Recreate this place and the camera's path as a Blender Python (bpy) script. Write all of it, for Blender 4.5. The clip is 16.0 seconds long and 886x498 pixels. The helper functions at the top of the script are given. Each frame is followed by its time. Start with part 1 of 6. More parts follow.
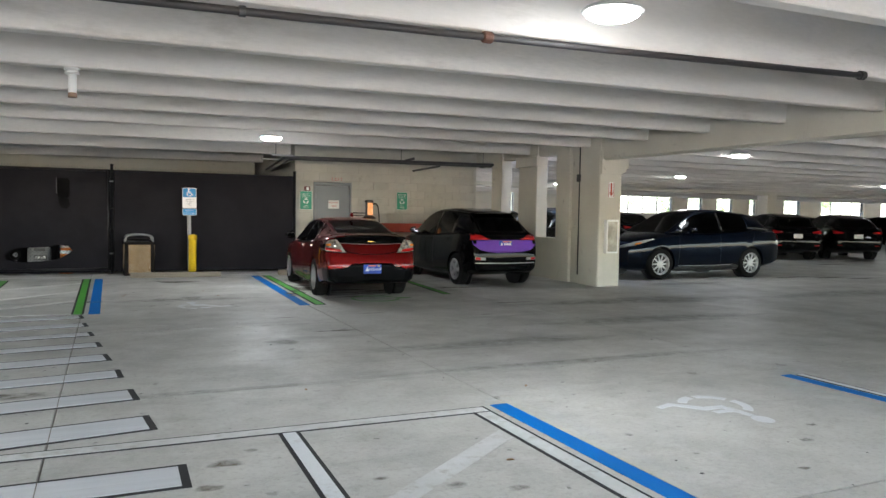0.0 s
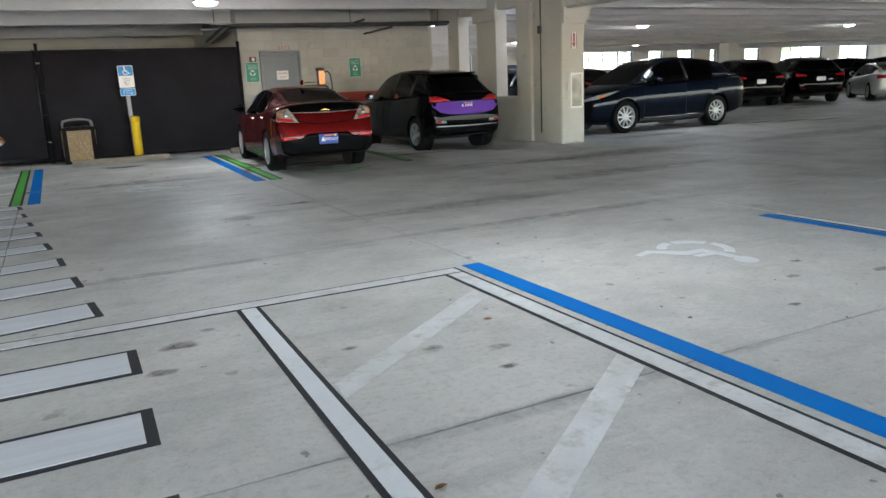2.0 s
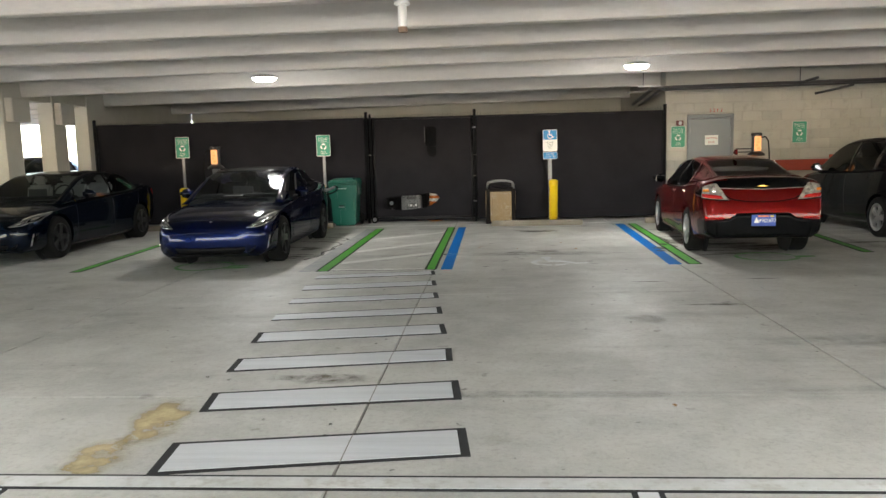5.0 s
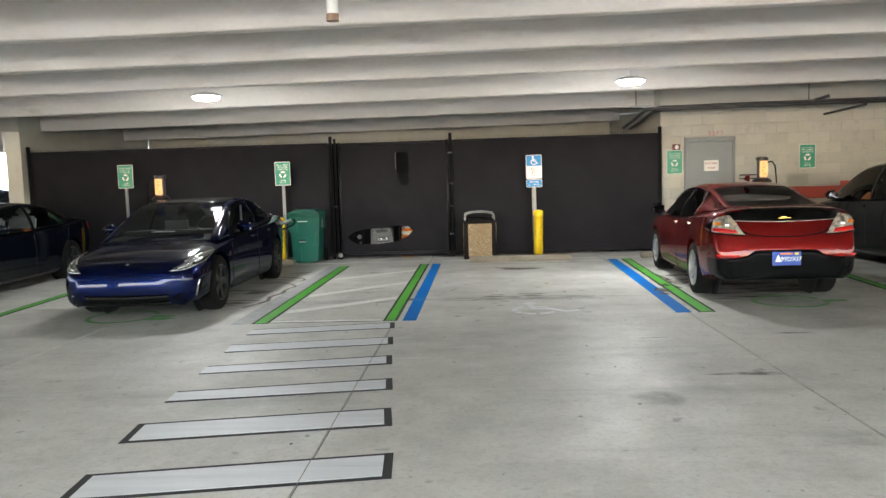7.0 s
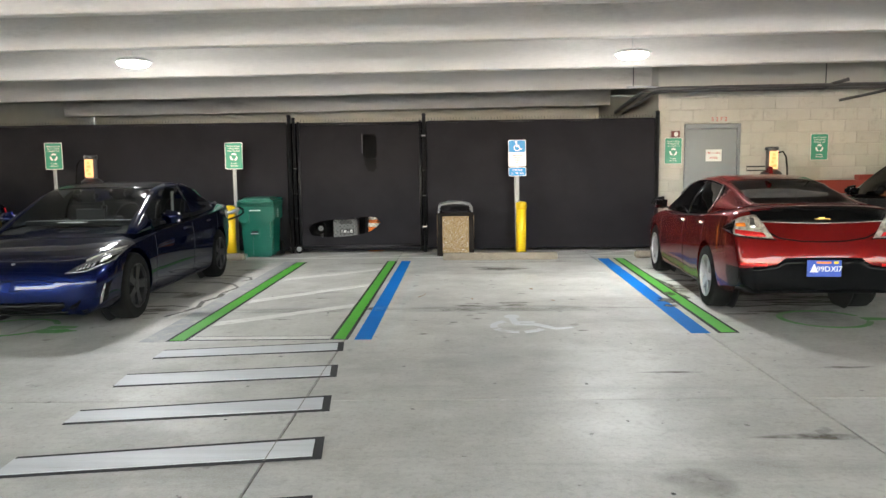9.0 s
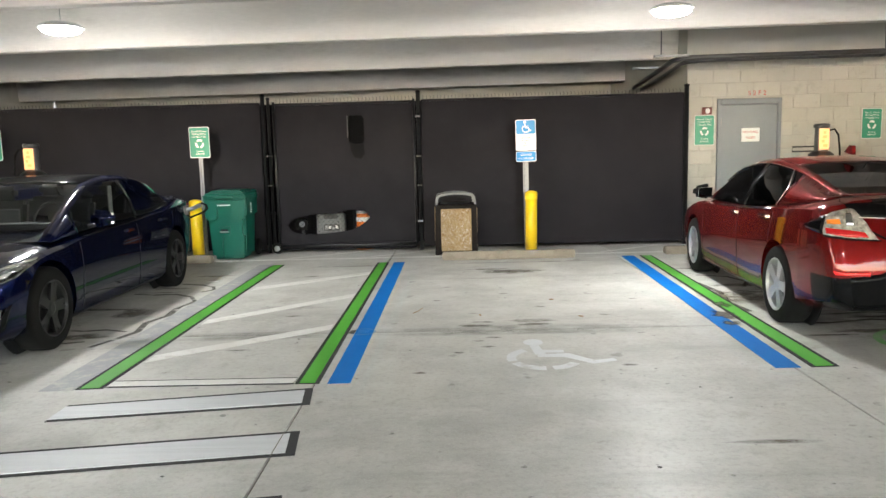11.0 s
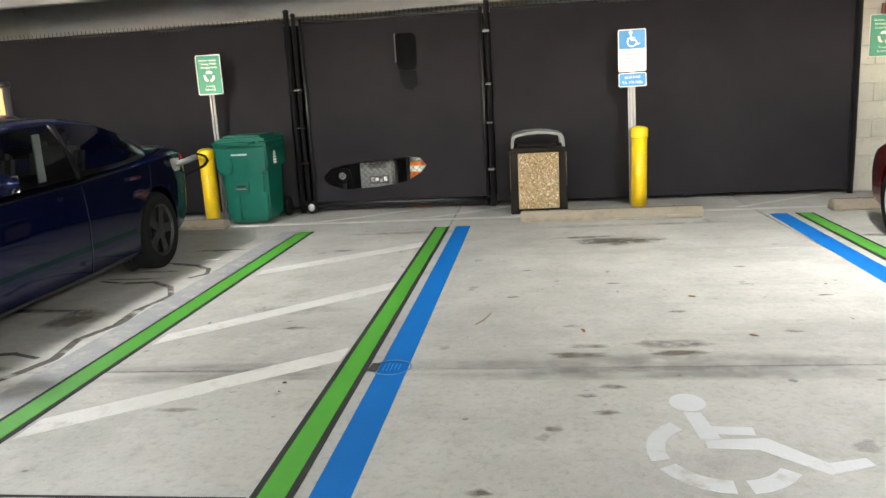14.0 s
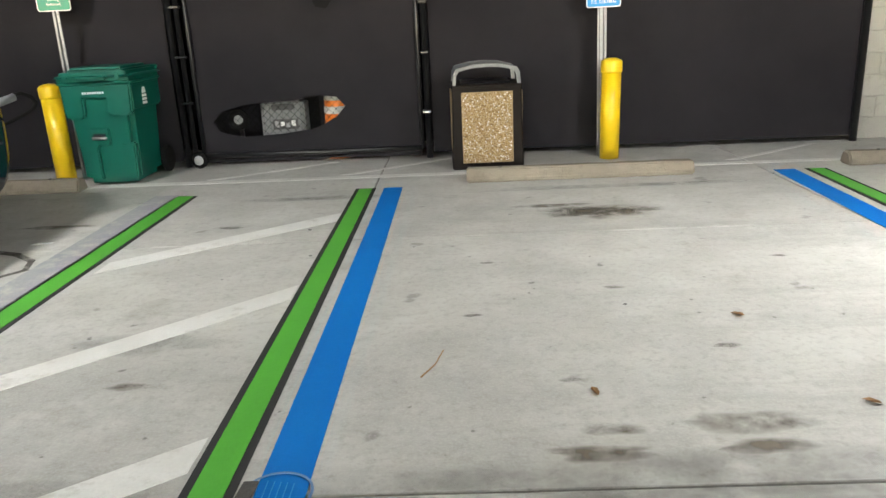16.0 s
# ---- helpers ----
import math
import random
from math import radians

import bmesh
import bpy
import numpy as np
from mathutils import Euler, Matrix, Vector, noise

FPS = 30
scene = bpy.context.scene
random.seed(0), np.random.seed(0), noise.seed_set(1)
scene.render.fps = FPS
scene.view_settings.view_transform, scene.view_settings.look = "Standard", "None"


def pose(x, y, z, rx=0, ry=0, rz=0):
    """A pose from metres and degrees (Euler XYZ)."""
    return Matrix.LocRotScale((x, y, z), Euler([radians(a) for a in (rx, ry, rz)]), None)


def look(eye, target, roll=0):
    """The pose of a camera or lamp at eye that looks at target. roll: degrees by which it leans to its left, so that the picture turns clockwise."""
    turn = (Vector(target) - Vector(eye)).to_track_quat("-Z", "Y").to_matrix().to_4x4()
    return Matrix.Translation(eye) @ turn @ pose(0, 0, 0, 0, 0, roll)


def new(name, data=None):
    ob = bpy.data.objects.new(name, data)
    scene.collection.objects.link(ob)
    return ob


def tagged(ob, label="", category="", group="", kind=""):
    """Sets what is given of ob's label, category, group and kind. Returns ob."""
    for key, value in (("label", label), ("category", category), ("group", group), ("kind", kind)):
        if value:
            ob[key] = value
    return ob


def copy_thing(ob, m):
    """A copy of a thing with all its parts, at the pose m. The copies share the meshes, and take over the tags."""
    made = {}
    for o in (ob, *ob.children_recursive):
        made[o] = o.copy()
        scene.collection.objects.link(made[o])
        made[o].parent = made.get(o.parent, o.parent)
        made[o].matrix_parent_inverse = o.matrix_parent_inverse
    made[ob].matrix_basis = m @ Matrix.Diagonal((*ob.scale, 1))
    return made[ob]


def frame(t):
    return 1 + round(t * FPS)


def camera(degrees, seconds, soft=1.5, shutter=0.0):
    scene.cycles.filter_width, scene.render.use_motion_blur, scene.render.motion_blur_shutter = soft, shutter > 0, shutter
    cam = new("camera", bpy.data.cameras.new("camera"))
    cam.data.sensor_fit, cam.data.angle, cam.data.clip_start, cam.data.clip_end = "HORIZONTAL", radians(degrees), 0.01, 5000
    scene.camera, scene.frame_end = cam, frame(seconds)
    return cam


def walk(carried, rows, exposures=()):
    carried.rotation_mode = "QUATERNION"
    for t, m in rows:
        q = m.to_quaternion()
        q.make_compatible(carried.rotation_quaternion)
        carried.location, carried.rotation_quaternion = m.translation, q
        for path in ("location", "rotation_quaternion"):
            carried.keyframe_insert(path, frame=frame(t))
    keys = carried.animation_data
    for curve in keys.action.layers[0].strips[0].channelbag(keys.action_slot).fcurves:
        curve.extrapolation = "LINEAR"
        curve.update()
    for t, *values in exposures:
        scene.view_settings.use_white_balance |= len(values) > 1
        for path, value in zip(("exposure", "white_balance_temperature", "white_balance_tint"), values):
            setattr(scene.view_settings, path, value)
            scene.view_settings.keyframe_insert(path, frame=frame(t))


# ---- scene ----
cam = camera(61.5, 16.0)
SKY, LAMP_W, STOPS = 0.15, 12.5, 3.3
PATH = [
    (0, (-0.172, 3.702, 1.482), (0.645, 5.524, 1.385), 1.0),
    (0.5, (-0.139, 3.726, 1.473), (0.739, 5.521, 1.38), 0.8),
    (1, (-0.108, 3.76, 1.428), (0.762, 5.556, 1.293), 0.2),
    (1.5, (-0.062, 3.849, 1.328), (0.803, 5.623, 1.006), -1.3),
    (2, (0.009, 4.086, 1.313), (0.889, 5.828, 0.877), -2.5),
    (2.5, (0.106, 4.166, 1.311), (0.865, 5.951, 0.825), -3.1),
    (3, (0.177, 4.295, 1.339), (0.578, 6.189, 0.839), -3.4),
    (3.5, (0.171, 4.576, 1.385), (0.299, 6.521, 0.936), -3.3),
    (4, (0.249, 4.793, 1.494), (0.131, 6.767, 1.2), -2.3),
    (4.2, (0.242, 4.862, 1.517), (0.1, 6.839, 1.246), -1.2),
    (6.3, (0.355, 6.507, 1.497), (0.244, 8.489, 1.256), -2.2),
    (6.5, (0.386, 6.639, 1.489), (0.279, 8.624, 1.27), -2.2),
    (7, (0.42, 7.047, 1.499), (0.32, 9.037, 1.317), -1.7),
    (7.5, (0.397, 7.444, 1.497), (0.311, 9.433, 1.308), -0.6),
    (8, (0.516, 7.793, 1.484), (0.42, 9.778, 1.266), 0.0),
    (8.5, (0.465, 8.259, 1.491), (0.398, 10.246, 1.274), -0.4),
    (9, (0.482, 8.625, 1.486), (0.438, 10.613, 1.269), -0.7),
    (9.2, (0.479, 8.78, 1.486), (0.418, 10.768, 1.269), -0.7),
    (11.3, (0.42, 10.551, 1.468), (0.384, 12.535, 1.212), -1.5),
    (11.5, (0.445, 10.724, 1.446), (0.369, 12.708, 1.202), -1.7),
    (12, (0.4, 11.124, 1.431), (0.211, 13.101, 1.195), -2.2),
    (12.5, (0.39, 11.509, 1.411), (0.168, 13.477, 1.134), -3.0),
    (13, (0.414, 11.927, 1.414), (0.144, 13.88, 1.082), -3.6),
    (13.5, (0.378, 12.399, 1.384), (0.127, 14.347, 1.008), -3.5),
    (14, (0.371, 12.857, 1.357), (0.123, 14.8, 0.951), -3.2),
    (14.5, (0.277, 13.286, 1.338), (0.047, 15.23, 0.924), -2.8),
    (15, (0.275, 13.734, 1.316), (0.11, 15.679, 0.879), -2.5),
    (15.5, (0.228, 14.174, 1.293), (0.105, 16.107, 0.798), -2.4),
    (16, (0.179, 14.585, 1.271), (0.122, 16.497, 0.686), -2.6),
]
walk(cam, [(t, look(eye, target, roll)) for t, eye, target, roll in PATH], [(t, STOPS + d, k, 10.0) for t, d, k in ((0.0, 0.05, 6150.0), (2.5, 0.05, 5950.0), (3.0, 0.0, 6500.0), (3.5, 0.03, 6550.0), (4.0, 0.12, 6800.0), (6.5, 0.63, 6550.0), (8.5, 0.93, 6450.0), (12.0, 1.10, 6650.0), (14.0, 1.13, 6650.0), (16.0, 1.04, 6600.0))])

# ---------- world, sun, exposure ----------
world = bpy.data.worlds.new("sky")
scene.world = world
world.use_nodes = True
wn = world.node_tree
sky = wn.nodes.new("ShaderNodeTexSky")
sky.sky_type = "NISHITA"
sky.sun_disc = False
sky.sun_elevation, sky.sun_rotation = radians(46), radians(200)
wn.nodes["Background"].inputs[1].default_value = SKY
wn.links.new(sky.outputs[0], wn.nodes["Background"].inputs[0])
sun = new("sun", bpy.data.lights.new("sun", "SUN"))
sun.data.energy, sun.data.angle, sun.data.color = 5.0, radians(0.5), (1, 0.95, 0.88)
sun.matrix_world = look((0, 0, 40), (0.24, 0.65, 39.28))


# ---------- materials ----------
def nodes_of(name):
    m = bpy.data.materials.new(name)
    m.use_nodes = True
    return m, m.node_tree.nodes, m.node_tree.links, m.node_tree.nodes["Principled BSDF"]


def mixed(n, l, a, b, fac, kind="MIX"):
    mx = n.new("ShaderNodeMix")
    mx.data_type, mx.blend_type = "RGBA", kind
    for sock, v in ((6, a), (7, b), (0, fac)):
        if hasattr(v, "is_linked"):
            l.new(v, mx.inputs[sock])
        else:
            mx.inputs[sock].default_value = (*v, 1) if isinstance(v, tuple) else v
    return mx.outputs[2]


def noise_fac(n, l, co, scale, detail=4, lo=0.35, hi=0.65, rough=0.6):
    t = n.new("ShaderNodeTexNoise")
    t.inputs["Scale"].default_value, t.inputs["Detail"].default_value, t.inputs["Roughness"].default_value = scale, detail, rough
    l.new(co, t.inputs["Vector"])
    r = n.new("ShaderNodeMapRange")
    r.inputs[1].default_value, r.inputs[2].default_value = lo, hi
    l.new(t.outputs["Fac"], r.inputs[0])
    return r.outputs[0]


def scaled(n, l, v, k):
    m = n.new("ShaderNodeMath")
    m.operation = "MULTIPLY"
    l.new(v, m.inputs[0])
    m.inputs[1].default_value = k
    return m.outputs[0]


def surface(name, base, alt=None, rough=0.6, metal=0.0, big=1.2, fine=40.0, amount=0.5, bump=0.15, dist=0.004, stretch=None, vary=0.0, coat=0.0, dirt=None, dirt_at=(0.55, 0.75), gloss_vary=0.0):
    """A painted, cast or moulded surface: two colours blended by a broad pattern, grain by a fine one, stains, relief."""
    m, n, l, p = nodes_of(name)
    co = n.new("ShaderNodeNewGeometry").outputs["Position"]
    if stretch:
        mp = n.new("ShaderNodeMapping")
        mp.inputs["Scale"].default_value = stretch
        l.new(co, mp.inputs[0])
        co = mp.outputs[0]
    alt = alt or tuple(c * 0.8 for c in base)
    broad, grain = noise_fac(n, l, co, big, 5), noise_fac(n, l, co, fine, 3, 0.3, 0.7)
    col = mixed(n, l, base, alt, scaled(n, l, broad, amount))
    col = mixed(n, l, col, tuple(c * 0.78 for c in base), scaled(n, l, grain, amount * 0.5))
    if dirt:
        col = mixed(n, l, col, dirt, noise_fac(n, l, co, big * 2.3, 7, *dirt_at, 0.7))
    if vary:
        info = n.new("ShaderNodeObjectInfo")
        col = mixed(n, l, col, tuple(c * 0.55 for c in base), scaled(n, l, info.outputs["Random"], vary))
    l.new(col, p.inputs["Base Color"])
    p.inputs["Roughness"].default_value, p.inputs["Metallic"].default_value = rough, metal
    if gloss_vary:
        r = n.new("ShaderNodeMapRange")
        r.inputs[3].default_value, r.inputs[4].default_value = rough - gloss_vary, rough + gloss_vary
        l.new(broad, r.inputs[0])
        l.new(r.outputs[0], p.inputs["Roughness"])
    if coat:
        p.inputs["Coat Weight"].default_value, p.inputs["Coat Roughness"].default_value = coat, 0.04
    if bump:
        b = n.new("ShaderNodeBump")
        b.inputs["Strength"].default_value, b.inputs["Distance"].default_value = bump, dist
        l.new(grain, b.inputs["Height"])
        l.new(b.outputs[0], p.inputs["Normal"])
    return m


def glow(name, colour, strength):
    m, n, l, p = nodes_of(name)
    p.inputs["Base Color"].default_value = (*(0.2 * c for c in colour), 1)
    p.inputs["Emission Color"].default_value = (*colour, 1)
    p.inputs["Emission Strength"].default_value = strength
    return m


def car_glass(name, tint):
    m, n, l, p = nodes_of(name)
    tr, gl, mx, fr = (n.new("ShaderNode" + k) for k in ("BsdfTransparent", "BsdfGlossy", "MixShader", "Fresnel"))
    tr.inputs[0].default_value = (*tint, 1)
    gl.inputs["Roughness"].default_value = 0.02
    fr.inputs[0].default_value = 1.28
    l.new(fr.outputs[0], mx.inputs[0])
    l.new(tr.outputs[0], mx.inputs[1])
    l.new(gl.outputs[0], mx.inputs[2])
    l.new(mx.outputs[0], n["Material Output"].inputs[0])
    return m


def floor_material():
    """Broom-finished concrete: pale, with broad cloudy wear, tyre dirt along the lanes, dark drips and pale scuffs."""
    m, n, l, p = nodes_of("concrete_floor")
    co = n.new("ShaderNodeNewGeometry").outputs["Position"]
    lane = n.new("ShaderNodeMapping")
    lane.inputs["Scale"].default_value = (0.25, 1.6, 1)
    l.new(co, lane.inputs[0])
    col = mixed(n, l, (0.485, 0.475, 0.44), (0.345, 0.335, 0.31), noise_fac(n, l, co, 0.55, 7, 0.36, 0.66, 0.7))
    col = mixed(n, l, col, (0.565, 0.557, 0.525), scaled(n, l, noise_fac(n, l, co, 2.4, 7, 0.48, 0.72, 0.7), 0.6))
    col = mixed(n, l, col, (0.20, 0.19, 0.17), scaled(n, l, noise_fac(n, l, lane.outputs[0], 0.8, 8, 0.54, 0.8, 0.74), 0.8))
    col = mixed(n, l, col, (0.23, 0.215, 0.185), scaled(n, l, noise_fac(n, l, co, 6.5, 6, 0.55, 0.78, 0.72), 0.6))
    col = mixed(n, l, col, (0.11, 0.095, 0.08), scaled(n, l, noise_fac(n, l, co, 4.2, 3, 0.69, 0.735, 0.5), 0.55))
    col = mixed(n, l, col, (0.27, 0.255, 0.23), scaled(n, l, noise_fac(n, l, co, 28, 4, 0.5, 0.75, 0.6), 0.6))
    col = mixed(n, l, col, (0.20, 0.165, 0.115), scaled(n, l, noise_fac(n, l, co, 1.7, 8, 0.58, 0.74, 0.75), 0.5))
    col = mixed(n, l, col, (0.08, 0.075, 0.07), scaled(n, l, noise_fac(n, l, co, 13, 2, 0.735, 0.76, 0.4), 0.7))
    col = mixed(n, l, col, (0.55, 0.54, 0.50), scaled(n, l, noise_fac(n, l, co, 90, 3, 0.45, 0.75), 0.4))
    l.new(col, p.inputs["Base Color"])
    r = n.new("ShaderNodeMapRange")
    r.inputs[3].default_value, r.inputs[4].default_value = 0.42, 0.68
    l.new(noise_fac(n, l, co, 1.1, 5), r.inputs[0])
    l.new(r.outputs[0], p.inputs["Roughness"])
    b = n.new("ShaderNodeBump")
    b.inputs["Strength"].default_value, b.inputs["Distance"].default_value = 0.25, 0.003
    l.new(noise_fac(n, l, co, 120, 4, 0.2, 0.8), b.inputs["Height"])
    l.new(b.outputs[0], p.inputs["Normal"])
    return m


M = dict(
    floor=floor_material(),
    joint=surface("joint_filler", (0.20, 0.185, 0.16), rough=0.9),
    ceiling=surface("precast_concrete", (0.72, 0.675, 0.63), (0.585, 0.55, 0.51), 0.75, big=0.9, fine=45, amount=0.9, dirt=(0.36, 0.325, 0.285), dirt_at=(0.56, 0.82), stretch=(0.25, 1, 1)),
    column=surface("column_concrete", (0.61, 0.58, 0.51), (0.50, 0.475, 0.42), 0.8, big=1.5, fine=60, dirt=(0.25, 0.23, 0.2), dirt_at=(0.62, 0.8)),
    block=surface("concrete_block", (0.55, 0.53, 0.47), (0.47, 0.45, 0.40), 0.9, big=2.5, fine=70, vary=0.3, bump=0.5, dist=0.006, dirt=(0.36, 0.33, 0.28), dirt_at=(0.55, 0.8)),
    mortar=surface("mortar", (0.48, 0.46, 0.41), rough=0.95, fine=90),
    stop=surface("wheel_stop_concrete", (0.25, 0.215, 0.17), (0.20, 0.165, 0.12), 0.85, big=4, fine=60, dirt=(0.15, 0.12, 0.09), dirt_at=(0.5, 0.8), bump=0.5),
    screen=surface("black_windscreen_mesh", (0.0185, 0.0172, 0.0205), (0.027, 0.025, 0.029), 0.95, big=1.3, fine=260, amount=0.7, bump=0.4, dist=0.002),
    void=surface("deep_matt_black", (0.0025, 0.0025, 0.003), rough=1.0, bump=0.1),
    black=surface("black_steel", (0.014, 0.014, 0.016), rough=0.36, fine=90, bump=0.1),
    white_paint=surface("worn_white_paint", (0.66, 0.67, 0.68), (0.55, 0.56, 0.57), 0.55, big=1.8, fine=80, amount=0.8, dirt=(0.40, 0.38, 0.34), dirt_at=(0.56, 0.72)),
    old_paint=surface("faded_white_paint", (0.70, 0.69, 0.66), (0.58, 0.57, 0.53), 0.6, big=3, fine=70, amount=0.9, dirt=(0.45, 0.43, 0.39), dirt_at=(0.55, 0.72)),
    faint_paint=surface("thin_white_paint", (0.62, 0.62, 0.61), (0.50, 0.50, 0.48), 0.6, big=4, fine=70, amount=1.0, dirt=(0.40, 0.385, 0.35), dirt_at=(0.5, 0.66)),
    grey_paint=surface("painted_out_band", (0.27, 0.277, 0.298), (0.33, 0.33, 0.325), 0.6, big=3, fine=70, amount=1.0, dirt=(0.42, 0.405, 0.36), dirt_at=(0.5, 0.66)),
    bar_paint=surface("silver_white_paint", (0.60, 0.61, 0.63), (0.47, 0.48, 0.50), 0.5, big=2, fine=60, amount=0.8, stretch=(0.25, 6, 1), dirt=(0.33, 0.32, 0.30), dirt_at=(0.6, 0.78)),
    black_paint=surface("black_paint", (0.012, 0.012, 0.013), (0.025, 0.025, 0.025), 0.85, fine=70, dirt=(0.2, 0.19, 0.17), dirt_at=(0.66, 0.8)),
    blue_paint=surface("blue_paint", (0.001, 0.15, 0.49), (0.001, 0.12, 0.41), 0.7, big=2, fine=60, dirt=(0.05, 0.12, 0.25), dirt_at=(0.7, 0.9)),
    green_paint=surface("green_paint", (0.09, 0.37, 0.045), (0.065, 0.29, 0.04), 0.5, big=2, fine=60, dirt=(0.12, 0.2, 0.08), dirt_at=(0.68, 0.85)),
    green_worn=surface("worn_green_stencil", (0.08, 0.34, 0.06), (0.24, 0.34, 0.20), 0.6, big=5, fine=60, amount=1.0),
    yellow=surface("yellow_sleeve", (0.86, 0.58, 0.012), (0.76, 0.48, 0.01), 0.35, big=3, fine=50, amount=0.4, bump=0.05),
    galv=surface("galvanised_steel", (0.36, 0.36, 0.365), (0.27, 0.27, 0.28), 0.5, 0.7, big=8, fine=60),
    white=surface("white_enamel", (0.80, 0.80, 0.79), rough=0.4, fine=60, amount=0.2, bump=0.03),
    sign_green=surface("green_sign_sheet", (0.012, 0.26, 0.15), (0.01, 0.22, 0.125), 0.3, big=3, bump=0.02, amount=0.4),
    sign_blue=surface("blue_sign_sheet", (0.006, 0.24, 0.58), (0.006, 0.20, 0.50), 0.3, big=3, bump=0.02, amount=0.3),
    grey_text=surface("grey_print", (0.04, 0.045, 0.07), rough=0.5, bump=0),
    red_text=surface("red_print", (0.55, 0.05, 0.05), rough=0.5, bump=0),
    door=surface("grey_steel_door", (0.23, 0.25, 0.27), (0.19, 0.21, 0.23), 0.4, big=1.4, fine=50, amount=0.6, bump=0.05, dirt=(0.13, 0.13, 0.13), dirt_at=(0.64, 0.85)),
    red=surface("red_enamel", (0.45, 0.07, 0.04), (0.33, 0.05, 0.03), 0.5, big=2, dirt=(0.2, 0.08, 0.06), dirt_at=(0.6, 0.8)),
    cart=surface("green_plastic", (0.002, 0.108, 0.076), (0.002, 0.088, 0.062), 0.36, big=3, fine=120, amount=0.5, bump=0.15, dist=0.001),
    rubber=surface("rubber", (0.006, 0.006, 0.006), (0.012, 0.0115, 0.011), 0.9, fine=90, bump=0.3),
    brown=surface("dark_brown_plastic", (0.010, 0.007, 0.006), (0.015, 0.011, 0.009), 0.65, fine=90, bump=0.1),
    grey_plastic=surface("grey_moulded_plastic", (0.17, 0.175, 0.18), (0.13, 0.135, 0.14), 0.4, fine=80, bump=0.05),
    pebble=surface("pebble_aggregate", (0.50, 0.36, 0.19), (0.26, 0.16, 0.07), 0.7, big=60, fine=110, amount=0.9, bump=1.0, dist=0.01, dirt=(0.60, 0.47, 0.28), dirt_at=(0.52, 0.62)),
    lamp=glow("led_diffuser", (1.0, 0.98, 0.94), 6),
    lamp_body=surface("white_lamp_housing", (0.60, 0.59, 0.57), rough=0.4, bump=0),
    orange=surface("orange_film", (0.90, 0.22, 0.018), rough=0.4, amount=0.3, bump=0.02),
    charger_glow=glow("charger_panel", (1.0, 0.42, 0.16), 0.10),
    drain=surface("cast_iron", (0.09, 0.085, 0.08), (0.05, 0.045, 0.04), 0.6, 0.6, big=20, fine=80, bump=0.5),
    leaf=surface("dry_leaf", (0.34, 0.20, 0.08), (0.25, 0.12, 0.05), 0.8, big=30),
    gum=surface("dark_spot", (0.05, 0.048, 0.045), rough=0.8),
    conduit=surface("grey_conduit", (0.075, 0.074, 0.076), (0.05, 0.05, 0.05), 0.45, 0.2, big=5, fine=60),
    pipe=surface("dark_sprinkler_pipe", (0.028, 0.026, 0.028), (0.05, 0.035, 0.03), 0.5, big=4, fine=60),
)

for key in ("blue_paint", "green_paint", "screen", "rubber", "brown"):
    M[key].node_tree.nodes["Principled BSDF"].inputs["Specular IOR Level"].default_value = 0.15


# ---------- building blocks ----------
def part(name, bm, material, parent=None, label="", smooth=False):
    me = bpy.data.meshes.new(name)
    if smooth:
        for f in bm.faces:
            f.smooth = True
    bm.to_mesh(me)
    bm.free()
    for m in material if isinstance(material, (list, tuple)) else [material]:
        me.materials.append(m)
    ob = new(name, me)
    if parent:
        ob.parent = parent
    if label:
        ob["label"] = label
    return ob


def thing(name, m, label, category, group="", kind=""):
    ob = new(name)
    ob.empty_display_size = 0.1
    ob.matrix_world = m
    return tagged(ob, label, category, group, kind)


def box(x0, x1, y0, y1, z0, z1, bevel=0.0, seg=1, bm=None):
    own = bmesh.new()
    bmesh.ops.create_cube(own, size=1)
    for v in own.verts:
        v.co = Vector(((x0 + x1) / 2 + v.co.x * (x1 - x0), (y0 + y1) / 2 + v.co.y * (y1 - y0), (z0 + z1) / 2 + v.co.z * (z1 - z0)))
    if bevel:
        bmesh.ops.bevel(own, geom=own.edges[:], offset=bevel, segments=seg, affect="EDGES", clamp_overlap=True)
    return join(bm, own)


def join(bm, own):
    if bm is None:
        return own
    me = bpy.data.meshes.new("tmp")
    own.to_mesh(me)
    own.free()
    bm.from_mesh(me)
    bpy.data.meshes.remove(me)
    return bm


def prism(points, z0, z1, bm=None, axis="z"):
    """A solid from a closed outline; axis z: outline in x, y; y: outline in x, z, reaching from z0 to z1 in y; x: outline in y, z."""
    bm = bm or bmesh.new()
    put = {"z": lambda a, b, c: (a, b, c), "y": lambda a, b, c: (a, c, b), "x": lambda a, b, c: (c, a, b)}[axis]
    lo = [bm.verts.new(put(a, b, z0)) for a, b in points]
    hi = [bm.verts.new(put(a, b, z1)) for a, b in points]
    fs = [bm.faces.new(lo), bm.faces.new(hi)]
    for i in range(len(points)):
        j = (i + 1) % len(points)
        fs.append(bm.faces.new((lo[i], lo[j], hi[j], hi[i])))
    bmesh.ops.recalc_face_normals(bm, faces=fs)
    return bm


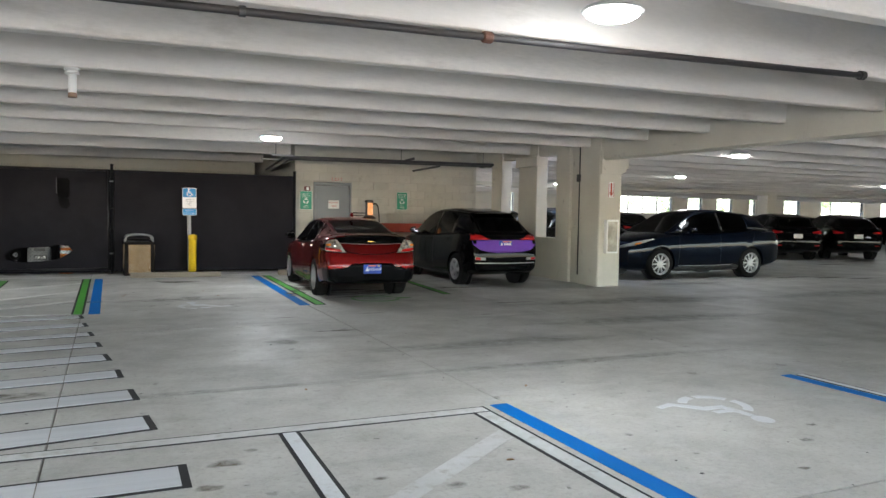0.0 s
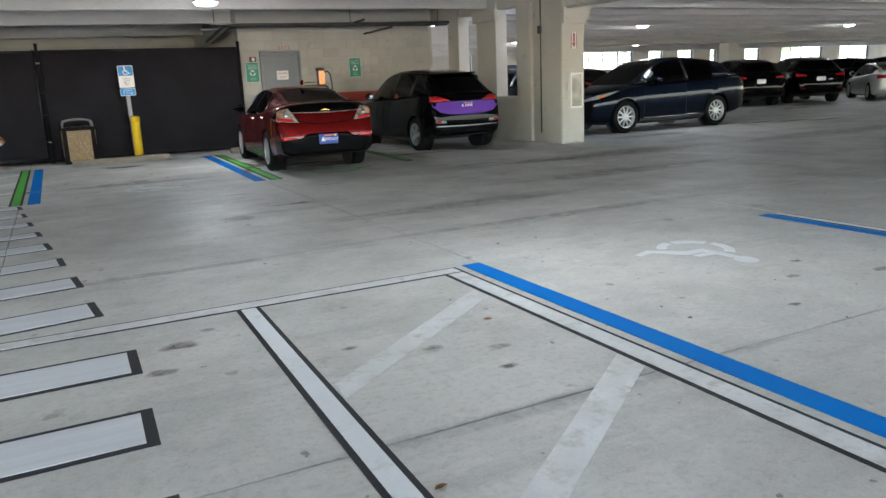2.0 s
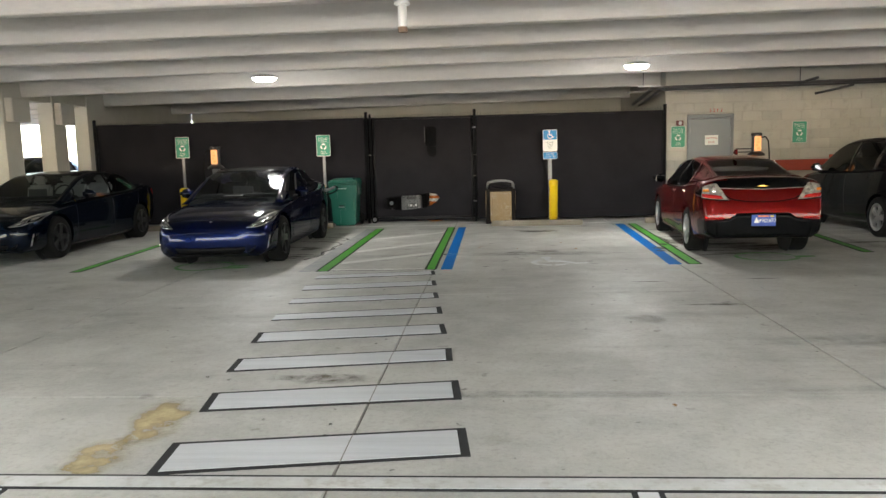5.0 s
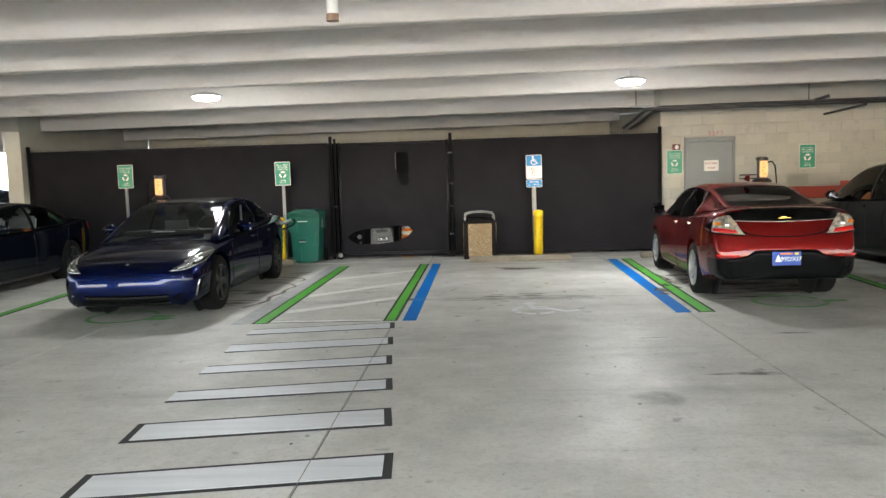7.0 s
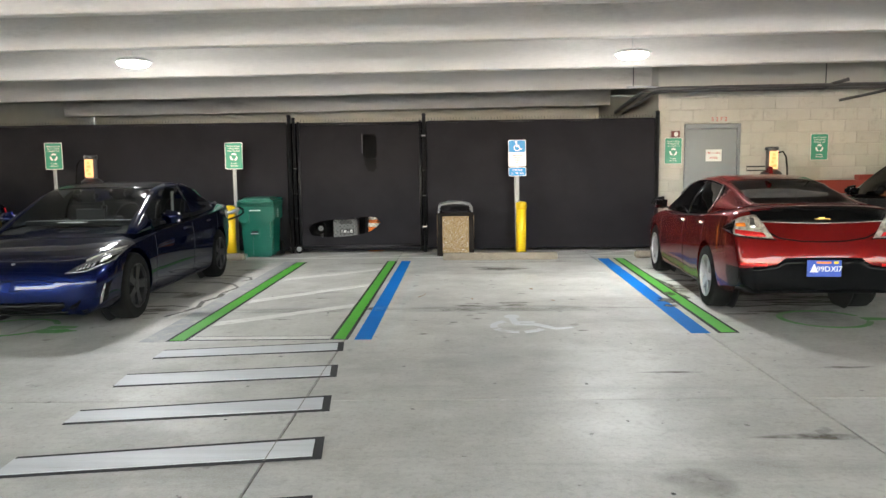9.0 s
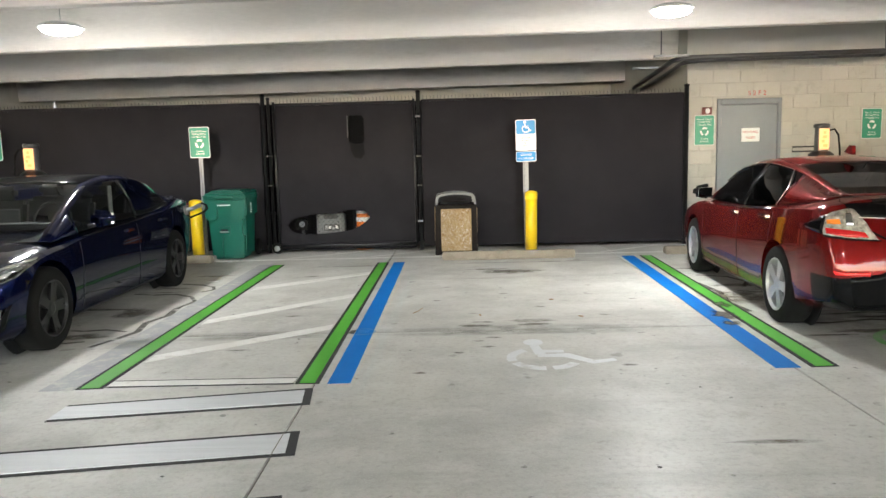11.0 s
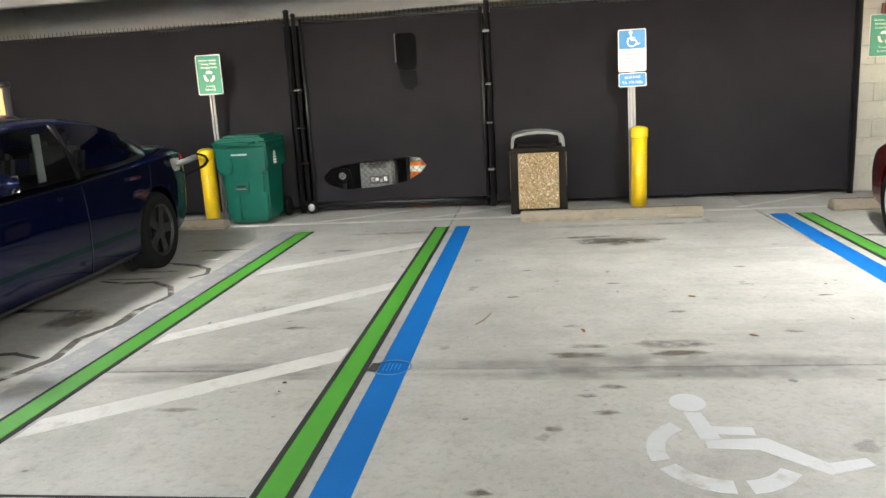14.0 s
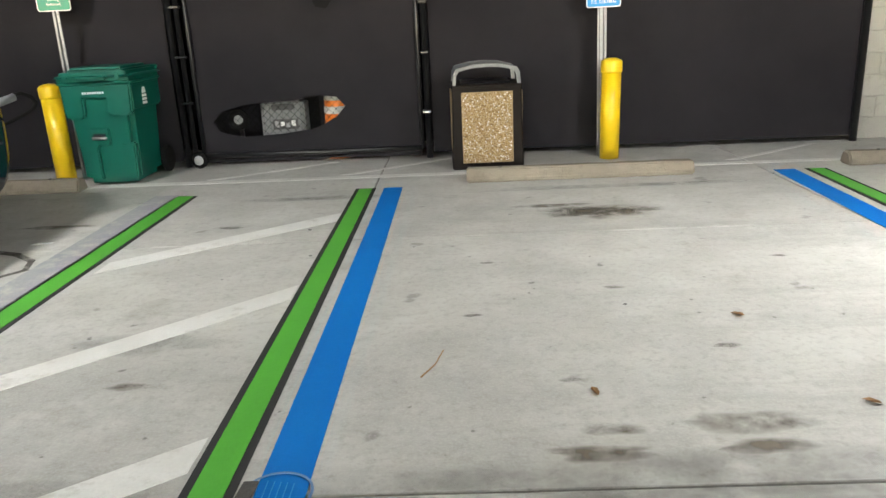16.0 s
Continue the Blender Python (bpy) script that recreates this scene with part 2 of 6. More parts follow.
def lathe(profile, n=24, bm=None, centre=(0, 0), axis="z", caps=True):
    """Turned solid from (radius, height) pairs."""
    bm = bm or bmesh.new()
    rings = []
    for r, h in profile:
        ring = []
        for i in range(n):
            a = 2 * math.pi * i / n
            p = (r * math.cos(a), r * math.sin(a), h)
            if axis == "x":
                p = (h, p[0], p[1])
            elif axis == "y":
                p = (p[0], h, p[1])
            ring.append(bm.verts.new((p[0] + centre[0], p[1] + centre[1], p[2])))
        rings.append(ring)
    fs = []
    for a, b in zip(rings, rings[1:]):
        for i in range(n):
            fs.append(bm.faces.new((a[i], a[(i + 1) % n], b[(i + 1) % n], b[i])))
    if caps:
        fs += [bm.faces.new(rings[0]), bm.faces.new(rings[-1])]
    bmesh.ops.recalc_face_normals(bm, faces=fs)
    return bm


def tube(points, r, n=10, bm=None):
    """A round bar along a bent line."""
    bm = bm or bmesh.new()
    pts = [Vector(p) for p in points]
    rings = []
    for i, p in enumerate(pts):
        d = (pts[min(i + 1, len(pts) - 1)] - pts[max(i - 1, 0)]).normalized()
        a = d.orthogonal().normalized() if abs(d.z) > 0.99 else d.cross(Vector((0, 0, 1))).normalized()
        b = d.cross(a)
        rings.append([bm.verts.new(p + r * (math.cos(t) * a + math.sin(t) * b)) for t in (2 * math.pi * k / n for k in range(n))])
    fs = []
    for a, b in zip(rings, rings[1:]):
        for k in range(n):
            fs.append(bm.faces.new((a[k], a[(k + 1) % n], b[(k + 1) % n], b[k])))
    fs += [bm.faces.new(rings[0]), bm.faces.new(rings[-1])]
    bmesh.ops.recalc_face_normals(bm, faces=fs)
    for f in fs[:-2]:
        f.smooth = True
    return bm


def rounded(w, h, r, n=5):
    pts = []
    for cx, cy, a0 in ((w / 2 - r, h / 2 - r, 0), (-w / 2 + r, h / 2 - r, 90), (-w / 2 + r, -h / 2 + r, 180), (w / 2 - r, -h / 2 + r, 270)):
        pts += [(cx + r * math.cos(radians(a0 + 90 * i / n)), cy + r * math.sin(radians(a0 + 90 * i / n))) for i in range(n + 1)]
    return pts


def lettering(name, text, size, m, material, parent, depth=0.0008):
    """Flat raised letters; m places them in the parent, reading along x with up along y."""
    cu = bpy.data.curves.new(name, "FONT")
    cu.body, cu.size, cu.align_x, cu.align_y, cu.extrude = text, size, "CENTER", "CENTER", depth
    cu.resolution_u = 2
    tmp = bpy.data.objects.new("tmp", cu)
    me = bpy.data.meshes.new_from_object(tmp)
    bpy.data.objects.remove(tmp)
    bpy.data.curves.remove(cu)
    me.materials.append(material)
    ob = new(name, me)
    ob.parent = parent
    ob.matrix_local = m
    return ob


# ---------- floor ----------
floor = tagged(part("floor", box(-60, 110, -40, 90, -0.30, -0.012), M["joint"]), "pale worn concrete slab of a parking garage", "floor", kind="structure")
XJ = [-60, -10.1, -6.95, -3.72, -0.53, 2.66, 5.9, 9.05, 12.2, 30, 110]
YJ = [-40, 0.2, 3.3, 6.48, 9.9, 13.28, 16.39, 19.0, 22.3, 26, 40, 90]
for a, b in zip(XJ, XJ[1:]):
    for c, d in zip(YJ, YJ[1:]):
        part("slab", box(a + 0.006, b - 0.006, c + 0.005, d - 0.005, -0.05, 0, 0.004), M["floor"], floor)


def quad_in(q, e):
    """The quad drawn in by e (left, near, right, far)."""
    (lf, rf, rn, ln) = [Vector((*p, 0)) for p in q]
    el, en, er, ef = e

    def at(u, v):
        return (lf * (1 - u) + rf * u) * v + (ln * (1 - u) + rn * u) * (1 - v)
    w, h = (rf - lf).length, (lf - ln).length
    u0, u1, v0, v1 = el / w, 1 - er / w, en / h, 1 - ef / h
    return [tuple(at(u, v)[:2]) for u, v in ((u0, v1), (u1, v1), (u1, v0), (u0, v0))]


def painted(name, q, fill, label, edge=(0, 0, 0, 0), group="", h=0.003):
    """A painted quad on the floor, with a black border where edge is not 0."""
    if any(edge):
        ob = tagged(part(name, prism(q, 0.0005, h), M["black_paint"]), label, "floor marking", group, "structure")
        part("fill", prism(quad_in(q, edge), h, 2 * h), M[fill], ob)
    else:
        ob = tagged(part(name, prism(q, 0.0005, h), M[fill]), label, "floor marking", group, "structure")
    return ob


BARS = [
    ((-1.98, 14.66), (-0.52, 14.91), (-0.48, 14.59), (-1.97, 14.37)),
    ((-1.97, 13.93), (-0.45, 14.16), (-0.41, 13.83), (-1.93, 13.60)),
    ((-1.90, 13.11), (-0.37, 13.39), (-0.33, 13.07), (-1.88, 12.84)),
    ((-1.85, 12.35), (-0.28, 12.63), (-0.24, 12.31), (-1.83, 12.07)),
    ((-1.80, 11.61), (-0.20, 11.88), (-0.15, 11.51), (-1.76, 11.25)),
    ((-1.70, 10.78), (-0.09, 11.05), (-0.06, 10.69), (-1.67, 10.43)),
    ((-1.59, 9.97), (0.00, 10.22), (0.04, 9.83), (-1.54, 9.61)),
    ((-1.49, 9.13), (0.08, 9.35), (0.12, 8.96), (-1.45, 8.72)),
    ((-1.40, 8.16), (0.23, 8.18), (0.225, 7.79), (-1.40, 7.77)),
    ((-1.40, 7.31), (0.215, 7.33), (0.205, 6.95), (-1.40, 6.94)),
    ((-1.40, 6.50), (0.21, 6.53), (0.20, 6.14), (-1.40, 6.12)),
]
for i, q in enumerate(BARS):
    bar = painted("crosswalk_bar", q, "bar_paint", "worn silver-white crosswalk bar edged in black paint", (0.0 if i < 4 else 0.05, 0.035, 0.05, 0.035), "crosswalk bars")
    (ax, ay), (bx, by), (cx, cy), (dx, dy) = q
    k = (-0.53 - ax) / (bx - ax)
    if k < 0.97:
        y0, y1 = dy + (cy - dy) * k, ay + (by - ay) * k
        part("joint_crack", prism([(-0.534, y1), (-0.528, y1), (-0.526, y0), (-0.532, y0)], 0.0061, 0.0064), M["joint"], bar, "dark floor joint showing through the paint")
EDGE = (0.028, 0.0, 0.028, 0.0)
painted("stall_end_line", [(-6.0, 8.73), (2.42, 8.73), (2.42, 8.57), (-6.0, 8.57)], "faint_paint", "worn white stall line edged in black paint", (0, 0.024, 0, 0.024))
painted("stall_line", [(0.84, 8.565), (0.985, 8.565), (0.82, 0.3), (0.67, 0.3)], "white_paint", "white stall line edged in black paint", EDGE, "stall lines")
painted("stall_line", [(2.28, 8.565), (2.42, 8.565), (2.40, 0.3), (2.26, 0.3)], "faint_paint", "worn white stall line edged in black paint", (0.028, 0.0, 0.001, 0.0), "stall lines")
painted("stall_line", [(-2.18, 8.565), (-2.04, 8.565), (-2.16, 0.3), (-2.30, 0.3)], "white_paint", "white stall line edged in black paint", EDGE, "stall lines")
painted("stall_line", [(5.77, 8.72), (5.89, 8.72), (5.87, 0.3), (5.75, 0.3)], "white_paint", "white stall line edged in black paint", EDGE, "stall lines")
painted("black_edge_line", [(2.42, 8.73), (2.446, 8.73), (2.426, 0.3), (2.40, 0.3)], "black_paint", "thin black painted edge beside a stall line")
painted("blue_stall_line", [(2.51, 8.75), (2.66, 8.75), (2.64, 0.3), (2.49, 0.3)], "blue_paint", "bright blue painted line of an accessible stall", group="blue stall lines")
painted("blue_stall_line", [(5.62, 8.76), (5.75, 8.76), (5.73, 0.3), (5.60, 0.3)], "blue_paint", "bright blue painted line of an accessible stall", group="blue stall lines")
for y in (7.14, 5.74, 4.32, 2.9):
    painted("hatch_stripe", [(0.97 if y > 6 else 0.94, y), (2.265, y + 1.0), (2.265, y + 0.81), (0.96 if y > 6 else 0.93, y - 0.18)], "faint_paint", "faded white diagonal hatch stripe of an access aisle", group="hatch stripes")
painted("green_stall_line", [(-2.15, 20.47), (-1.965, 20.45), (-1.92, 14.98), (-2.10, 14.97)], "green_paint", "green stall line edged in black paint", (0.03, 0.02, 0.03, 0.02), "green stall lines")
painted("green_stall_line", [(-0.68, 20.49), (-0.515, 20.48), (-0.50, 15.0), (-0.66, 15.0)], "green_paint", "green stall line edged in black paint", (0.03, 0.02, 0.03, 0.02), "green stall lines")
painted("blue_stall_line", [(-0.45, 20.48), (-0.30, 20.48), (-0.295, 15.0), (-0.445, 15.0)], "blue_paint", "bright blue painted line of an accessible stall", group="blue stall lines")
painted("blue_stall_line", [(2.71, 20.60), (2.88, 20.60), (2.70, 15.15), (2.53, 15.15)], "blue_paint", "bright blue painted line of an accessible stall", group="blue stall lines")
painted("green_stall_line", [(2.96, 20.60), (3.13, 20.59), (2.96, 15.16), (2.77, 15.15)], "green_paint", "green stall line edged in black paint", (0.03, 0.02, 0.03, 0.02), "green stall lines")
painted("aisle_end_line", [(-1.91, 15.15), (-0.67, 15.15), (-0.67, 15.0), (-1.91, 15.0)], "old_paint", "faded white aisle end line edged in black", (0, 0.025, 0, 0.025))
painted("green_stall_line", [(-5.88, 20.2), (-5.72, 20.2), (-5.45, 15.2), (-5.61, 15.2)], "green_paint", "green stall line edged in black paint", (0.03, 0.02, 0.03, 0.02), "green stall lines")
painted("green_stall_line", [(5.72, 20.2), (5.88, 20.2), (5.53, 16.0), (5.37, 16.0)], "green_paint", "green stall line edged in black paint", (0.03, 0.02, 0.03, 0.02), "green stall lines")
for l0, r0, r1 in ((18.70, 19.70, 19.47), (17.02, 18.19, 17.98), (15.80, 16.72, 16.52)):
    painted("aisle_stripe", [(-1.90, l0), (-0.68, r0), (-0.68, r1), (-1.90, l0 - 0.20)], "old_paint", "faded white diagonal stripe of an access aisle", group="aisle stripes")
painted("old_line", [(-3.2, 21.06), (4.2, 20.98), (4.2, 20.88), (-3.2, 20.94)], "old_paint", "faded white line along the fence")
for x0, x1 in ((-2.1, -1.1), (-0.9, 0.05), (2.5, 3.5)):
    painted("old_stripe", [(x0, 21.1), (x0 + 0.12, 21.1), (x1 + 0.1, 21.75), (x1, 21.75)], "old_paint", "faded white diagonal stripe by the fence", group="old stripes")
painted("painted_out_line", [(-2.33, 20.5), (-2.125, 20.5), (-2.105, 14.95), (-2.33, 14.95)], "grey_paint", "grey band where an old line was painted out")

def access_symbol(m):
    ob = thing("access_symbol", m, "faded white wheelchair symbol painted on concrete", "floor marking", "wheelchair symbols", "structure")
    h = 0.003
    bm = lathe([(0.10, 0.0005), (0.10, h)], 20, centre=(-0.08, 0.38))
    prism([(-0.12, 0.27), (-0.03, 0.27), (0.02, 0.02), (-0.08, 0.0)], 0.0005, h, bm)
    prism([(0.0, 0.13), (0.20, 0.13), (0.20, 0.06), (0.0, 0.06)], 0.0005, h, bm)
    prism([(-0.06, 0.0), (0.24, 0.03), (0.46, -0.17), (0.64, -0.12), (0.66, -0.18), (0.44, -0.26), (0.18, -0.07), (-0.06, -0.07)], 0.0005, h, bm)
    arc = [radians(a) for a in range(125, 341, 12)]
    for k, (a, b) in enumerate(zip(arc, arc[1:])):
        if k in (6, 12):
            continue
        prism([(0.36 * math.cos(a), -0.1 + 0.32 * math.sin(a)), (0.36 * math.cos(b), -0.1 + 0.32 * math.sin(b)), (0.27 * math.cos(b), -0.1 + 0.23 * math.sin(b)), (0.27 * math.cos(a), -0.1 + 0.23 * math.sin(a))], 0.0005, h, bm)
    for v in bm.verts:
        v.co.x *= 0.76
        v.co.y *= 0.93
    part("symbol", bm, M["white_paint"], ob)
    return ob


access_symbol(pose(1.04, 15.60, 0, 0, 0, -3))
access_symbol(pose(4.19, 8.04, 0, 0, 0, 176))

# ---------- shell: ceiling, beams, columns, walls ----------
RIBS = [26.1, 22.42, 19.35, 16.84, 15.03, 13.45, 11.9, 10.34, 8.8, 7.25, 5.7, 4.1, 2.5, 0.9, -0.7, -2.3, -3.9]


def ceil_z(x):
    return 2.845 + 0.008 * x


bm = bmesh.new()
for y in RIBS:
    secs = []
    for x in (-8.75, 9.15):
        z = ceil_z(x)
        secs.append([bm.verts.new((x, y + dy, z + dz)) for dy, dz in ((0, 0.012), (0.012, 0), (0.14, 0), (0.152, 0.012), (0.23, 0.62), (-0.09, 0.62))])
    a, b = secs
    for i in range(6):
        bm.faces.new((a[i], a[(i + 1) % 6], b[(i + 1) % 6], b[i]))
    bm.faces.new(a), bm.faces.new(b)
bmesh.ops.recalc_face_normals(bm, faces=bm.faces)
join(bm, box(-8.75, 9.15, -5.0, 27.5, 3.40, 3.7))
tagged(part("ceiling", bm, M["ceiling"]), "precast concrete double-tee ceiling with deep stems", "ceiling", kind="structure")
bm = bmesh.new()
for k in range(30):
    y = -4.0 + 1.75 * k
    box(9.95, 75, y, y + 0.16, 2.9, 3.45, bm=bm)
box(9.95, 75, -5, 50, 3.40, 3.7, bm=bm)
tagged(part("ceiling_east", bm, M["ceiling"]), "precast concrete double-tee ceiling of the next bay", "ceiling", kind="structure")
bm = bmesh.new()
for k in range(20):
    y = -4.0 + 1.75 * k
    box(-22, -9.05, y, y + 0.16, 2.75, 3.45, bm=bm)
box(-22, -9.05, -5, 30, 3.40, 3.7, bm=bm)
tagged(part("ceiling_west", bm, M["ceiling"]), "precast concrete double-tee ceiling beyond the columns", "ceiling", kind="structure")

tagged(part("beam_east", prism([(9.1, 3.02), (9.1, 3.69), (9.95, 3.69), (9.95, 2.70), (9.18, 2.62), (9.12, 2.66)], -5.0, 16.5, axis="y"), M["column"]), "pale precast concrete girder", "beam", kind="structure")
col = tagged(part("column", box(9.08, 9.64, 16.48, 17.2, 0, 3.4, 0.02), M["column"]), "pale concrete column with a corbel", "column", kind="structure")
part("corbel", prism([(9.10, 2.34), (9.62, 2.34), (9.78, 2.52), (9.78, 2.84), (9.10, 2.84)], 16.43, 17.0, axis="y"), M["column"], col)
bm = box(9.18, 9.4, 17.2, 18.12, 0, 3.4, 0.01)
box(9.10, 9.18, 17.62, 18.15, 0, 3.4, 0.01, bm=bm)
box(9.14, 9.4, 18.15, 24, 0, 0.95, 0.01, bm=bm)
box(9.10, 9.4, 19.0, 19.85, 0.95, 3.4, 0.01, bm=bm)
box(9.10, 9.4, 20.75, 21.3, 0.95, 3.4, 0.01, bm=bm)
box(9.14, 9.4, 18.15, 27.5, 2.85, 3.4, bm=bm)
box(9.02, 9.12, 18.9, 19.9, 2.62, 2.86, 0.01, bm=bm)
tagged(part("wall_east", bm, M["column"]), "precast concrete wall of piers and openings", "wall", kind="structure")
bm = bmesh.new()
for y0, y1 in ((17.1, 17.6), (18.73, 19.22), (20.30, 20.76), (21.62, 22.10)):
    box(-9.02, -8.70, y0, y1, 0, 3.4, 0.01, bm=bm)
    if y0 < 21:
        box(-8.70, -8.55, y0 + 0.06, y1 + 0.10, 2.28, 2.72, 0.012, bm=bm)
box(-9.0, -8.72, 17.6, 27.5, 2.72, 3.4, bm=bm)
box(-8.97, -8.73, 22.10, 27.5, 0, 2.72, bm=bm)
tagged(part("wall_west", bm, M["column"]), "row of pale precast concrete piers", "wall", kind="structure")
tagged(part("beam_west", box(-9.35, -8.75, -5, 17.1, 2.62, 3.7, 0.01), M["column"]), "pale precast concrete girder", "beam", kind="structure")
tagged(part("column_west", box(-9.35, -8.7, 7.0, 7.7, 0, 3.4, 0.02), M["column"]), "pale concrete column", "column", kind="structure")
tagged(part("column_south_east", box(9.08, 9.64, 2.0, 2.7, 0, 3.4, 0.02), M["column"]), "pale concrete column", "column", kind="structure")
bm = box(-8.7, 9.1, 27.5, 27.8, 0, 3.7)
tagged(part("wall_north", bm, M["column"]), "plain concrete wall closing the bay behind the fence", "wall", kind="structure")

# far facade with window openings
WIN = [(23.4, 24.9), (26.2, 27.2), (28.5, 30.5), (33.2, 38.6), (40.1, 41.5), (43.0, 44.6), (46.4, 47.1), (50.2, 52.0), (54.5, 59.7), (62, 66)]
bm = box(9.4, 75, 48, 48.35, 0, 1.75)
box(9.4, 75, 48, 48.35, 3.3, 3.7, bm=bm)
edges = [9.4] + [v for w in WIN for v in w] + [75]
for a, b in zip(edges[0::2], edges[1::2]):
    box(a, b, 48.003, 48.347, 1.75, 3.3, bm=bm)
far_wall = tagged(part("wall_far", bm, M["column"]), "concrete facade with open window bays", "wall", kind="structure")
for a, b in WIN:
    n = max(1, round((b - a) / 1.3))
    for k in range(n + 1):
        x = a + 0.03 + (b - a - 0.06) * k / n
        part("window_bar", box(x - 0.035, x + 0.035, 48.12, 48.2, 1.76, 3.29), M["conduit"], far_wall)
    part("window_bar", box(a + 0.07, b - 0.07, 48.13, 48.19, 2.02, 2.07), M["conduit"], far_wall)
bm = box(-22.35, -22, -5, 30, 0, 0.9)
box(-22.35, -22, -5, 30, 2.7, 3.7, bm=bm)
tagged(part("wall_far_west", bm, M["column"]), "low concrete parapet of an open side", "wall", kind="structure")
for x, y in ((33, 34), (40, 22), (56, 34), (47, 46)):
    tagged(part("column_far", box(x, x + 0.7, y, y + 0.7, 0, 3.4, 0.02), M["column"]), "concrete column in the far bay", "column", "far columns", "structure")
tagged(part("beam_far", box(9.95, 75, 33.9, 34.8, 2.75, 3.4), M["column"]), "concrete girder across the far bay", "beam", kind="structure")

# south side, open to daylight above a parapet
bm = box(-22, 75, -3.3, -3.0, 0, 0.75)
box(-22, 75, -3.3, -3.0, 3.3, 3.7, bm=bm)
tagged(part("wall_south", bm, M["column"]), "low concrete parapet of the open south side", "wall", kind="structure")

# ---------- trees outside, beyond the far facade ----------
def foliage():
    m, n, l, p = nodes_of("sunlit_leaves")
    ramp = n.new("ShaderNodeValToRGB")
    ramp.color_ramp.elements[0].color, ramp.color_ramp.elements[1].color = (0.035, 0.075, 0.015, 1), (0.12, 0.19, 0.04, 1)
    l.new(n.new("ShaderNodeNewGeometry").outputs["Random Per Island"], ramp.inputs[0])
    l.new(ramp.outputs[0], p.inputs["Base Color"])
    p.inputs["Roughness"].default_value = 0.6
    return m


M["leaves"] = foliage()
M["bark"] = surface("grey_bark", (0.16, 0.13, 0.10), (0.10, 0.08, 0.06), 0.9, big=5, fine=40, stretch=(4, 4, 1), bump=0.6)


def tree(x, y, h, seed):
    rnd = random.Random(seed)
    t = thing("tree", pose(x, y, 0), "leafy green street tree outside the garage", "tree", "street trees")
    part("trunk", lathe([(0.17, 0), (0.13, 0.5), (0.11, h * 0.35), (0.06, h * 0.62), (0.02, h * 0.8)], 10), M["bark"], t)
    tips = []
    for k in range(9):
        a, z = rnd.uniform(0, 6.28), h * rnd.uniform(0.28, 0.6)
        r, up = rnd.uniform(1.0, 2.2), rnd.uniform(0.4, 1.6)
        tip = Vector((r * math.cos(a), r * math.sin(a), z + up))
        part("limb", tube([(0, 0, z), tip * 0.5 + Vector((0, 0, z * 0.5 + 0.1)), tip], 0.035, 6), M["bark"], t)
        tips.append(tip)
    bm = bmesh.new()
    for tip in tips + [Vector((0, 0, h * 0.8))]:
        size = rnd.uniform(0.6, 1.1)
        for _ in range(260):
            c = tip + Vector((rnd.gauss(0, size * 0.6), rnd.gauss(0, size * 0.6), rnd.gauss(0, size * 0.45)))
            u = Vector((rnd.uniform(-1, 1), rnd.uniform(-1, 1), rnd.uniform(-1, 1))).normalized() * rnd.uniform(0.07, 0.14)
            w = u.orthogonal().normalized() * u.length * 0.5
            bm.faces.new([bm.verts.new(c + v) for v in (-u, w, u, -w)])
    part("crown", bm, M["leaves"], t)


for k, (x, y, h) in enumerate(((26.5, 57.5, 5.5), (32.0, 60.0, 6.5), (36.5, 56.5, 5.0), (41.5, 58.5, 6.0), (45.5, 56.0, 5.2), (50.5, 57.5, 6.2), (54.8, 55.5, 5.0), (58.5, 57.0, 6.0), (63.5, 56.0, 5.5))):
    tree(x, y, h, k + 21)


# ---------- block wall with its door ----------
WX0, WX1, WY, DX0, DX1, DZ = 3.98, 8.95, 21.92, 4.45, 5.43, 2.20
bm = box(WX0 + 0.004, DX0, WY + 0.008, WY + 0.19, 0, 3.4)
box(DX1, WX1, WY + 0.008, WY + 0.19, 0, 3.4, bm=bm)
box(DX0, DX1, WY + 0.008, WY + 0.19, DZ, 3.4, bm=bm)
box(WX0 + 0.004, WX0 + 0.19, WY + 0.19, 27.5, 0, 3.4, bm=bm)
box(8.75, WX1, WY + 0.19, 27.5, 0, 3.4, bm=bm)
wall_block = tagged(part("wall_block", bm, M["mortar"]), "pale painted concrete block wall of a plant room", "wall", kind="structure")


def gate_post(x, y, h, r=0.035):
    bm = lathe([(r, 0), (r, h - 0.02), (r + 0.008, h - 0.02), (r + 0.008, h - 0.005), (r * 0.5, h + 0.012)], 14, centre=(x, y))
    for f in bm.faces:
        f.smooth = len(f.verts) == 4
    return bm


# ---------- chain-link fence with black windscreen, and its sliding gate ----------
FY = 21.84
fence = thing("fence", pose(0, 0, 0), "tall chain-link fence covered in black windscreen mesh", "fence", kind="structure")


def sheet(x0, x1, z0, z1, y, ripple, seed):
    bm = bmesh.new()
    nx, nz = max(2, int((x1 - x0) / 0.14)), 12
    rnd = random.Random(seed)
    top = [rnd.uniform(-0.012, 0.012) for _ in range(nx + 1)]
    front, back = [], []
    for i in range(nx + 1):
        for k in range(nz + 1):
            x, z = x0 + (x1 - x0) * i / nx, z0 + (z1 + top[i] - z0) * k / nz
            d = ripple * noise.noise((x * 1.7, z * 0.9, seed))
            front.append(bm.verts.new((x, y + d, z)))
            back.append(bm.verts.new((x, y + d + 0.006, z)))
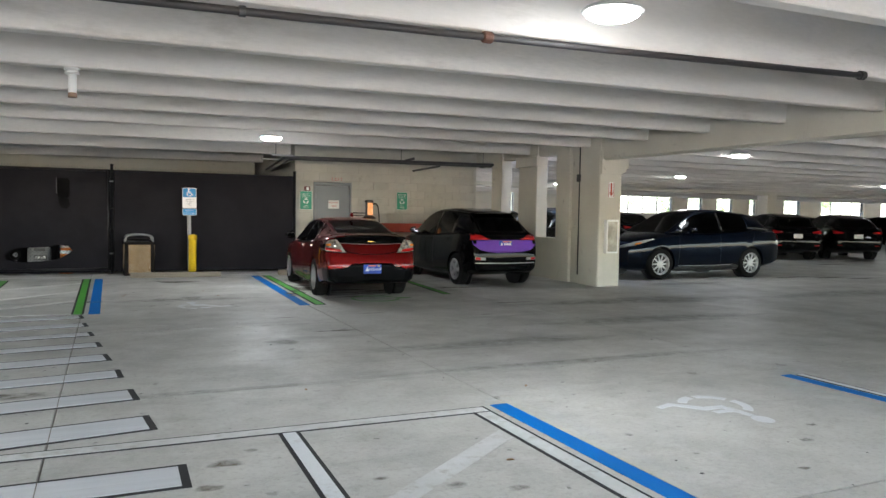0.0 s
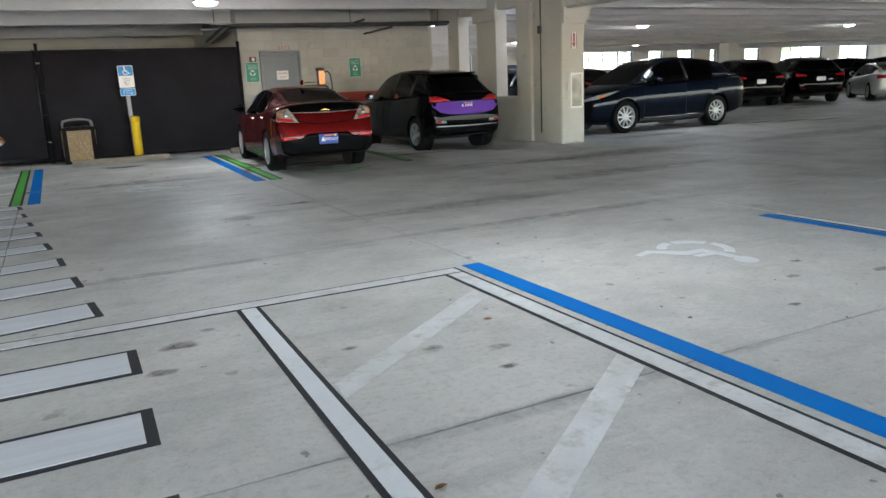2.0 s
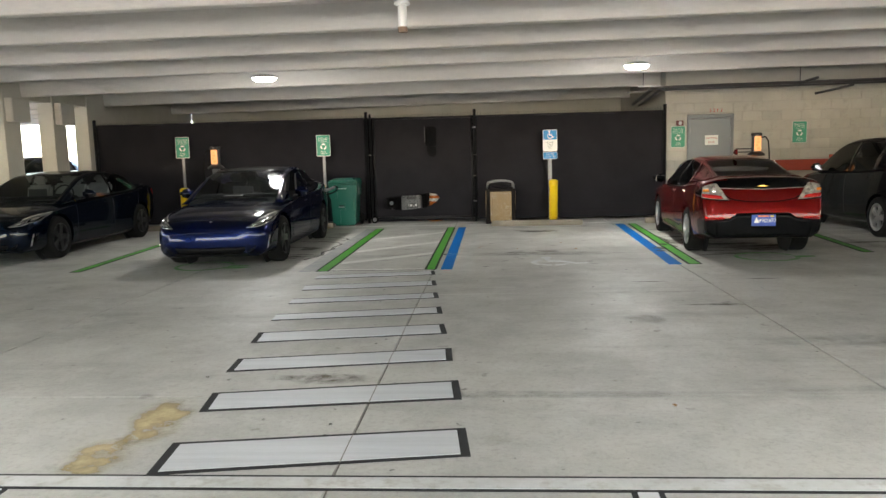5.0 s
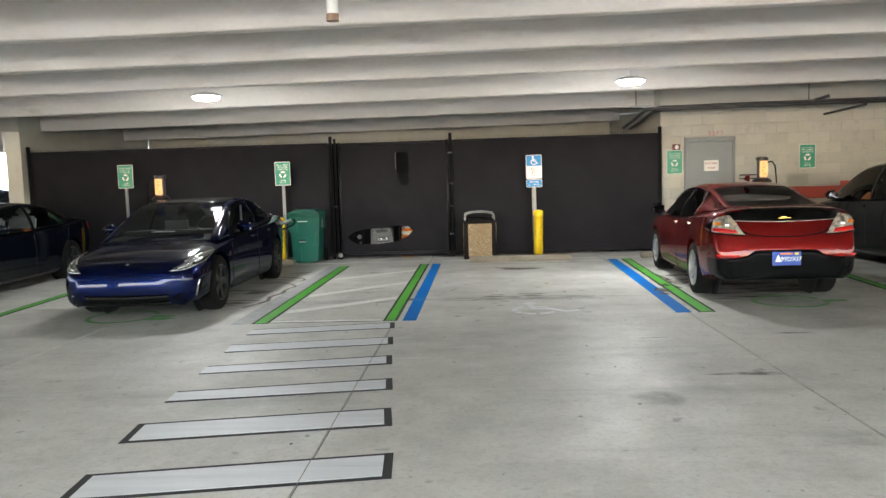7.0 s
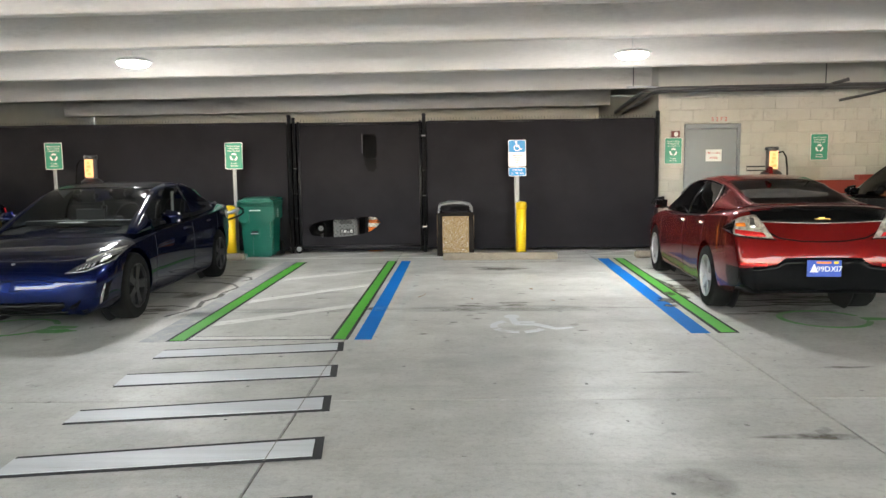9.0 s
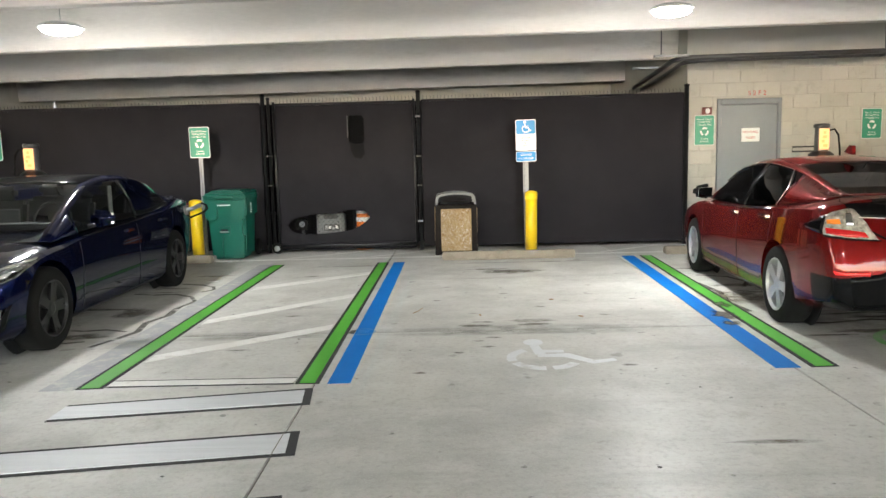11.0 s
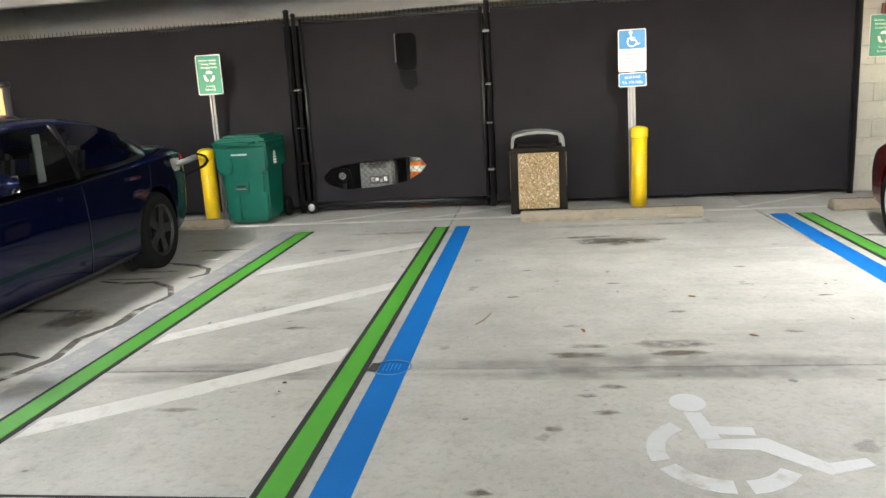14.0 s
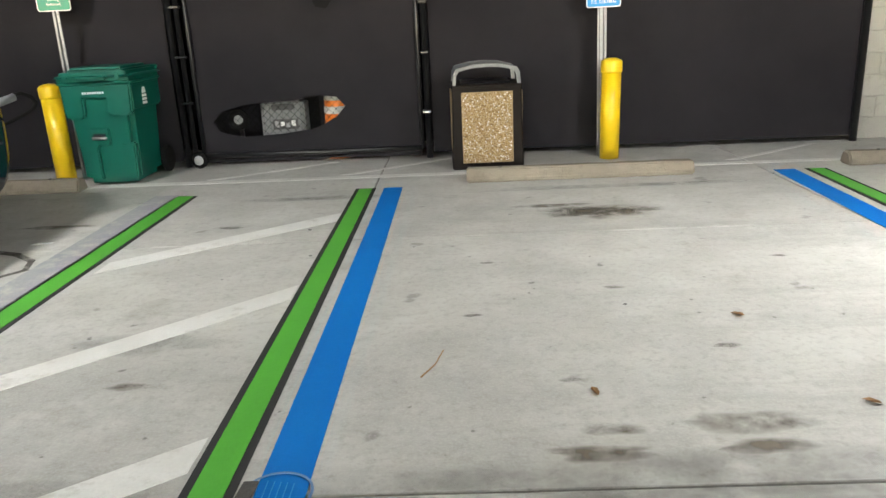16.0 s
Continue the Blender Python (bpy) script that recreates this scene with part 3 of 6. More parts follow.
    for i in range(nx):
        for k in range(nz):
            a, b, c, d = i * (nz + 1) + k, (i + 1) * (nz + 1) + k, (i + 1) * (nz + 1) + k + 1, i * (nz + 1) + k + 1
            bm.faces.new((front[a], front[b], front[c], front[d]))
            bm.faces.new((back[d], back[c], back[b], back[a]))
    for f in bm.faces:
        f.smooth = True
    return bm


part("windscreen", sheet(-8.68, -2.55, 0.05, 2.31, FY, 0.03, 3), M["screen"], fence)
part("windscreen", sheet(-0.08, 3.97, 0.05, 2.30, FY, 0.03, 5), M["screen"], fence)
for x in (-8.66, 3.95):
    part("post", gate_post(x, FY - 0.03, 2.42), M["black"], fence)
part("top_rail", tube([(-8.66, FY + 0.02, 2.30), (-2.55, FY + 0.02, 2.30)], 0.02), M["black"], fence)
part("top_rail", tube([(-0.05, FY + 0.02, 2.29), (3.95, FY + 0.02, 2.29)], 0.02), M["black"], fence)
bm = bmesh.new()
for x0, x1 in ((-8.6, -2.6), (-2.3, -0.2), (-0.05, 3.9)):
    k = x0
    while k < x1:
        tube([(k, FY, 2.27), (k + 0.012, FY, 2.34), (k + 0.002, FY + 0.01, 2.365)], 0.0035, 4, bm)
        k += 0.055
tagged(part("wire_ends", bm, M["black"], fence), kind="stuff")
gate = thing("sliding_gate", pose(0, 0, 0), "black chain-link sliding gate with torn windscreen and a peephole", "gate")
part("post", gate_post(-2.50, FY - 0.02, 2.43, 0.032), M["black"], gate)
part("post", gate_post(-2.41, FY - 0.05, 2.38, 0.024), M["black"], gate)
part("post", gate_post(-0.12, FY - 0.02, 2.43, 0.032), M["black"], gate)
part("frame_bar", tube([(-0.19, FY - 0.01, 0.10), (-0.19, FY - 0.01, 2.32)], 0.02), M["black"], gate)
part("frame_bar", tube([(-2.34, FY - 0.01, 0.10), (-2.34, FY - 0.01, 2.32)], 0.02), M["black"], gate)
part("frame_bar", tube([(-2.34, FY - 0.01, 2.28), (-0.19, FY - 0.01, 2.28)], 0.018), M["black"], gate)
part("frame_bar", tube([(-2.40, FY - 0.02, 0.10), (-0.19, FY - 0.02, 0.10)], 0.028), M["black"], gate)
for z in (0.45, 1.0, 1.45, 2.05):
    part("hinge_clamp", box(-0.17, -0.09, FY - 0.075, FY, z - 0.016, z + 0.016, 0.006), M["galv"] if z in (0.45, 2.05) else M["black"], gate)
for z in (0.62, 1.05, 1.5):
    part("latch", box(-2.47, -2.37, FY - 0.09, FY - 0.03, z - 0.012, z + 0.012, 0.005), M["black"], gate)
wheel = part("wheel", lathe([(0.02, -0.03), (0.07, -0.03), (0.08, -0.015), (0.08, 0.015), (0.07, 0.03), (0.02, 0.03)], 20, axis="y"), M["rubber"], gate)
wheel.location = (-2.36, FY - 0.11, 0.08)
hub = part("hub", lathe([(0.012, -0.044), (0.034, -0.040), (0.046, -0.034), (0.046, 0.0)], 16, axis="y"), M["galv"], wheel, "grey steel wheel hub")
bm = bmesh.new()
for x0, x1, z0, z1 in ((-2.26, -0.88, 0.24, 0.68), (-1.24, -0.94, 1.62, 2.12)):
    for s in (-1, 1):
        k = x0 - (z1 - z0)
        while k < x1 + (z1 - z0):
            lo, hi = (k, z0), (k + s * (z1 - z0), z1)
            pts = [(lo[0] + (hi[0] - lo[0]) * u, lo[1] + (hi[1] - lo[1]) * u) for u in (i / 12 for i in range(13))]
            pts = [p for p in pts if x0 <= p[0] <= x1]
            if len(pts) > 1:
                tube([(pts[0][0], FY + 0.03, pts[0][1]), (pts[-1][0], FY + 0.03, pts[-1][1])], 0.0019, 5, bm)
            k += 0.075
tagged(part("chain_link", bm, M["rubber"], gate, "black chain-link wire"), kind="stuff")
# the gate's screen, with two holes
HOLES = [
    [(-2.22, 0.42), (-2.12, 0.53), (-1.85, 0.585), (-1.40, 0.60), (-1.22, 0.645), (-1.0, 0.62), (-0.92, 0.53), (-1.0, 0.44), (-1.2, 0.33), (-1.55, 0.285), (-1.95, 0.27), (-2.15, 0.32)],
    [(-1.21, 2.05), (-1.17, 2.09), (-1.0, 2.09), (-0.96, 2.04), (-0.96, 1.72), (-0.99, 1.67), (-1.12, 1.655), (-1.19, 1.68), (-1.21, 1.74)],
]


def holed_sheet(x0, x1, z0, z1, y, holes):
    bm = bmesh.new()
    loops = [[(x0, z0), (x1, z0), (x1, z1), (x0, z1)]] + holes
    es = []
    for lp in loops:
        vs = [bm.verts.new((a, y, b)) for a, b in lp]
        es += [bm.edges.new((vs[i], vs[(i + 1) % len(vs)])) for i in range(len(vs))]
    bmesh.ops.triangle_fill(bm, edges=es, use_beauty=True)
    bmesh.ops.solidify(bm, geom=bm.faces[:], thickness=0.006)
    return bm


part("windscreen", holed_sheet(-2.33, -0.2, 0.03, 2.29, FY + 0.012, HOLES), M["screen"], gate)
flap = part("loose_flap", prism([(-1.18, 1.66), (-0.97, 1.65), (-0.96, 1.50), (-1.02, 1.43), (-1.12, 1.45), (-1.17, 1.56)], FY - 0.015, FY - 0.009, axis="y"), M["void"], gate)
part("frayed_edge", box(-1.222, -1.208, FY - 0.006, FY + 0.002, 1.76, 2.09), M["conduit"], gate, "pale frayed edge")
# behind the gate
# Added dark wall, not a known part, keeps daylight off the gate's holes.
yard = tagged(part("wall_yard", box(-8.65, 3.97, 22.9, 23.0, 0, 2.36), M["screen"]), "added dark backing wall behind the fence", "wall", kind="structure")
crate = thing("crate", pose(-1.57, 22.15, 0), "grey moulded plastic equipment case", "case")
part("body", box(-0.225, 0.215, -0.15, 0.15, 0.0, 0.615, 0.05, 4), M["grey_plastic"], crate)
for i in range(7):
    part("rib", box(-0.205 + 0.062 * i, -0.185 + 0.062 * i, -0.156, -0.148, 0.05, 0.58, 0.003), M["grey_plastic"], crate)
part("label_plate", box(-0.10, 0.12, -0.160, -0.155, 0.50, 0.56), M["conduit"], crate)
part("sticker", box(-0.10, 0.15, -0.161, -0.155, 0.31, 0.41), M["conduit"], crate, "grey printed sticker")
for i in range(4):
    part("printed_bar", box(-0.08 + 0.055 * i, -0.04 + 0.055 * i, -0.164, -0.161, 0.33 + 0.012 * (i % 2), 0.395 - 0.01 * (i % 3)), M["white"] if i % 2 else M["galv"], crate)
cone = thing("traffic_drum", pose(-1.045, 22.12, 0), "orange and white striped traffic barrel", "traffic barrel")
part("body", lathe([(0.15, 0), (0.14, 0.03), (0.115, 0.7)], 20), M["orange"], cone)
part("band", lathe([(0.130, 0.44), (0.126, 0.51)], 20), M["white"], cone)
part("band", lathe([(0.123, 0.57), (0.120, 0.62)], 20), M["white"], cone)
wh = thing("caster_wheel", pose(-2.02, 22.05, 0), "small black caster wheel with a grey hub", "wheel")
part("tyre", lathe([(0.10, -0.03), (0.105, 0), (0.10, 0.03)], 20, axis="y"), M["rubber"], wh).location = (0, 0, 0.42)
part("hub", lathe([(0.045, -0.036), (0.045, 0.03)], 16, axis="y"), M["grey_plastic"], wh).location = (0, 0, 0.42)
part("stem", box(-0.02, 0.02, 0.03, 0.06, 0, 0.5), M["black"], wh)

# Added black backing; its near-zero colour stands in for the dark behind the peephole.
bb = thing("black_case", pose(-1.09, 22.0, 0), "added black backing that darkens the gate's peephole", "case")
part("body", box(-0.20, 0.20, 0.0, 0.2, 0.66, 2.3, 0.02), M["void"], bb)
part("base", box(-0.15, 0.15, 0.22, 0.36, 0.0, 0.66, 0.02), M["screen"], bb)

# ---------- lamps ----------
LAMPS = [(3.0, -1.8, 2.92), (-3.5, -1.8, 2.88), (2.65, 18.1, 2.87), (-3.59, 18.1, 2.86), (3.12, 8.15, 2.95), (-3.4, 8.15, 2.9), (13.25, 16.81, 2.95), (18.7, 24.9, 2.95), (24.0, 16.8, 2.95), (18.7, 33, 2.95), (30, 25, 2.95), (30, 38, 2.95)]
for x, y, z in LAMPS:
    lamp = thing("ceiling_lamp", pose(x, y, z), "round LED garage lamp with a dished housing", "lamp", "round garage lamps")
    part("housing", lathe([(0.006, 0.62), (0.006, 0.055), (0.06, 0.05), (0.14, 0.042), (0.195, 0.022), (0.225, -0.006), (0.22, -0.014), (0.192, -0.012)], 28), M["lamp_body"], lamp, smooth=True)
    part("diffuser", lathe([(0.190, -0.010), (0.186, -0.040), (0.14, -0.064), (0.02, -0.07)], 28), M["lamp"], lamp, "lit white diffuser", smooth=True)
    lt = new("lamp_light", bpy.data.lights.new("lamp_light", "SPOT"))
    lt.data.spot_size, lt.data.spot_blend, lt.data.shadow_soft_size = radians(168), 0.25, 0.17
    lt.data.energy, lt.data.color = LAMP_W * (1.75 if x < 10 else 0.5), (0.95, 0.99, 1.0)
    lt.matrix_world = pose(x, y, z - 0.085)
    up = new("lamp_spill", bpy.data.lights.new("lamp_spill", "POINT"))
    up.data.energy, up.data.shadow_soft_size, up.data.color = LAMP_W * (0.12 if x < 10 else 0.06), 0.15, (0.95, 0.99, 1.0)
    up.location = (x, y, z - 0.42)

# ---------- block courses, door and fittings of the plant room ----------
blocks = {}
for course in range(14):
    z0, z1 = course * 0.203 + 0.006, course * 0.203 + 0.199
    x = WX0 - (0.2 if course % 2 else 0.0)
    while x < WX1:
        a, b = max(x + 0.004, WX0), min(x + 0.402, WX1)
        x += 0.406
        pieces = [(a, b)]
        if z0 < DZ:
            pieces = [(a, min(b, DX0 - 0.004)), (max(a, DX1 + 0.004), b)] if b > DX0 and a < DX1 else [(a, b)]
        for p, q in pieces:
            if q - p > 0.03:
                key = round(q - p, 3)
                if key not in blocks:
                    blocks[key] = part("block", box(0, q - p, 0, 0.06, 0, z1 - z0, 0.004), M["block"], wall_block)
                    ob = blocks[key]
                else:
                    ob = new("block", blocks[key].data)
                    ob.parent = wall_block
                ob.location = (p, WY + random.uniform(-0.0015, 0.0015), z0)

door = thing("door_1", pose(4.94, WY, 0), "grey painted steel door, closed, in a block wall", "door", kind="structure")
part("door_frame", box(-0.485, -0.435, -0.02, 0.12, 0, 2.195, 0.004), M["door"], door)
part("door_frame", box(0.435, 0.485, -0.02, 0.12, 0, 2.195, 0.004), M["door"], door)
part("door_frame", box(-0.434, 0.434, -0.018, 0.12, 2.11, 2.192, 0.004), M["door"], door)
part("leaf", box(-0.432, 0.432, 0.012, 0.06, 0.01, 2.105, 0.004), M["door"], door)
for z in (0.25, 1.05, 1.85):
    part("hinge", lathe([(0.012, z - 0.06), (0.012, z + 0.06)], 10, centre=(-0.43, 0.0)), M["galv"], door)
part("lever_handle", tube([(0.36, 0.01, 1.0), (0.36, -0.05, 1.0), (0.25, -0.055, 1.0)], 0.011), M["galv"], door)
plate = part("sign_plate", box(-0.11, 0.17, 0.004, 0.011, 1.54, 1.75, 0.003), M["white"], door, "white notice with red letters")
for z, txt in ((1.685, "FIRE PANEL"), (1.60, "INSIDE")):
    lettering("lettering", txt, 0.048, pose(0.03, 0.003, z, 90), M["red_text"], plate)
paint_mark = tagged(lettering("red_number", "5 2 F 2", 0.10, pose(5.05, WY - 0.004, 2.27, 90, 0, 0), M["red_text"], None, 0.001), "faded red stencilled marking on the block wall", "wall marking", kind="structure")
strobe = thing("alarm_strobe", pose(4.29, WY, 2.02), "small red and clear fire alarm strobe on the wall", "alarm")
part("base", box(-0.075, 0.075, -0.03, -0.003, -0.055, 0.055, 0.006), surface("dark_red_alarm", (0.14, 0.025, 0.02), rough=0.4), strobe)
part("lens", box(-0.03, 0.035, -0.06, -0.03, -0.04, 0.04, 0.012, 2), M["white"], strobe, "clear strobe lens")
rail = thing("guard_rail", pose(0, 0, 0), "red painted steel barrier along the block wall", "barrier")
part("beam", box(5.9, 8.6, WY - 0.16, WY - 0.02, 0.96, 1.19, 0.012), M["red"], rail)
part("end_block", box(7.42, 8.6, WY - 0.18, WY - 0.015, 1.19, 1.28, 0.012), M["red"], rail)
for x in (6.1, 7.3, 8.4):
    part("post", box(x, x + 0.1, WY - 0.14, WY - 0.04, 0, 0.96, 0.005), M["red"], rail)


# ---------- signs ----------
def recycle(parent, m, r, material):
    bm = bmesh.new()
    for k in range(3):
        a0 = radians(90 + 120 * k)
        pts = [a0 - radians(46) + radians(72) * i / 5 for i in range(6)]
        outer = [(r * math.cos(a), r * math.sin(a)) for a in pts]
        inner = [(0.55 * r * math.cos(a), 0.55 * r * math.sin(a)) for a in reversed(pts)]
        tip = pts[-1] + radians(26)
        prism(outer + [(0.78 * r * math.cos(tip), 0.78 * r * math.sin(tip))] + inner, 0, 0.0015, bm)
    ob = part("symbol", bm, material, parent, "white ring of three arrows")
    ob.matrix_local = m
    return ob


def sign_panel(root, y, z_top, w, h, face, name="panel", edge="white"):
    p = part(name, prism(rounded(w, h, 0.022), -0.0015, 0.0015, axis="z"), M[edge], root)
    p.matrix_local = pose(0, y, z_top - h / 2, 90)
    part("face", prism(rounded(w - 0.016, h - 0.016, 0.018), 0.0015, 0.003), M[face], p)
    return p


def ev_panel(root, y, z_top):
    p = sign_panel(root, y, z_top, 0.305, 0.457, "sign_green")
    for v, txt in ((0.165, "Electric Vehicle"), (0.125, "Parking While"), (0.085, "Charging Only"), (-0.13, "Towing"), (-0.17, "Enforced")):
        lettering("lettering", txt, 0.036, pose(0, v, 0.0035), M["white"], p)
    recycle(p, pose(0, -0.02, 0.003), 0.068, M["white"])


def channel_post(root, h, y=0.02):
    p = part("post", prism([(-0.03, y), (-0.03, y + 0.006), (-0.014, y + 0.006), (-0.009, y + 0.03), (0.009, y + 0.03), (0.014, y + 0.006), (0.03, y + 0.006), (0.03, y), (0.01, y), (0.005, y + 0.024), (-0.005, y + 0.024), (-0.01, y)], 0, h), M["galv"], root)
    hole = None
    for k in range(int(h / 0.075)):
        if hole is None:
            hole = part("punched_hole", lathe([(0.0045, y - 0.001), (0.0045, y + 0.002)], 6, axis="y", centre=(0.021, 0)), M["gum"], p)
            ob = hole
        else:
            ob = new("punched_hole", hole.data)
            ob.parent = p
        ob.location.z = 0.05 + 0.075 * k
    return p


def ev_sign(x, y, top, lean=0):
    s = thing("ev_parking_sign", pose(x, y, 0, 0, lean, 0), "green electric vehicle parking sign on a galvanised post", "sign", "green parking signs")
    ev_panel(s, 0.015, top)
    channel_post(s, top - 0.03)


ev_sign(-3.40, 21.50, 1.962, 0)
ev_sign(-6.52, 21.45, 1.995, 0)
for x, z in ((4.26, 1.96), (6.80, 1.998)):
    s = thing("ev_wall_sign", pose(x, WY - 0.006, 0), "green electric vehicle parking sign on a block wall", "sign", "green wall signs")
    ev_panel(s, 0, z)
ada = thing("accessible_parking_sign", pose(1.51, 21.56, 0, 0, -0.6, 0), "blue and white accessible parking sign on a galvanised post", "sign")
p = sign_panel(ada, 0.012, 1.948, 0.305, 0.457, "white")
part("blue_field", prism(rounded(0.285, 0.20, 0.014), 0.003, 0.004), M["sign_blue"], p).location = (0, 0.118, 0)


def chair_icon(parent, m, s, material):
    bm = lathe([(0.11, 0), (0.11, 0.01)], 16, centre=(-0.08, 0.42))
    prism([(-0.13, 0.3), (-0.03, 0.3), (0.0, 0.02), (-0.08, 0.0)], 0, 0.01, bm)
    prism([(-0.02, 0.14), (0.2, 0.14), (0.2, 0.07), (-0.02, 0.07)], 0, 0.01, bm)
    prism([(-0.06, 0.01), (0.22, 0.01), (0.36, -0.24), (0.46, -0.2), (0.49, -0.27), (0.33, -0.34), (0.17, -0.07), (-0.06, -0.07)], 0, 0.01, bm)
    arc = [radians(a) for a in range(120, 341, 20)]
    for a, b in zip(arc, arc[1:]):
        prism([(0.32 * math.cos(a), -0.12 + 0.32 * math.sin(a)), (0.32 * math.cos(b), -0.12 + 0.32 * math.sin(b)), (0.24 * math.cos(b), -0.12 + 0.24 * math.sin(b)), (0.24 * math.cos(a), -0.12 + 0.24 * math.sin(a))], 0, 0.01, bm)
    ob = part("wheelchair_symbol", bm, material, parent)
    ob.matrix_local = m @ Matrix.Diagonal((s, s, s * 0.15, 1))
    return ob


chair_icon(p, pose(0, 0.115, 0.0045), 0.18, M["white"])
for v, txt, sz in ((-0.02, "PARKING BY", 0.03), (-0.06, "DISABLED", 0.03), (-0.10, "PERMIT", 0.03), (-0.14, "ONLY", 0.03)):
    lettering("lettering", txt, sz, pose(0, v - 0.02, 0.0035), M["grey_text"], p)
q = sign_panel(ada, 0.012, 1.478, 0.305, 0.152, "sign_blue", "lower_panel")
for v, txt in ((0.026, "$250 FINE"), (-0.028, "F.S. 318.18(6)")):
    lettering("lettering", txt, 0.04, pose(0, v, 0.0035), M["white"], q)
channel_post(ada, 1.925)
part("post_mate", box(-0.05, -0.035, 0.02, 0.03, 0, 1.32), M["galv"], ada)


# ---------- bollards, wheel stops ----------
def bollard(x, y, h=0.885):
    b = thing("bollard", pose(x, y, 0, 0, random.uniform(-0.5, 0.5), 0), "yellow plastic-sleeved safety bollard with a domed cap", "bollard", "yellow bollards")
    part("sleeve", lathe([(0.086, 0), (0.086, h - 0.11)], 28), M["yellow"], b, smooth=False)
    part("cap", lathe([(0.093, h - 0.115), (0.094, h - 0.10), (0.094, h - 0.02), (0.08, h - 0.006), (0.04, h + 0.008), (0.005, h + 0.012)], 28), M["yellow"], b)
    for ch in b.children:
        for f in ch.data.polygons:
            f.use_smooth = len(f.vertices) == 4


bollard(1.545, 21.43)
bollard(-3.41, 21.20)
bollard(-6.44, 21.22)


def wheel_stop(x0, x1, y, label):
    w = x1 - x0
    ob = thing("wheel_stop", pose((x0 + x1) / 2, y, 0), label, "wheel stop", "concrete wheel stops")
    bm = prism([(-0.085, 0), (-0.085, 0.03), (-0.055, 0.11), (0.055, 0.11), (0.085, 0.03), (0.085, 0)], -w / 2, w / 2, axis="x")
    bmesh.ops.bevel(bm, geom=bm.edges[:], offset=0.012, segments=2, affect="EDGES")
    bmesh.ops.subdivide_edges(bm, edges=[e for e in bm.edges if e.calc_length() > 1], cuts=14)
    for v in bm.verts:
        v.co += 0.006 * noise.noise_vector(v.co * 7 + Vector((x0, 0, 0)))
    part("bar", bm, M["stop"], ob)
    for dx in (-w * 0.35, w * 0.35):
        part("anchor_pin", lathe([(0.014, 0.100), (0.014, 0.116), (0.008, 0.118)], 10, centre=(dx, 0)), M["drain"], ob)


wheel_stop(0.22, 2.06, 20.62, "stained concrete wheel stop on the floor")
wheel_stop(-4.95, -3.10, 20.86, "stained concrete wheel stop behind a blue car")
wheel_stop(-8.0, -6.2, 20.86, "stained concrete wheel stop behind a dark car")
wheel_stop(3.34, 5.1, 20.72, "stained concrete wheel stop before a red car")

# ---------- litter bin with pebble panels ----------
def pebble_bits():
    m, n, l, p = nodes_of("loose_pebbles")
    geo = n.new("ShaderNodeNewGeometry")
    ramp = n.new("ShaderNodeValToRGB")
    for pos, c in ((0.0, (0.16, 0.095, 0.04)), (0.4, (0.29, 0.19, 0.085)), (0.75, (0.37, 0.25, 0.115)), (1.0, (0.44, 0.31, 0.15))):
        e = ramp.color_ramp.elements.new(pos)
        e.color = (*c, 1)
    l.new(geo.outputs["Random Per Island"], ramp.inputs[0])
    l.new(ramp.outputs[0], p.inputs["Base Color"])
    p.inputs["Roughness"].default_value = 0.9
    p.inputs["Specular IOR Level"].default_value = 0.1
    return m



lb = thing("litter_bin", pose(0.415, 21.38, 0, 0, 0, 1.5), "dark brown litter bin with pebble panels and a grey arched hood", "litter bin")
bm = box(-0.30, 0.30, -0.27, 0.27, 0.0, 0.72, 0.012)
for v in bm.verts:
    v.co.x *= 1 - 0.05 * (0.72 - v.co.z) / 0.72 * -1
part("body", bm, M["brown"], lb)
rnd = random.Random(4)
for fx, fy, rz in ((0, -0.272, 0), (-0.300, 0, -90), (0.300, 0, 90)):
    pan = part("pebble_panel", box(-0.222, 0.222, -0.012, 0.0, 0.06, 0.675, 0.004), M["pebble"], lb, "tan pebble aggregate panel")
    pan.matrix_local = pose(fx, fy, 0, 0, 0, rz)
    if rz == 0:
        bm = bmesh.new()
        for _ in range(2600):
            px, pz, r = rnd.uniform(-0.212, 0.212), rnd.uniform(0.07, 0.665), rnd.uniform(0.0035, 0.0065)
            vs = [bm.verts.new((px + a * r, -0.012 - c * r * 0.45, pz + b * r)) for a, b, c in ((-1, -0.4, 0), (0.1, -1, 0), (1, -0.2, 0), (0.6, 0.9, 0), (-0.7, 0.8, 0), (0, 0, 1))]
            for i in range(5):
                bm.faces.new((vs[i], vs[(i + 1) % 5], vs[5]))
        tagged(part("pebble_stuff", bm, pebble_bits(), pan), kind="stuff")
part("top_rim", box(-0.305, 0.305, -0.275, 0.275, 0.70, 0.735, 0.008), M["brown"], lb)
arch = [(-0.295, 0.735), (-0.287, 0.83), (-0.262, 0.875), (-0.13, 0.905), (0.0, 0.912), (0.13, 0.905), (0.262, 0.875), (0.287, 0.83), (0.295, 0.735)]
inner = [(x * 0.895, 0.735 + (z - 0.735) * 0.83) for x, z in arch]
for y0, y1 in ((-0.272, -0.235), (0.235, 0.272)):
    part("hood_arch", prism(arch + inner[::-1], y0, y1, axis="y"), M["grey_plastic"], lb, "grey arched hood frame")
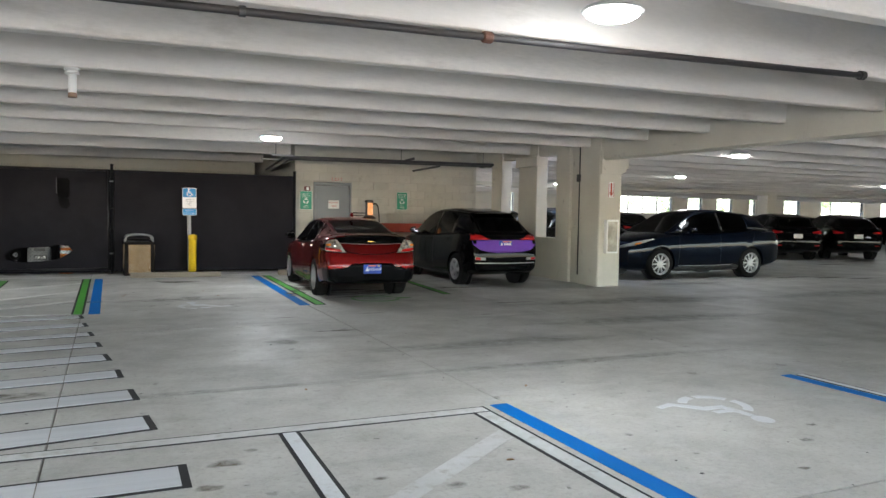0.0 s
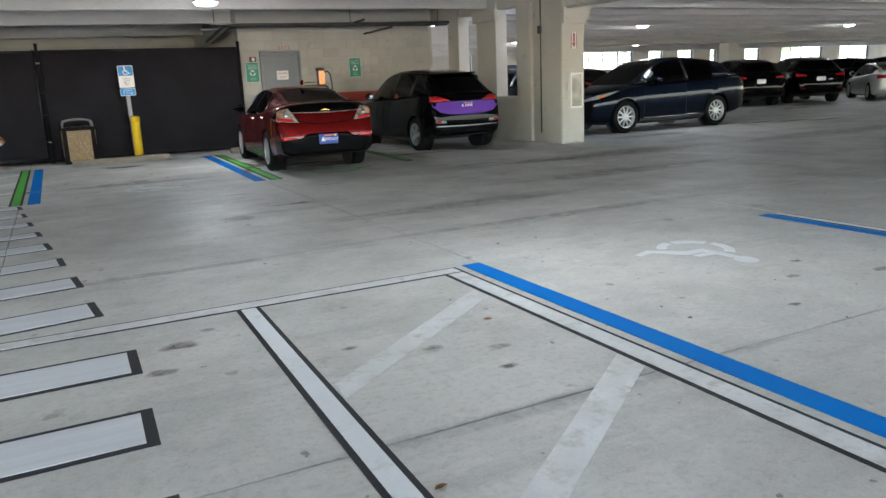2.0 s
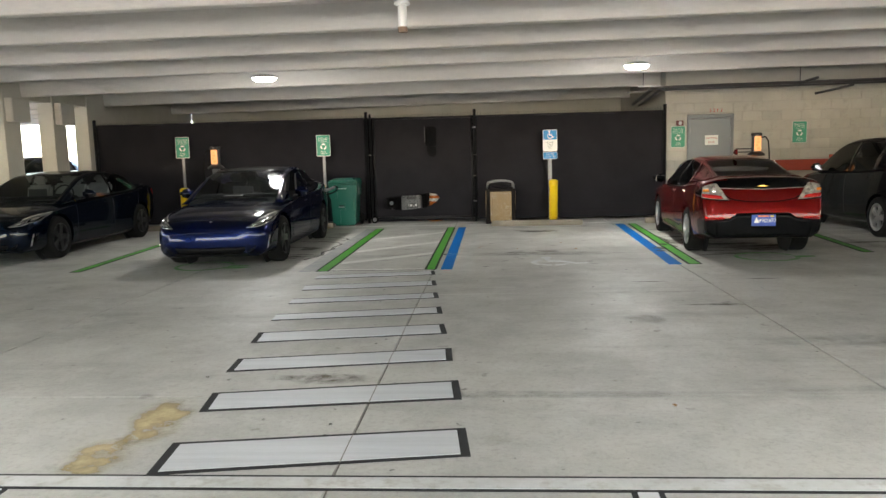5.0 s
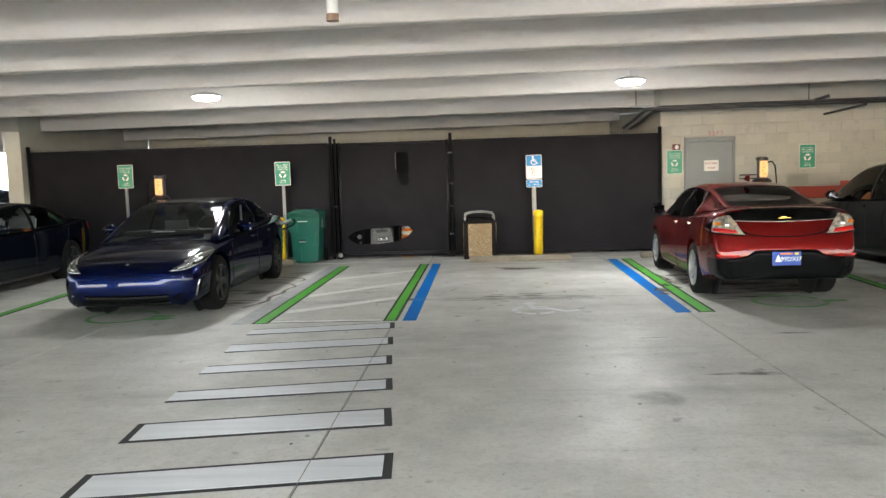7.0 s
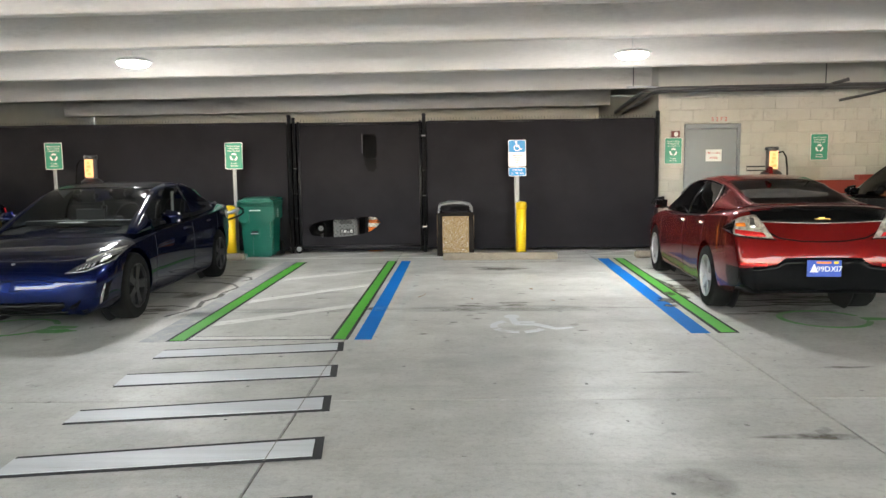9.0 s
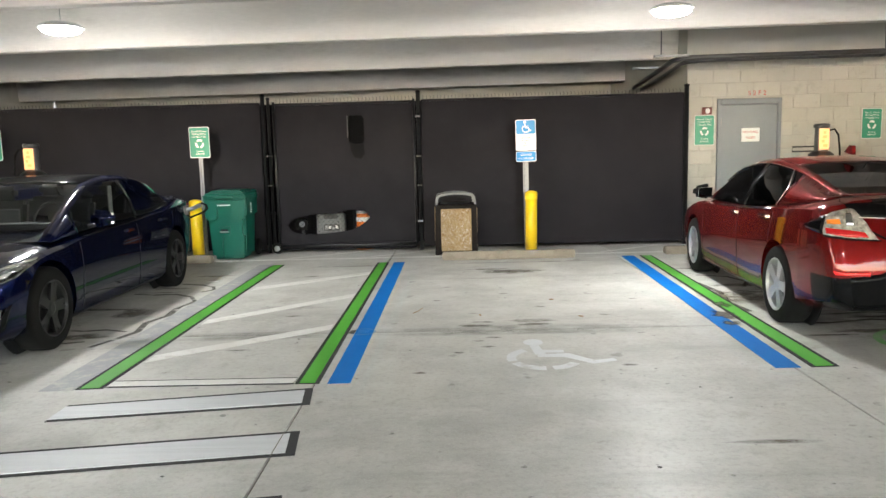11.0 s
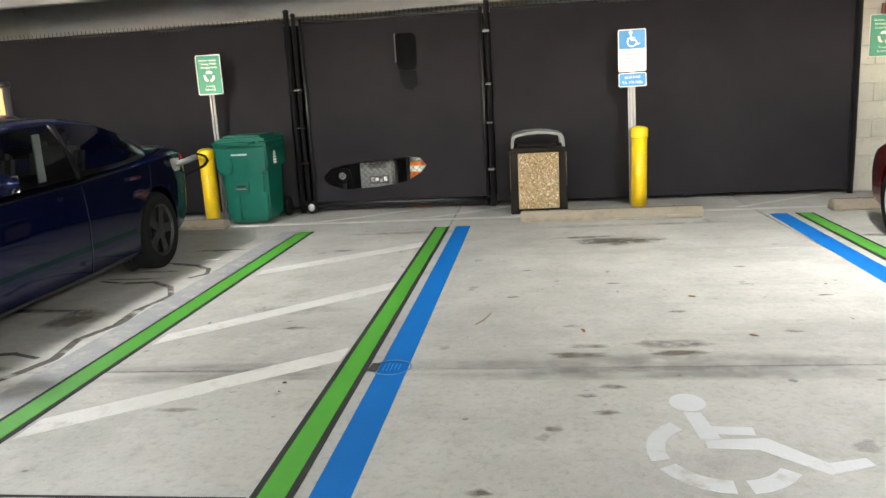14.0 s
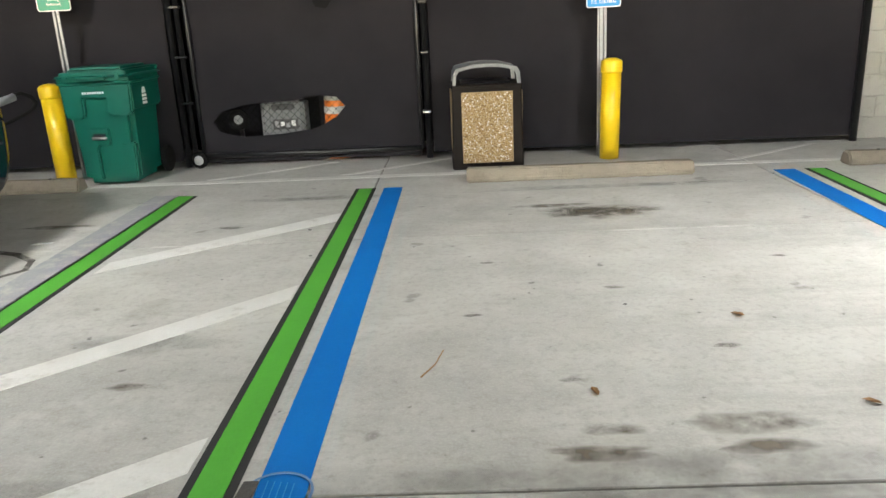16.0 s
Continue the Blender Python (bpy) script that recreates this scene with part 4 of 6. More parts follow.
part("hood_top", prism([(x, z - 0.006) for x, z in arch[1:-1]] + [(x, z - 0.022) for x, z in arch[1:-1]][::-1], -0.234, 0.234, axis="y"), M["grey_plastic"], lb)
part("liner", box(-0.22, 0.22, -0.2, 0.2, 0.735, 0.75, 0.01), M["black"], lb)

# ---------- green wheeled cart ----------
cart = thing("wheeled_bin", pose(-2.92, 21.33, 0, 0, 0, 2), "teal green wheeled rubbish cart with a closed lid", "rubbish cart")


def tapered(x0, x1, y0, y1, z0, z1, k, bevel=0.02, seg=3):
    bm = box(x0, x1, y0, y1, z0, z1, bevel, seg)
    for v in bm.verts:
        s = 1 - k * (z1 - v.co.z) / (z1 - z0)
        v.co.x *= s
        v.co.y *= s
    return bm


part("body", tapered(-0.285, 0.285, -0.33, 0.33, 0.02, 0.86, 0.14, 0.055, 4), M["cart"], cart, smooth=False)
part("rim", box(-0.318, 0.318, -0.368, 0.365, 0.835, 0.885, 0.018, 3), M["cart"], cart)
bm = box(-0.332, 0.332, -0.395, 0.37, 0.88, 0.95, 0.028, 4)
for v in bm.verts:
    if v.co.z > 0.92:
        v.co.x *= 0.94
        v.co.y *= 0.94
part("lid", bm, M["cart"], cart)
bm = box(-0.25, 0.25, -0.31, 0.30, 0.945, 0.985, 0.018, 4)
for v in bm.verts:
    if v.co.z > 0.965:
        v.co.x *= 0.93
        v.co.y *= 0.95
part("lid_dome", bm, M["cart"], cart)
part("lid_handle", box(-0.13, 0.13, -0.425, -0.38, 0.888, 0.912, 0.009, 2), M["cart"], cart)
for x in (-0.22, 0.22):
    part("lid_lug", box(x - 0.02, x + 0.02, -0.402, -0.385, 0.90, 0.935, 0.006, 2), M["cart"], cart)


def swelling(outline, y0, y1, bevel):
    bm = prism(outline, y0, y1, axis="y")
    bmesh.ops.bevel(bm, geom=bm.edges[:], offset=bevel, segments=2, affect="EDGES", clamp_overlap=True)
    return bm


front = [(-0.300, 0.85), (0.300, 0.85), (0.288, 0.62), (0.245, 0.585), (0.11, 0.585), (0.085, 0.61), (0.085, 0.735), (-0.115, 0.735), (-0.115, 0.61), (-0.14, 0.575), (-0.26, 0.575), (-0.288, 0.61)]
part("front_shoulder", swelling(front, -0.358, -0.27, 0.014), M["cart"], cart)
for sgn in (-1, 1):
    flank = part("side_shoulder", box(min(sgn * 0.24, sgn * 0.302), max(sgn * 0.24, sgn * 0.302), -0.34, 0.34, 0.62, 0.85, 0.018, 3), M["cart"], cart)
catch = [(-0.14, 0.49), (0.05, 0.49), (0.05, 0.37), (0.03, 0.345), (-0.05, 0.345), (-0.07, 0.325), (-0.07, 0.06), (-0.15, 0.06), (-0.15, 0.33), (-0.14, 0.35)]
part("catch_swelling", swelling(catch, -0.327, -0.24, 0.010), M["cart"], cart)
# Black plate proud of the swelling, drawn for the shade in the catch recess.
part("catch_recess", box(-0.095, 0.02, -0.331, -0.30, 0.385, 0.455, 0.006, 2), M["black"], cart)
part("catch_bar", tube([(-0.10, -0.338, 0.41), (0.025, -0.338, 0.41)], 0.012), M["galv"], cart, "metal catch bar")
part("corner_swelling", swelling([(0.13, 0.36), (0.25, 0.36), (0.235, 0.05), (0.13, 0.05)], -0.312, -0.22, 0.012), M["cart"], cart)
for i in range(9):
    part("printed_bar", box(-0.11 + 0.021 * i, -0.094 + 0.021 * i, -0.3605, -0.35, 0.775, 0.793), M["white"], cart)
for i in range(3):
    part("printed_bar", box(0.29, 0.309, -0.12, -0.03, 0.66 + 0.03 * i, 0.68 + 0.03 * i), M["white"], cart)
part("logo", prism([(-0.12, 0.75), (-0.03, 0.75), (-0.05, 0.80), (-0.09, 0.80)], 0.28, 0.309, axis="x"), M["white"], cart)
part("axle", tube([(-0.28, 0.34, 0.12), (0.28, 0.34, 0.12)], 0.012), M["galv"], cart)
for s in (-1, 1):
    w = part("wheel", lathe([(0.04, -0.03), (0.11, -0.03), (0.125, -0.015), (0.125, 0.015), (0.11, 0.03), (0.04, 0.03)], 22, axis="x"), M["rubber"], cart)
    w.location = (s * 0.29, 0.33, 0.125)
part("handle", tube([(-0.28, 0.36, 0.93), (-0.28, 0.42, 0.95), (0.28, 0.42, 0.95), (0.28, 0.36, 0.93)], 0.014), M["cart"], cart)


for ob in cart.children:
    if ob.name.split(".")[0] not in ("wheel", "axle"):
        for v in ob.data.vertices:
            v.co.z *= 1.04


# ---------- car chargers ----------
def charger(x, y, side):
    c = thing("car_charger", pose(x, y, 0), "slim pedestal car charger with a lit panel and cable", "charger", "car chargers")
    part("pedestal", box(-0.07, 0.07, -0.06, 0.06, 0, 1.36, 0.015, 2), M["grey_plastic"], c)
    part("shelf", lathe([(0.16, 1.30), (0.17, 1.33), (0.12, 1.37), (0.1, 1.38)], 20), M["black"], c)
    part("head", lathe([(0.09, 1.38), (0.09, 1.70)], 24), M["conduit"], c)
    part("light_panel", prism(rounded(0.13, 0.29, 0.01), 0.07, 0.0945, axis="z"), M["charger_glow"], c, "orange-lit charger panel").matrix_local = pose(0, 0, 1.545, 90)
    for k, (u, v, a) in enumerate(((0, 0.09, 0.018), (0.0, 0.03, 0.03), (-0.02, -0.03, 0.02), (0.01, -0.09, 0.03))):
        part("panel_mark", box(u - a, u + a, -0.098, -0.0945, 1.545 + v - 0.02, 1.545 + v + 0.018), M["panel_white"], c)
    part("top_cap", lathe([(0.10, 1.70), (0.108, 1.71), (0.108, 1.745), (0.09, 1.76)], 24), M["black"], c)
    if side > 0:
        part("holster_arm", tube([(-0.10, 0, 1.38), (-0.40, 0, 1.38), (-0.40, 0, 1.445), (-0.10, 0, 1.445)], 0.011, 8), M["black"], c)
    pts = [(0.09 * side, 0, 1.66), (0.17 * side, -0.02, 1.68), (0.22 * side, -0.03, 1.60), (0.24 * side, -0.04, 1.40), (0.25 * side, -0.06, 1.0), (0.22 * side, -0.08, 0.6), (0.16 * side, -0.08, 0.45), (0.10 * side, -0.06, 0.6)]
    part("cable", tube(pts, 0.013, 8), M["rubber"], c)


M["panel_white"] = glow("lit_panel_print", (1.0, 0.27, 0.06), 0.10)
charger(5.58, 20.95, 1)
charger(-5.52, 20.75, -1)

# ---------- ceiling services ----------
con = thing("conduit", pose(0, 0, 0), "grey steel conduits under the ceiling, bent back over a fence", "conduit")
part("run", tube([(8.9, 20.84, 2.74), (3.72, 20.84, 2.70), (3.58, 20.89, 2.695), (3.52, 21.05, 2.69), (3.60, 22.4, 2.64), (3.72, 24.2, 2.58)], 0.036, 12), M["conduit"], con)
part("run", tube([(8.9, 20.93, 2.70), (3.85, 20.94, 2.67), (3.73, 21.0, 2.665), (3.68, 21.2, 2.66), (3.77, 22.6, 2.60), (3.86, 24.2, 2.55)], 0.028, 10), M["conduit"], con)
for x in (6.35, 8.6):
    part("hanger", tube([(x, 20.84, 2.66), (x, 20.84, 3.42)], 0.008, 6), M["conduit"], con)
    part("clamp", box(x - 0.03, x + 0.03, 20.79, 20.98, 2.655, 2.685, 0.004), M["conduit"], con)
part("tee_branch", tube([(6.45, 20.84, 2.74), (6.65, 20.7, 2.80)], 0.03), M["conduit"], con)
part("strut", tube([(7.0, 21.7, 2.55), (7.6, 21.3, 2.68)], 0.025), M["conduit"], con)
for x, y in ((3.3, 20.86), (3.35, 22.36)):
    part("strut_channel", box(x - 0.1, x + 0.38, y - 0.03, y + 0.03, 2.715, 2.75, 0.004), M["galv"], con)
part("hanger", tube([(3.3, 20.86, 2.72), (3.3, 20.86, 3.42)], 0.008, 6), M["conduit"], con)
sp = thing("sprinkler_pipe", pose(0, 0, 0), "dark sprinkler pipe running along a ceiling stem", "pipe")
part("run", tube([(-8.7, 8.72, 2.645), (0.0, 8.72, 2.755), (3.64, 8.72, 2.82), (6.5, 8.72, 2.885)], 0.028, 12), M["pipe"], sp)
part("coupling", lathe([(0.038, -0.04), (0.044, -0.03), (0.044, 0.03), (0.038, 0.04)], 14, axis="x"), surface("rusty_coupling", (0.12, 0.05, 0.03), rough=0.7), sp).location = (2.41, 8.72, 2.797)
part("coupling", lathe([(0.037, -0.02), (0.038, 0.02)], 14, axis="x"), M["conduit"], sp).location = (0.62, 8.72, 2.766)
part("end_cap", lathe([(0.044, -0.03), (0.044, 0.03)], 14, axis="x"), M["drain"], sp).location = (6.5, 8.72, 2.885)
for x in (-6, -2.5):
    part("hanger", tube([(x, 8.72, 2.757 + 0.018 * x), (x, 8.72, 3.42)], 0.006, 6), M["conduit"], sp)
st = thing("drain_stub", pose(-0.50, 11.97, 0), "white pipe stub hanging from the ceiling with a stained end", "pipe")
part("pipe", lathe([(0.038, 2.585), (0.038, 2.80)], 18), M["white"], st, smooth=False)
part("flange", lathe([(0.055, 2.78), (0.068, 2.785), (0.068, 2.80), (0.058, 2.805), (0.058, 2.815), (0.072, 2.82), (0.072, 2.842)], 18), M["white"], st)
part("stained_end", lathe([(0.042, 2.555), (0.041, 2.585), (0.040, 2.60)], 18), surface("rusty_end", (0.30, 0.20, 0.14), rough=0.7), st)
ext = thing("extinguisher_cabinet", pose(9.36, 16.47, 0), "white fire extinguisher cabinet with a clear front on a column", "cabinet")
part("box", box(-0.15, 0.15, -0.10, 0.0, 0.70, 1.40, 0.008), M["white"], ext)
part("front", box(-0.12, 0.12, -0.108, -0.10, 0.74, 1.36, 0.004), surface("smoky_clear_front", (0.30, 0.28, 0.24), (0.62, 0.58, 0.50), 0.1, big=5, amount=1.0, bump=0), ext)
part("handle", box(0.085, 0.10, -0.125, -0.108, 1.0, 1.1, 0.004), M["galv"], ext)
fs = thing("extinguisher_sign", pose(9.37, 16.475, 0), "small red and white fire extinguisher arrow sign on a column", "sign")
part("panel", box(-0.075, 0.075, -0.006, 0, 1.86, 2.18, 0.002), M["white"], fs)
part("arrow", prism([(-0.02, 2.16), (0.02, 2.16), (0.02, 1.97), (0.05, 1.97), (0, 1.88), (-0.05, 1.97), (-0.02, 1.97)], -0.009, -0.006, axis="y"), M["red"], fs)
for x in (-0.068, 0.056):
    part("red_edge", box(x, x + 0.012, -0.009, -0.006, 1.87, 2.17), M["red"], fs)
jb = thing("junction_box", pose(9.0, 16.9, 0), "small grey conduit box and pipe on a column", "conduit")
part("riser", tube([(9.10 - 9.0, 0.32, 0.2), (9.10 - 9.0, 0.32, 3.2)], 0.02), M["conduit"], jb)
part("box", box(0.05, 0.12, 0.26, 0.38, 2.2, 2.36, 0.006), M["conduit"], jb)
ex = thing("exit_sign", pose(21.2, 14.6, 0), "green lit exit sign hanging from the ceiling", "exit sign")
part("panel", box(-0.17, 0.17, -0.03, 0.03, 2.42, 2.64, 0.01), M["white"], ex)
lettering("lettering", "EXIT", 0.17, pose(0, -0.032, 2.53, 90), glow("exit_green", (0.03, 1, 0.25), 0.25), ex)
part("stem", tube([(0, 0, 2.64), (0, 0, 3.28)], 0.012), M["galv"], ex)
ex.matrix_world = pose(14.75, 13.45, 0.12, 0, 0, -46)

# ---------- floor stains, painted car shade, drain, litter ---
def blob(x, y, rx, ry, seed, n=22):
    pts = []
    for i in range(n):
        a = 2 * math.pi * i / n
        k = 1 + 0.45 * noise.noise((math.cos(a) * 1.6 + seed, math.sin(a) * 1.6, seed * 3.1))
        pts.append((x + rx * k * math.cos(a), y + ry * k * math.sin(a)))
    return pts


def stain_material(name, colour, strength, scale=9.0):
    m, n, l, p = nodes_of(name)
    co = n.new("ShaderNodeNewGeometry").outputs["Position"]
    p.inputs["Base Color"].default_value = (*colour, 1)
    p.inputs["Roughness"].default_value = 0.5
    uv = n.new("ShaderNodeVertexColor")
    uv.layer_name = "edge"
    mul = n.new("ShaderNodeMath")
    mul.operation = "MULTIPLY"
    l.new(uv.outputs["Color"], mul.inputs[0])
    l.new(scaled(n, l, noise_fac(n, l, co, scale, 6, 0.3, 0.62, 0.65), strength), mul.inputs[1])
    l.new(mul.outputs[0], p.inputs["Alpha"])
    return m


M["soak"] = stain_material("soaked_oil_stain", (0.165, 0.135, 0.095), 0.75)
M["wet"] = stain_material("dark_trickle", (0.05, 0.04, 0.03), 1.1, 5)
M["smudge"] = stain_material("tyre_smudge_car_shade", (0.10, 0.092, 0.082), 0.36, 5)


def stain(x, y, rx, ry, seed, mat="soak", z=0.0008, label="dark oil stain soaked into the concrete", name="oil_stain", group="floor stains"):
    """An irregular stain, also laid as shade under cars, that thins out towards its rim."""
    bm = bmesh.new()
    lay = bm.loops.layers.color.new("edge")
    rim = blob(x, y, rx, ry, seed, 26)
    rings = [[bm.verts.new((x + (px - x) * k, y + (py - y) * k, z)) for px, py in rim] for k in (0.45, 0.75, 1.0)]
    mid = bm.verts.new((x, y, z))
    depth = {mid: 1.0}
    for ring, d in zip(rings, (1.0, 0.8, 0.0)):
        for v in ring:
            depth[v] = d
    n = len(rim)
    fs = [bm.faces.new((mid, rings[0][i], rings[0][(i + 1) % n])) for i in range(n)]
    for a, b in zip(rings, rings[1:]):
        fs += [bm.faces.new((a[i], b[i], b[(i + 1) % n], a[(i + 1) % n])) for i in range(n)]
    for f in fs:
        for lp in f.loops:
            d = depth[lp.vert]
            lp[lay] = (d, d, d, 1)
    return tagged(part(name, bm, M[mat]), label, "stain", group, "structure")


STAINS = [(1.12, 19.47, 0.40, 0.19), (0.55, 17.05, 0.05, 0.02), (0.42, 15.7, 0.05, 0.03), (1.75, 16.9, 0.06, 0.025), (1.9, 16.2, 0.04, 0.02), (2.15, 17.6, 0.05, 0.02), (0.2, 17.7, 0.05, 0.02), (1.6, 15.3, 0.06, 0.03), (0.15, 15.2, 0.05, 0.03), (1.85, 18.4, 0.05, 0.02), (-1.3, 15.9, 0.12, 0.03), (-1.1, 17.1, 0.10, 0.03), (-1.4, 19.4, 0.10, 0.04), (-2.7, 19.6, 0.28, 0.06), (-2.9, 18.75, 0.22, 0.05), (-2.75, 17.4, 0.2, 0.25), (-2.85, 16.45, 0.3, 0.12), (2.4, 12.6, 0.3, 0.05), (3.3, 14.0, 0.2, 0.04), (2.0, 13.9, 0.25, 0.03), (3.8, 16.1, 0.5, 0.06), (4.5, 16.9, 0.4, 0.12), (3.4, 19.4, 0.3, 0.08), (1.05, 19.48, 0.44, 0.13), (0.8, 19.68, 0.3, 0.06), (0.63, 16.70, 0.11, 0.045), (0.57, 16.57, 0.18, 0.045), (1.08, 16.58, 0.15, 0.045), (1.09, 16.72, 0.24, 0.07), (0.70, 16.14, 0.07, 0.03), (0.64, 15.86, 0.07, 0.03), (0.58, 16.04, 0.05, 0.025), (0.30, 18.45, 0.05, 0.02), (1.2, 17.3, 0.07, 0.025), (0.9, 18.0, 0.06, 0.02), (-0.92, 10.28, 0.42, 0.12), (-3.2, 17.6, 0.5, 0.05), (-2.95, 18.5, 0.3, 0.03), (3.15, 17.6, 0.35, 0.4), (3.5, 18.2, 0.4, 0.1), (3.9, 17.2, 0.5, 0.12), (4.3, 16.6, 0.6, 0.06), (3.3, 16.0, 0.3, 0.03), (6.2, 17.1, 0.7, 0.1), (6.0, 14.6, 0.5, 0.06), (4.9, 13.4, 0.16, 0.03), (1.55, 7.3, 0.07, 0.05), (1.85, 7.15, 0.08, 0.04), (1.2, 7.55, 0.06, 0.03), (1.75, 6.9, 0.06, 0.03), (4.1, 7.2, 0.07, 0.04), (4.7, 7.0, 0.09, 0.05), (4.45, 7.45, 0.05, 0.03), (3.6, 6.8, 0.05, 0.03), (0.45, 8.1, 0.12, 0.07), (0.3, 7.75, 0.08, 0.05), (0.62, 8.3, 0.05, 0.04)]
for i, (x, y, rx, ry) in enumerate(STAINS):
    stain(x, y, rx, ry, i + 1.3)
# The wide patches under the four parked cars put shade into the floor colour.
SMUDGES_AND_SHADE = [(0.9, 16.44, 1.5, 0.16), (0.9, 16.30, 1.2, 0.10), (-1.2, 16.42, 0.7, 0.08), (8.5, 14.2, 2.6, 0.5), (7.0, 12.2, 2.5, 0.35), (11.5, 16.6, 1.5, 0.3), (-3.9, 17.2, 1.2, 1.8), (-7.3, 17.2, 1.1, 1.8), (3.95, 17.2, 1.0, 1.8), (7.2, 18.4, 1.0, 1.6), (4.0, 11.2, 2.0, 0.25), (1.6, 12.0, 0.22, 0.18), (-1.2, 16.3, 0.6, 0.1), (-1.2, 17.5, 0.35, 0.12), (1.9, 6.46, 1.4, 0.08), (4.1, 10.0, 2.2, 0.12), (0.3, 9.93, 1.6, 0.08), (14, 14, 3, 0.6), (-0.9, 20.2, 0.7, 0.08), (1.4, 20.25, 1.2, 0.08)]
for i, (x, y, rx, ry) in enumerate(SMUDGES_AND_SHADE):
    stain(x, y, rx, ry, i + 40.7, "smudge", 0.0005, "faint grey tyre and water marks and painted car shade on the concrete")


for x, y, rx, ry in ((2.77, 16.75, 0.13, 0.2), (2.72, 16.45, 0.08, 0.1), (2.9, 17.2, 0.08, 0.16)):
    stain(x, y, rx, ry, x + y, "wet", 0.0066, "dark wet patch over the painted stall lines")


for x, y, rx, ry in ((15.7, 17.35, 0.75, 0.16), (16.6, 17.0, 0.6, 0.12), (17.4, 16.6, 0.6, 0.12), (21.9, 20.9, 0.9, 0.15)):
    stain(x, y, rx, ry, x + y, "wet", 0.0009, "dark wet patch on the concrete")


M["yellow_wash"] = stain_material("faded_yellow_paint", (0.53, 0.42, 0.21), 0.85, 3.5)
for x, y, rx, ry in ((-1.90, 8.05, 0.30, 0.36), (-2.05, 7.55, 0.26, 0.30), (-1.70, 9.45, 0.20, 0.42), (-1.80, 8.95, 0.17, 0.30)):
    stain(x, y, rx, ry, x * 3 + y, "yellow_wash", 0.0006, "faded yellow paint patch on concrete", "yellow_patch", "yellow patches")


def trickle(points, w):
    bm = bmesh.new()
    lay = bm.loops.layers.color.new("edge")
    for (ax, ay), (bx, by) in zip(points, points[1:]):
        d = Vector((bx - ax, by - ay, 0)).normalized()
        s = Vector((-d.y, d.x, 0)) * w * random.uniform(0.6, 1.2)
        a, b = Vector((ax, ay, 0.0007)), Vector((bx, by, 0.0007)) + d * w * 0.5
        f = bm.faces.new([bm.verts.new(v) for v in (a - s, b - s, b + s, a + s)])
        for lp in f.loops:
            lp[lay] = (1, 1, 1, 1)
    tagged(part("water_trickle", bm, M["wet"]), "dark dried trickle on the concrete", "stain", "trickles", "structure")


for pts in ([(-3.0, 19.12), (-2.85, 19.05), (-2.6, 18.95), (-2.42, 18.8), (-2.36, 18.62), (-2.45, 18.5)], [(-3.2, 18.45), (-2.95, 18.36), (-2.7, 18.38), (-2.47, 18.2), (-2.34, 17.95), (-2.40, 17.6), (-2.36, 17.25), (-2.45, 16.95), (-2.38, 16.6), (-2.47, 16.3), (-2.55, 16.1)], [(-3.1, 16.72), (-2.9, 16.66), (-2.7, 16.7), (-2.5, 16.62)], [(-3.2, 16.25), (-2.95, 16.2), (-2.7, 16.27)], [(4.6, 16.5), (4.2, 16.42), (3.9, 16.5), (3.5, 16.4), (3.2, 16.45)], [(3.2, 18.9), (3.5, 18.75), (3.6, 18.4), (3.45, 18.1)], [(3.05, 18.4), (3.1, 17.8), (3.0, 17.3), (3.05, 16.9)], [(3.4, 16.75), (3.7, 16.72), (4.0, 16.78), (4.4, 16.7)], [(3.3, 17.9), (3.5, 17.8), (3.8, 17.85)]):
    trickle(pts, 0.03)
rnd = random.Random(11)
for i in range(46):
    x, y = rnd.uniform(-2.5, 6), rnd.uniform(5.5, 20)
    r = rnd.uniform(0.006, 0.013)
    tagged(part("dark_spot", prism(blob(x, y, r, r, i + 3.3, 9), 0.0004, 0.0012), M["gum"]), "flattened dark spot of gum on concrete", "stain", "gum spots", "structure")
for i, (x, y) in enumerate(((2.02, 7.55), (0.95, 5.9), (1.3, 9.7), (1.35, 17.6), (1.0, 5.6), (3.1, 9.2), (0.62, 16.95), (1.51, 16.82), (0.98, 6.1))):
    leaf = thing("fallen_leaf", pose(x, y, 0.004, 0, 0, 47 * i), "small curled dry brown leaf on the floor", "leaf", "fallen leaves")
    bm = bmesh.new()
    vs = [bm.verts.new(v) for v in ((-0.03, 0, 0.004), (-0.01, 0.013, 0.008), (0.02, 0.009, 0.006), (0.032, 0, 0.001), (0.02, -0.009, 0.007), (-0.01, -0.013, 0.009), (0, 0, 0.0))]
    for k in range(6):
        bm.faces.new((vs[k], vs[(k + 1) % 6], vs[6]))
    bmesh.ops.solidify(bm, geom=bm.faces[:], thickness=0.0012)
    part("blade", bm, M["leaf"], leaf)
tagged(part("paper_scrap", prism([(-2.62, 19.15), (-2.5, 19.17), (-2.49, 19.2), (-2.6, 19.19)], 0.001, 0.003), M["white"]), "small white paper scrap on the floor", "litter")
twig = tagged(part("twig", tube([(0.0, 17.1, 0.005), (0.05, 17.2, 0.006), (0.08, 17.33, 0.005)], 0.003, 6), M["leaf"]), "thin dry twig lying on the floor", "twig")
drain = tagged(part("floor_drain", lathe([(0.105, 0.0065), (0.105, 0.0085), (0.097, 0.0085), (0.097, 0.0065)], 32, centre=(-0.38, 16.40), caps=False), surface("scuffed_blue_grey", (0.10, 0.2, 0.36), (0.06, 0.16, 0.12), 0.5)), "round floor drain cover painted over blue and green", "drain cover", kind="structure")
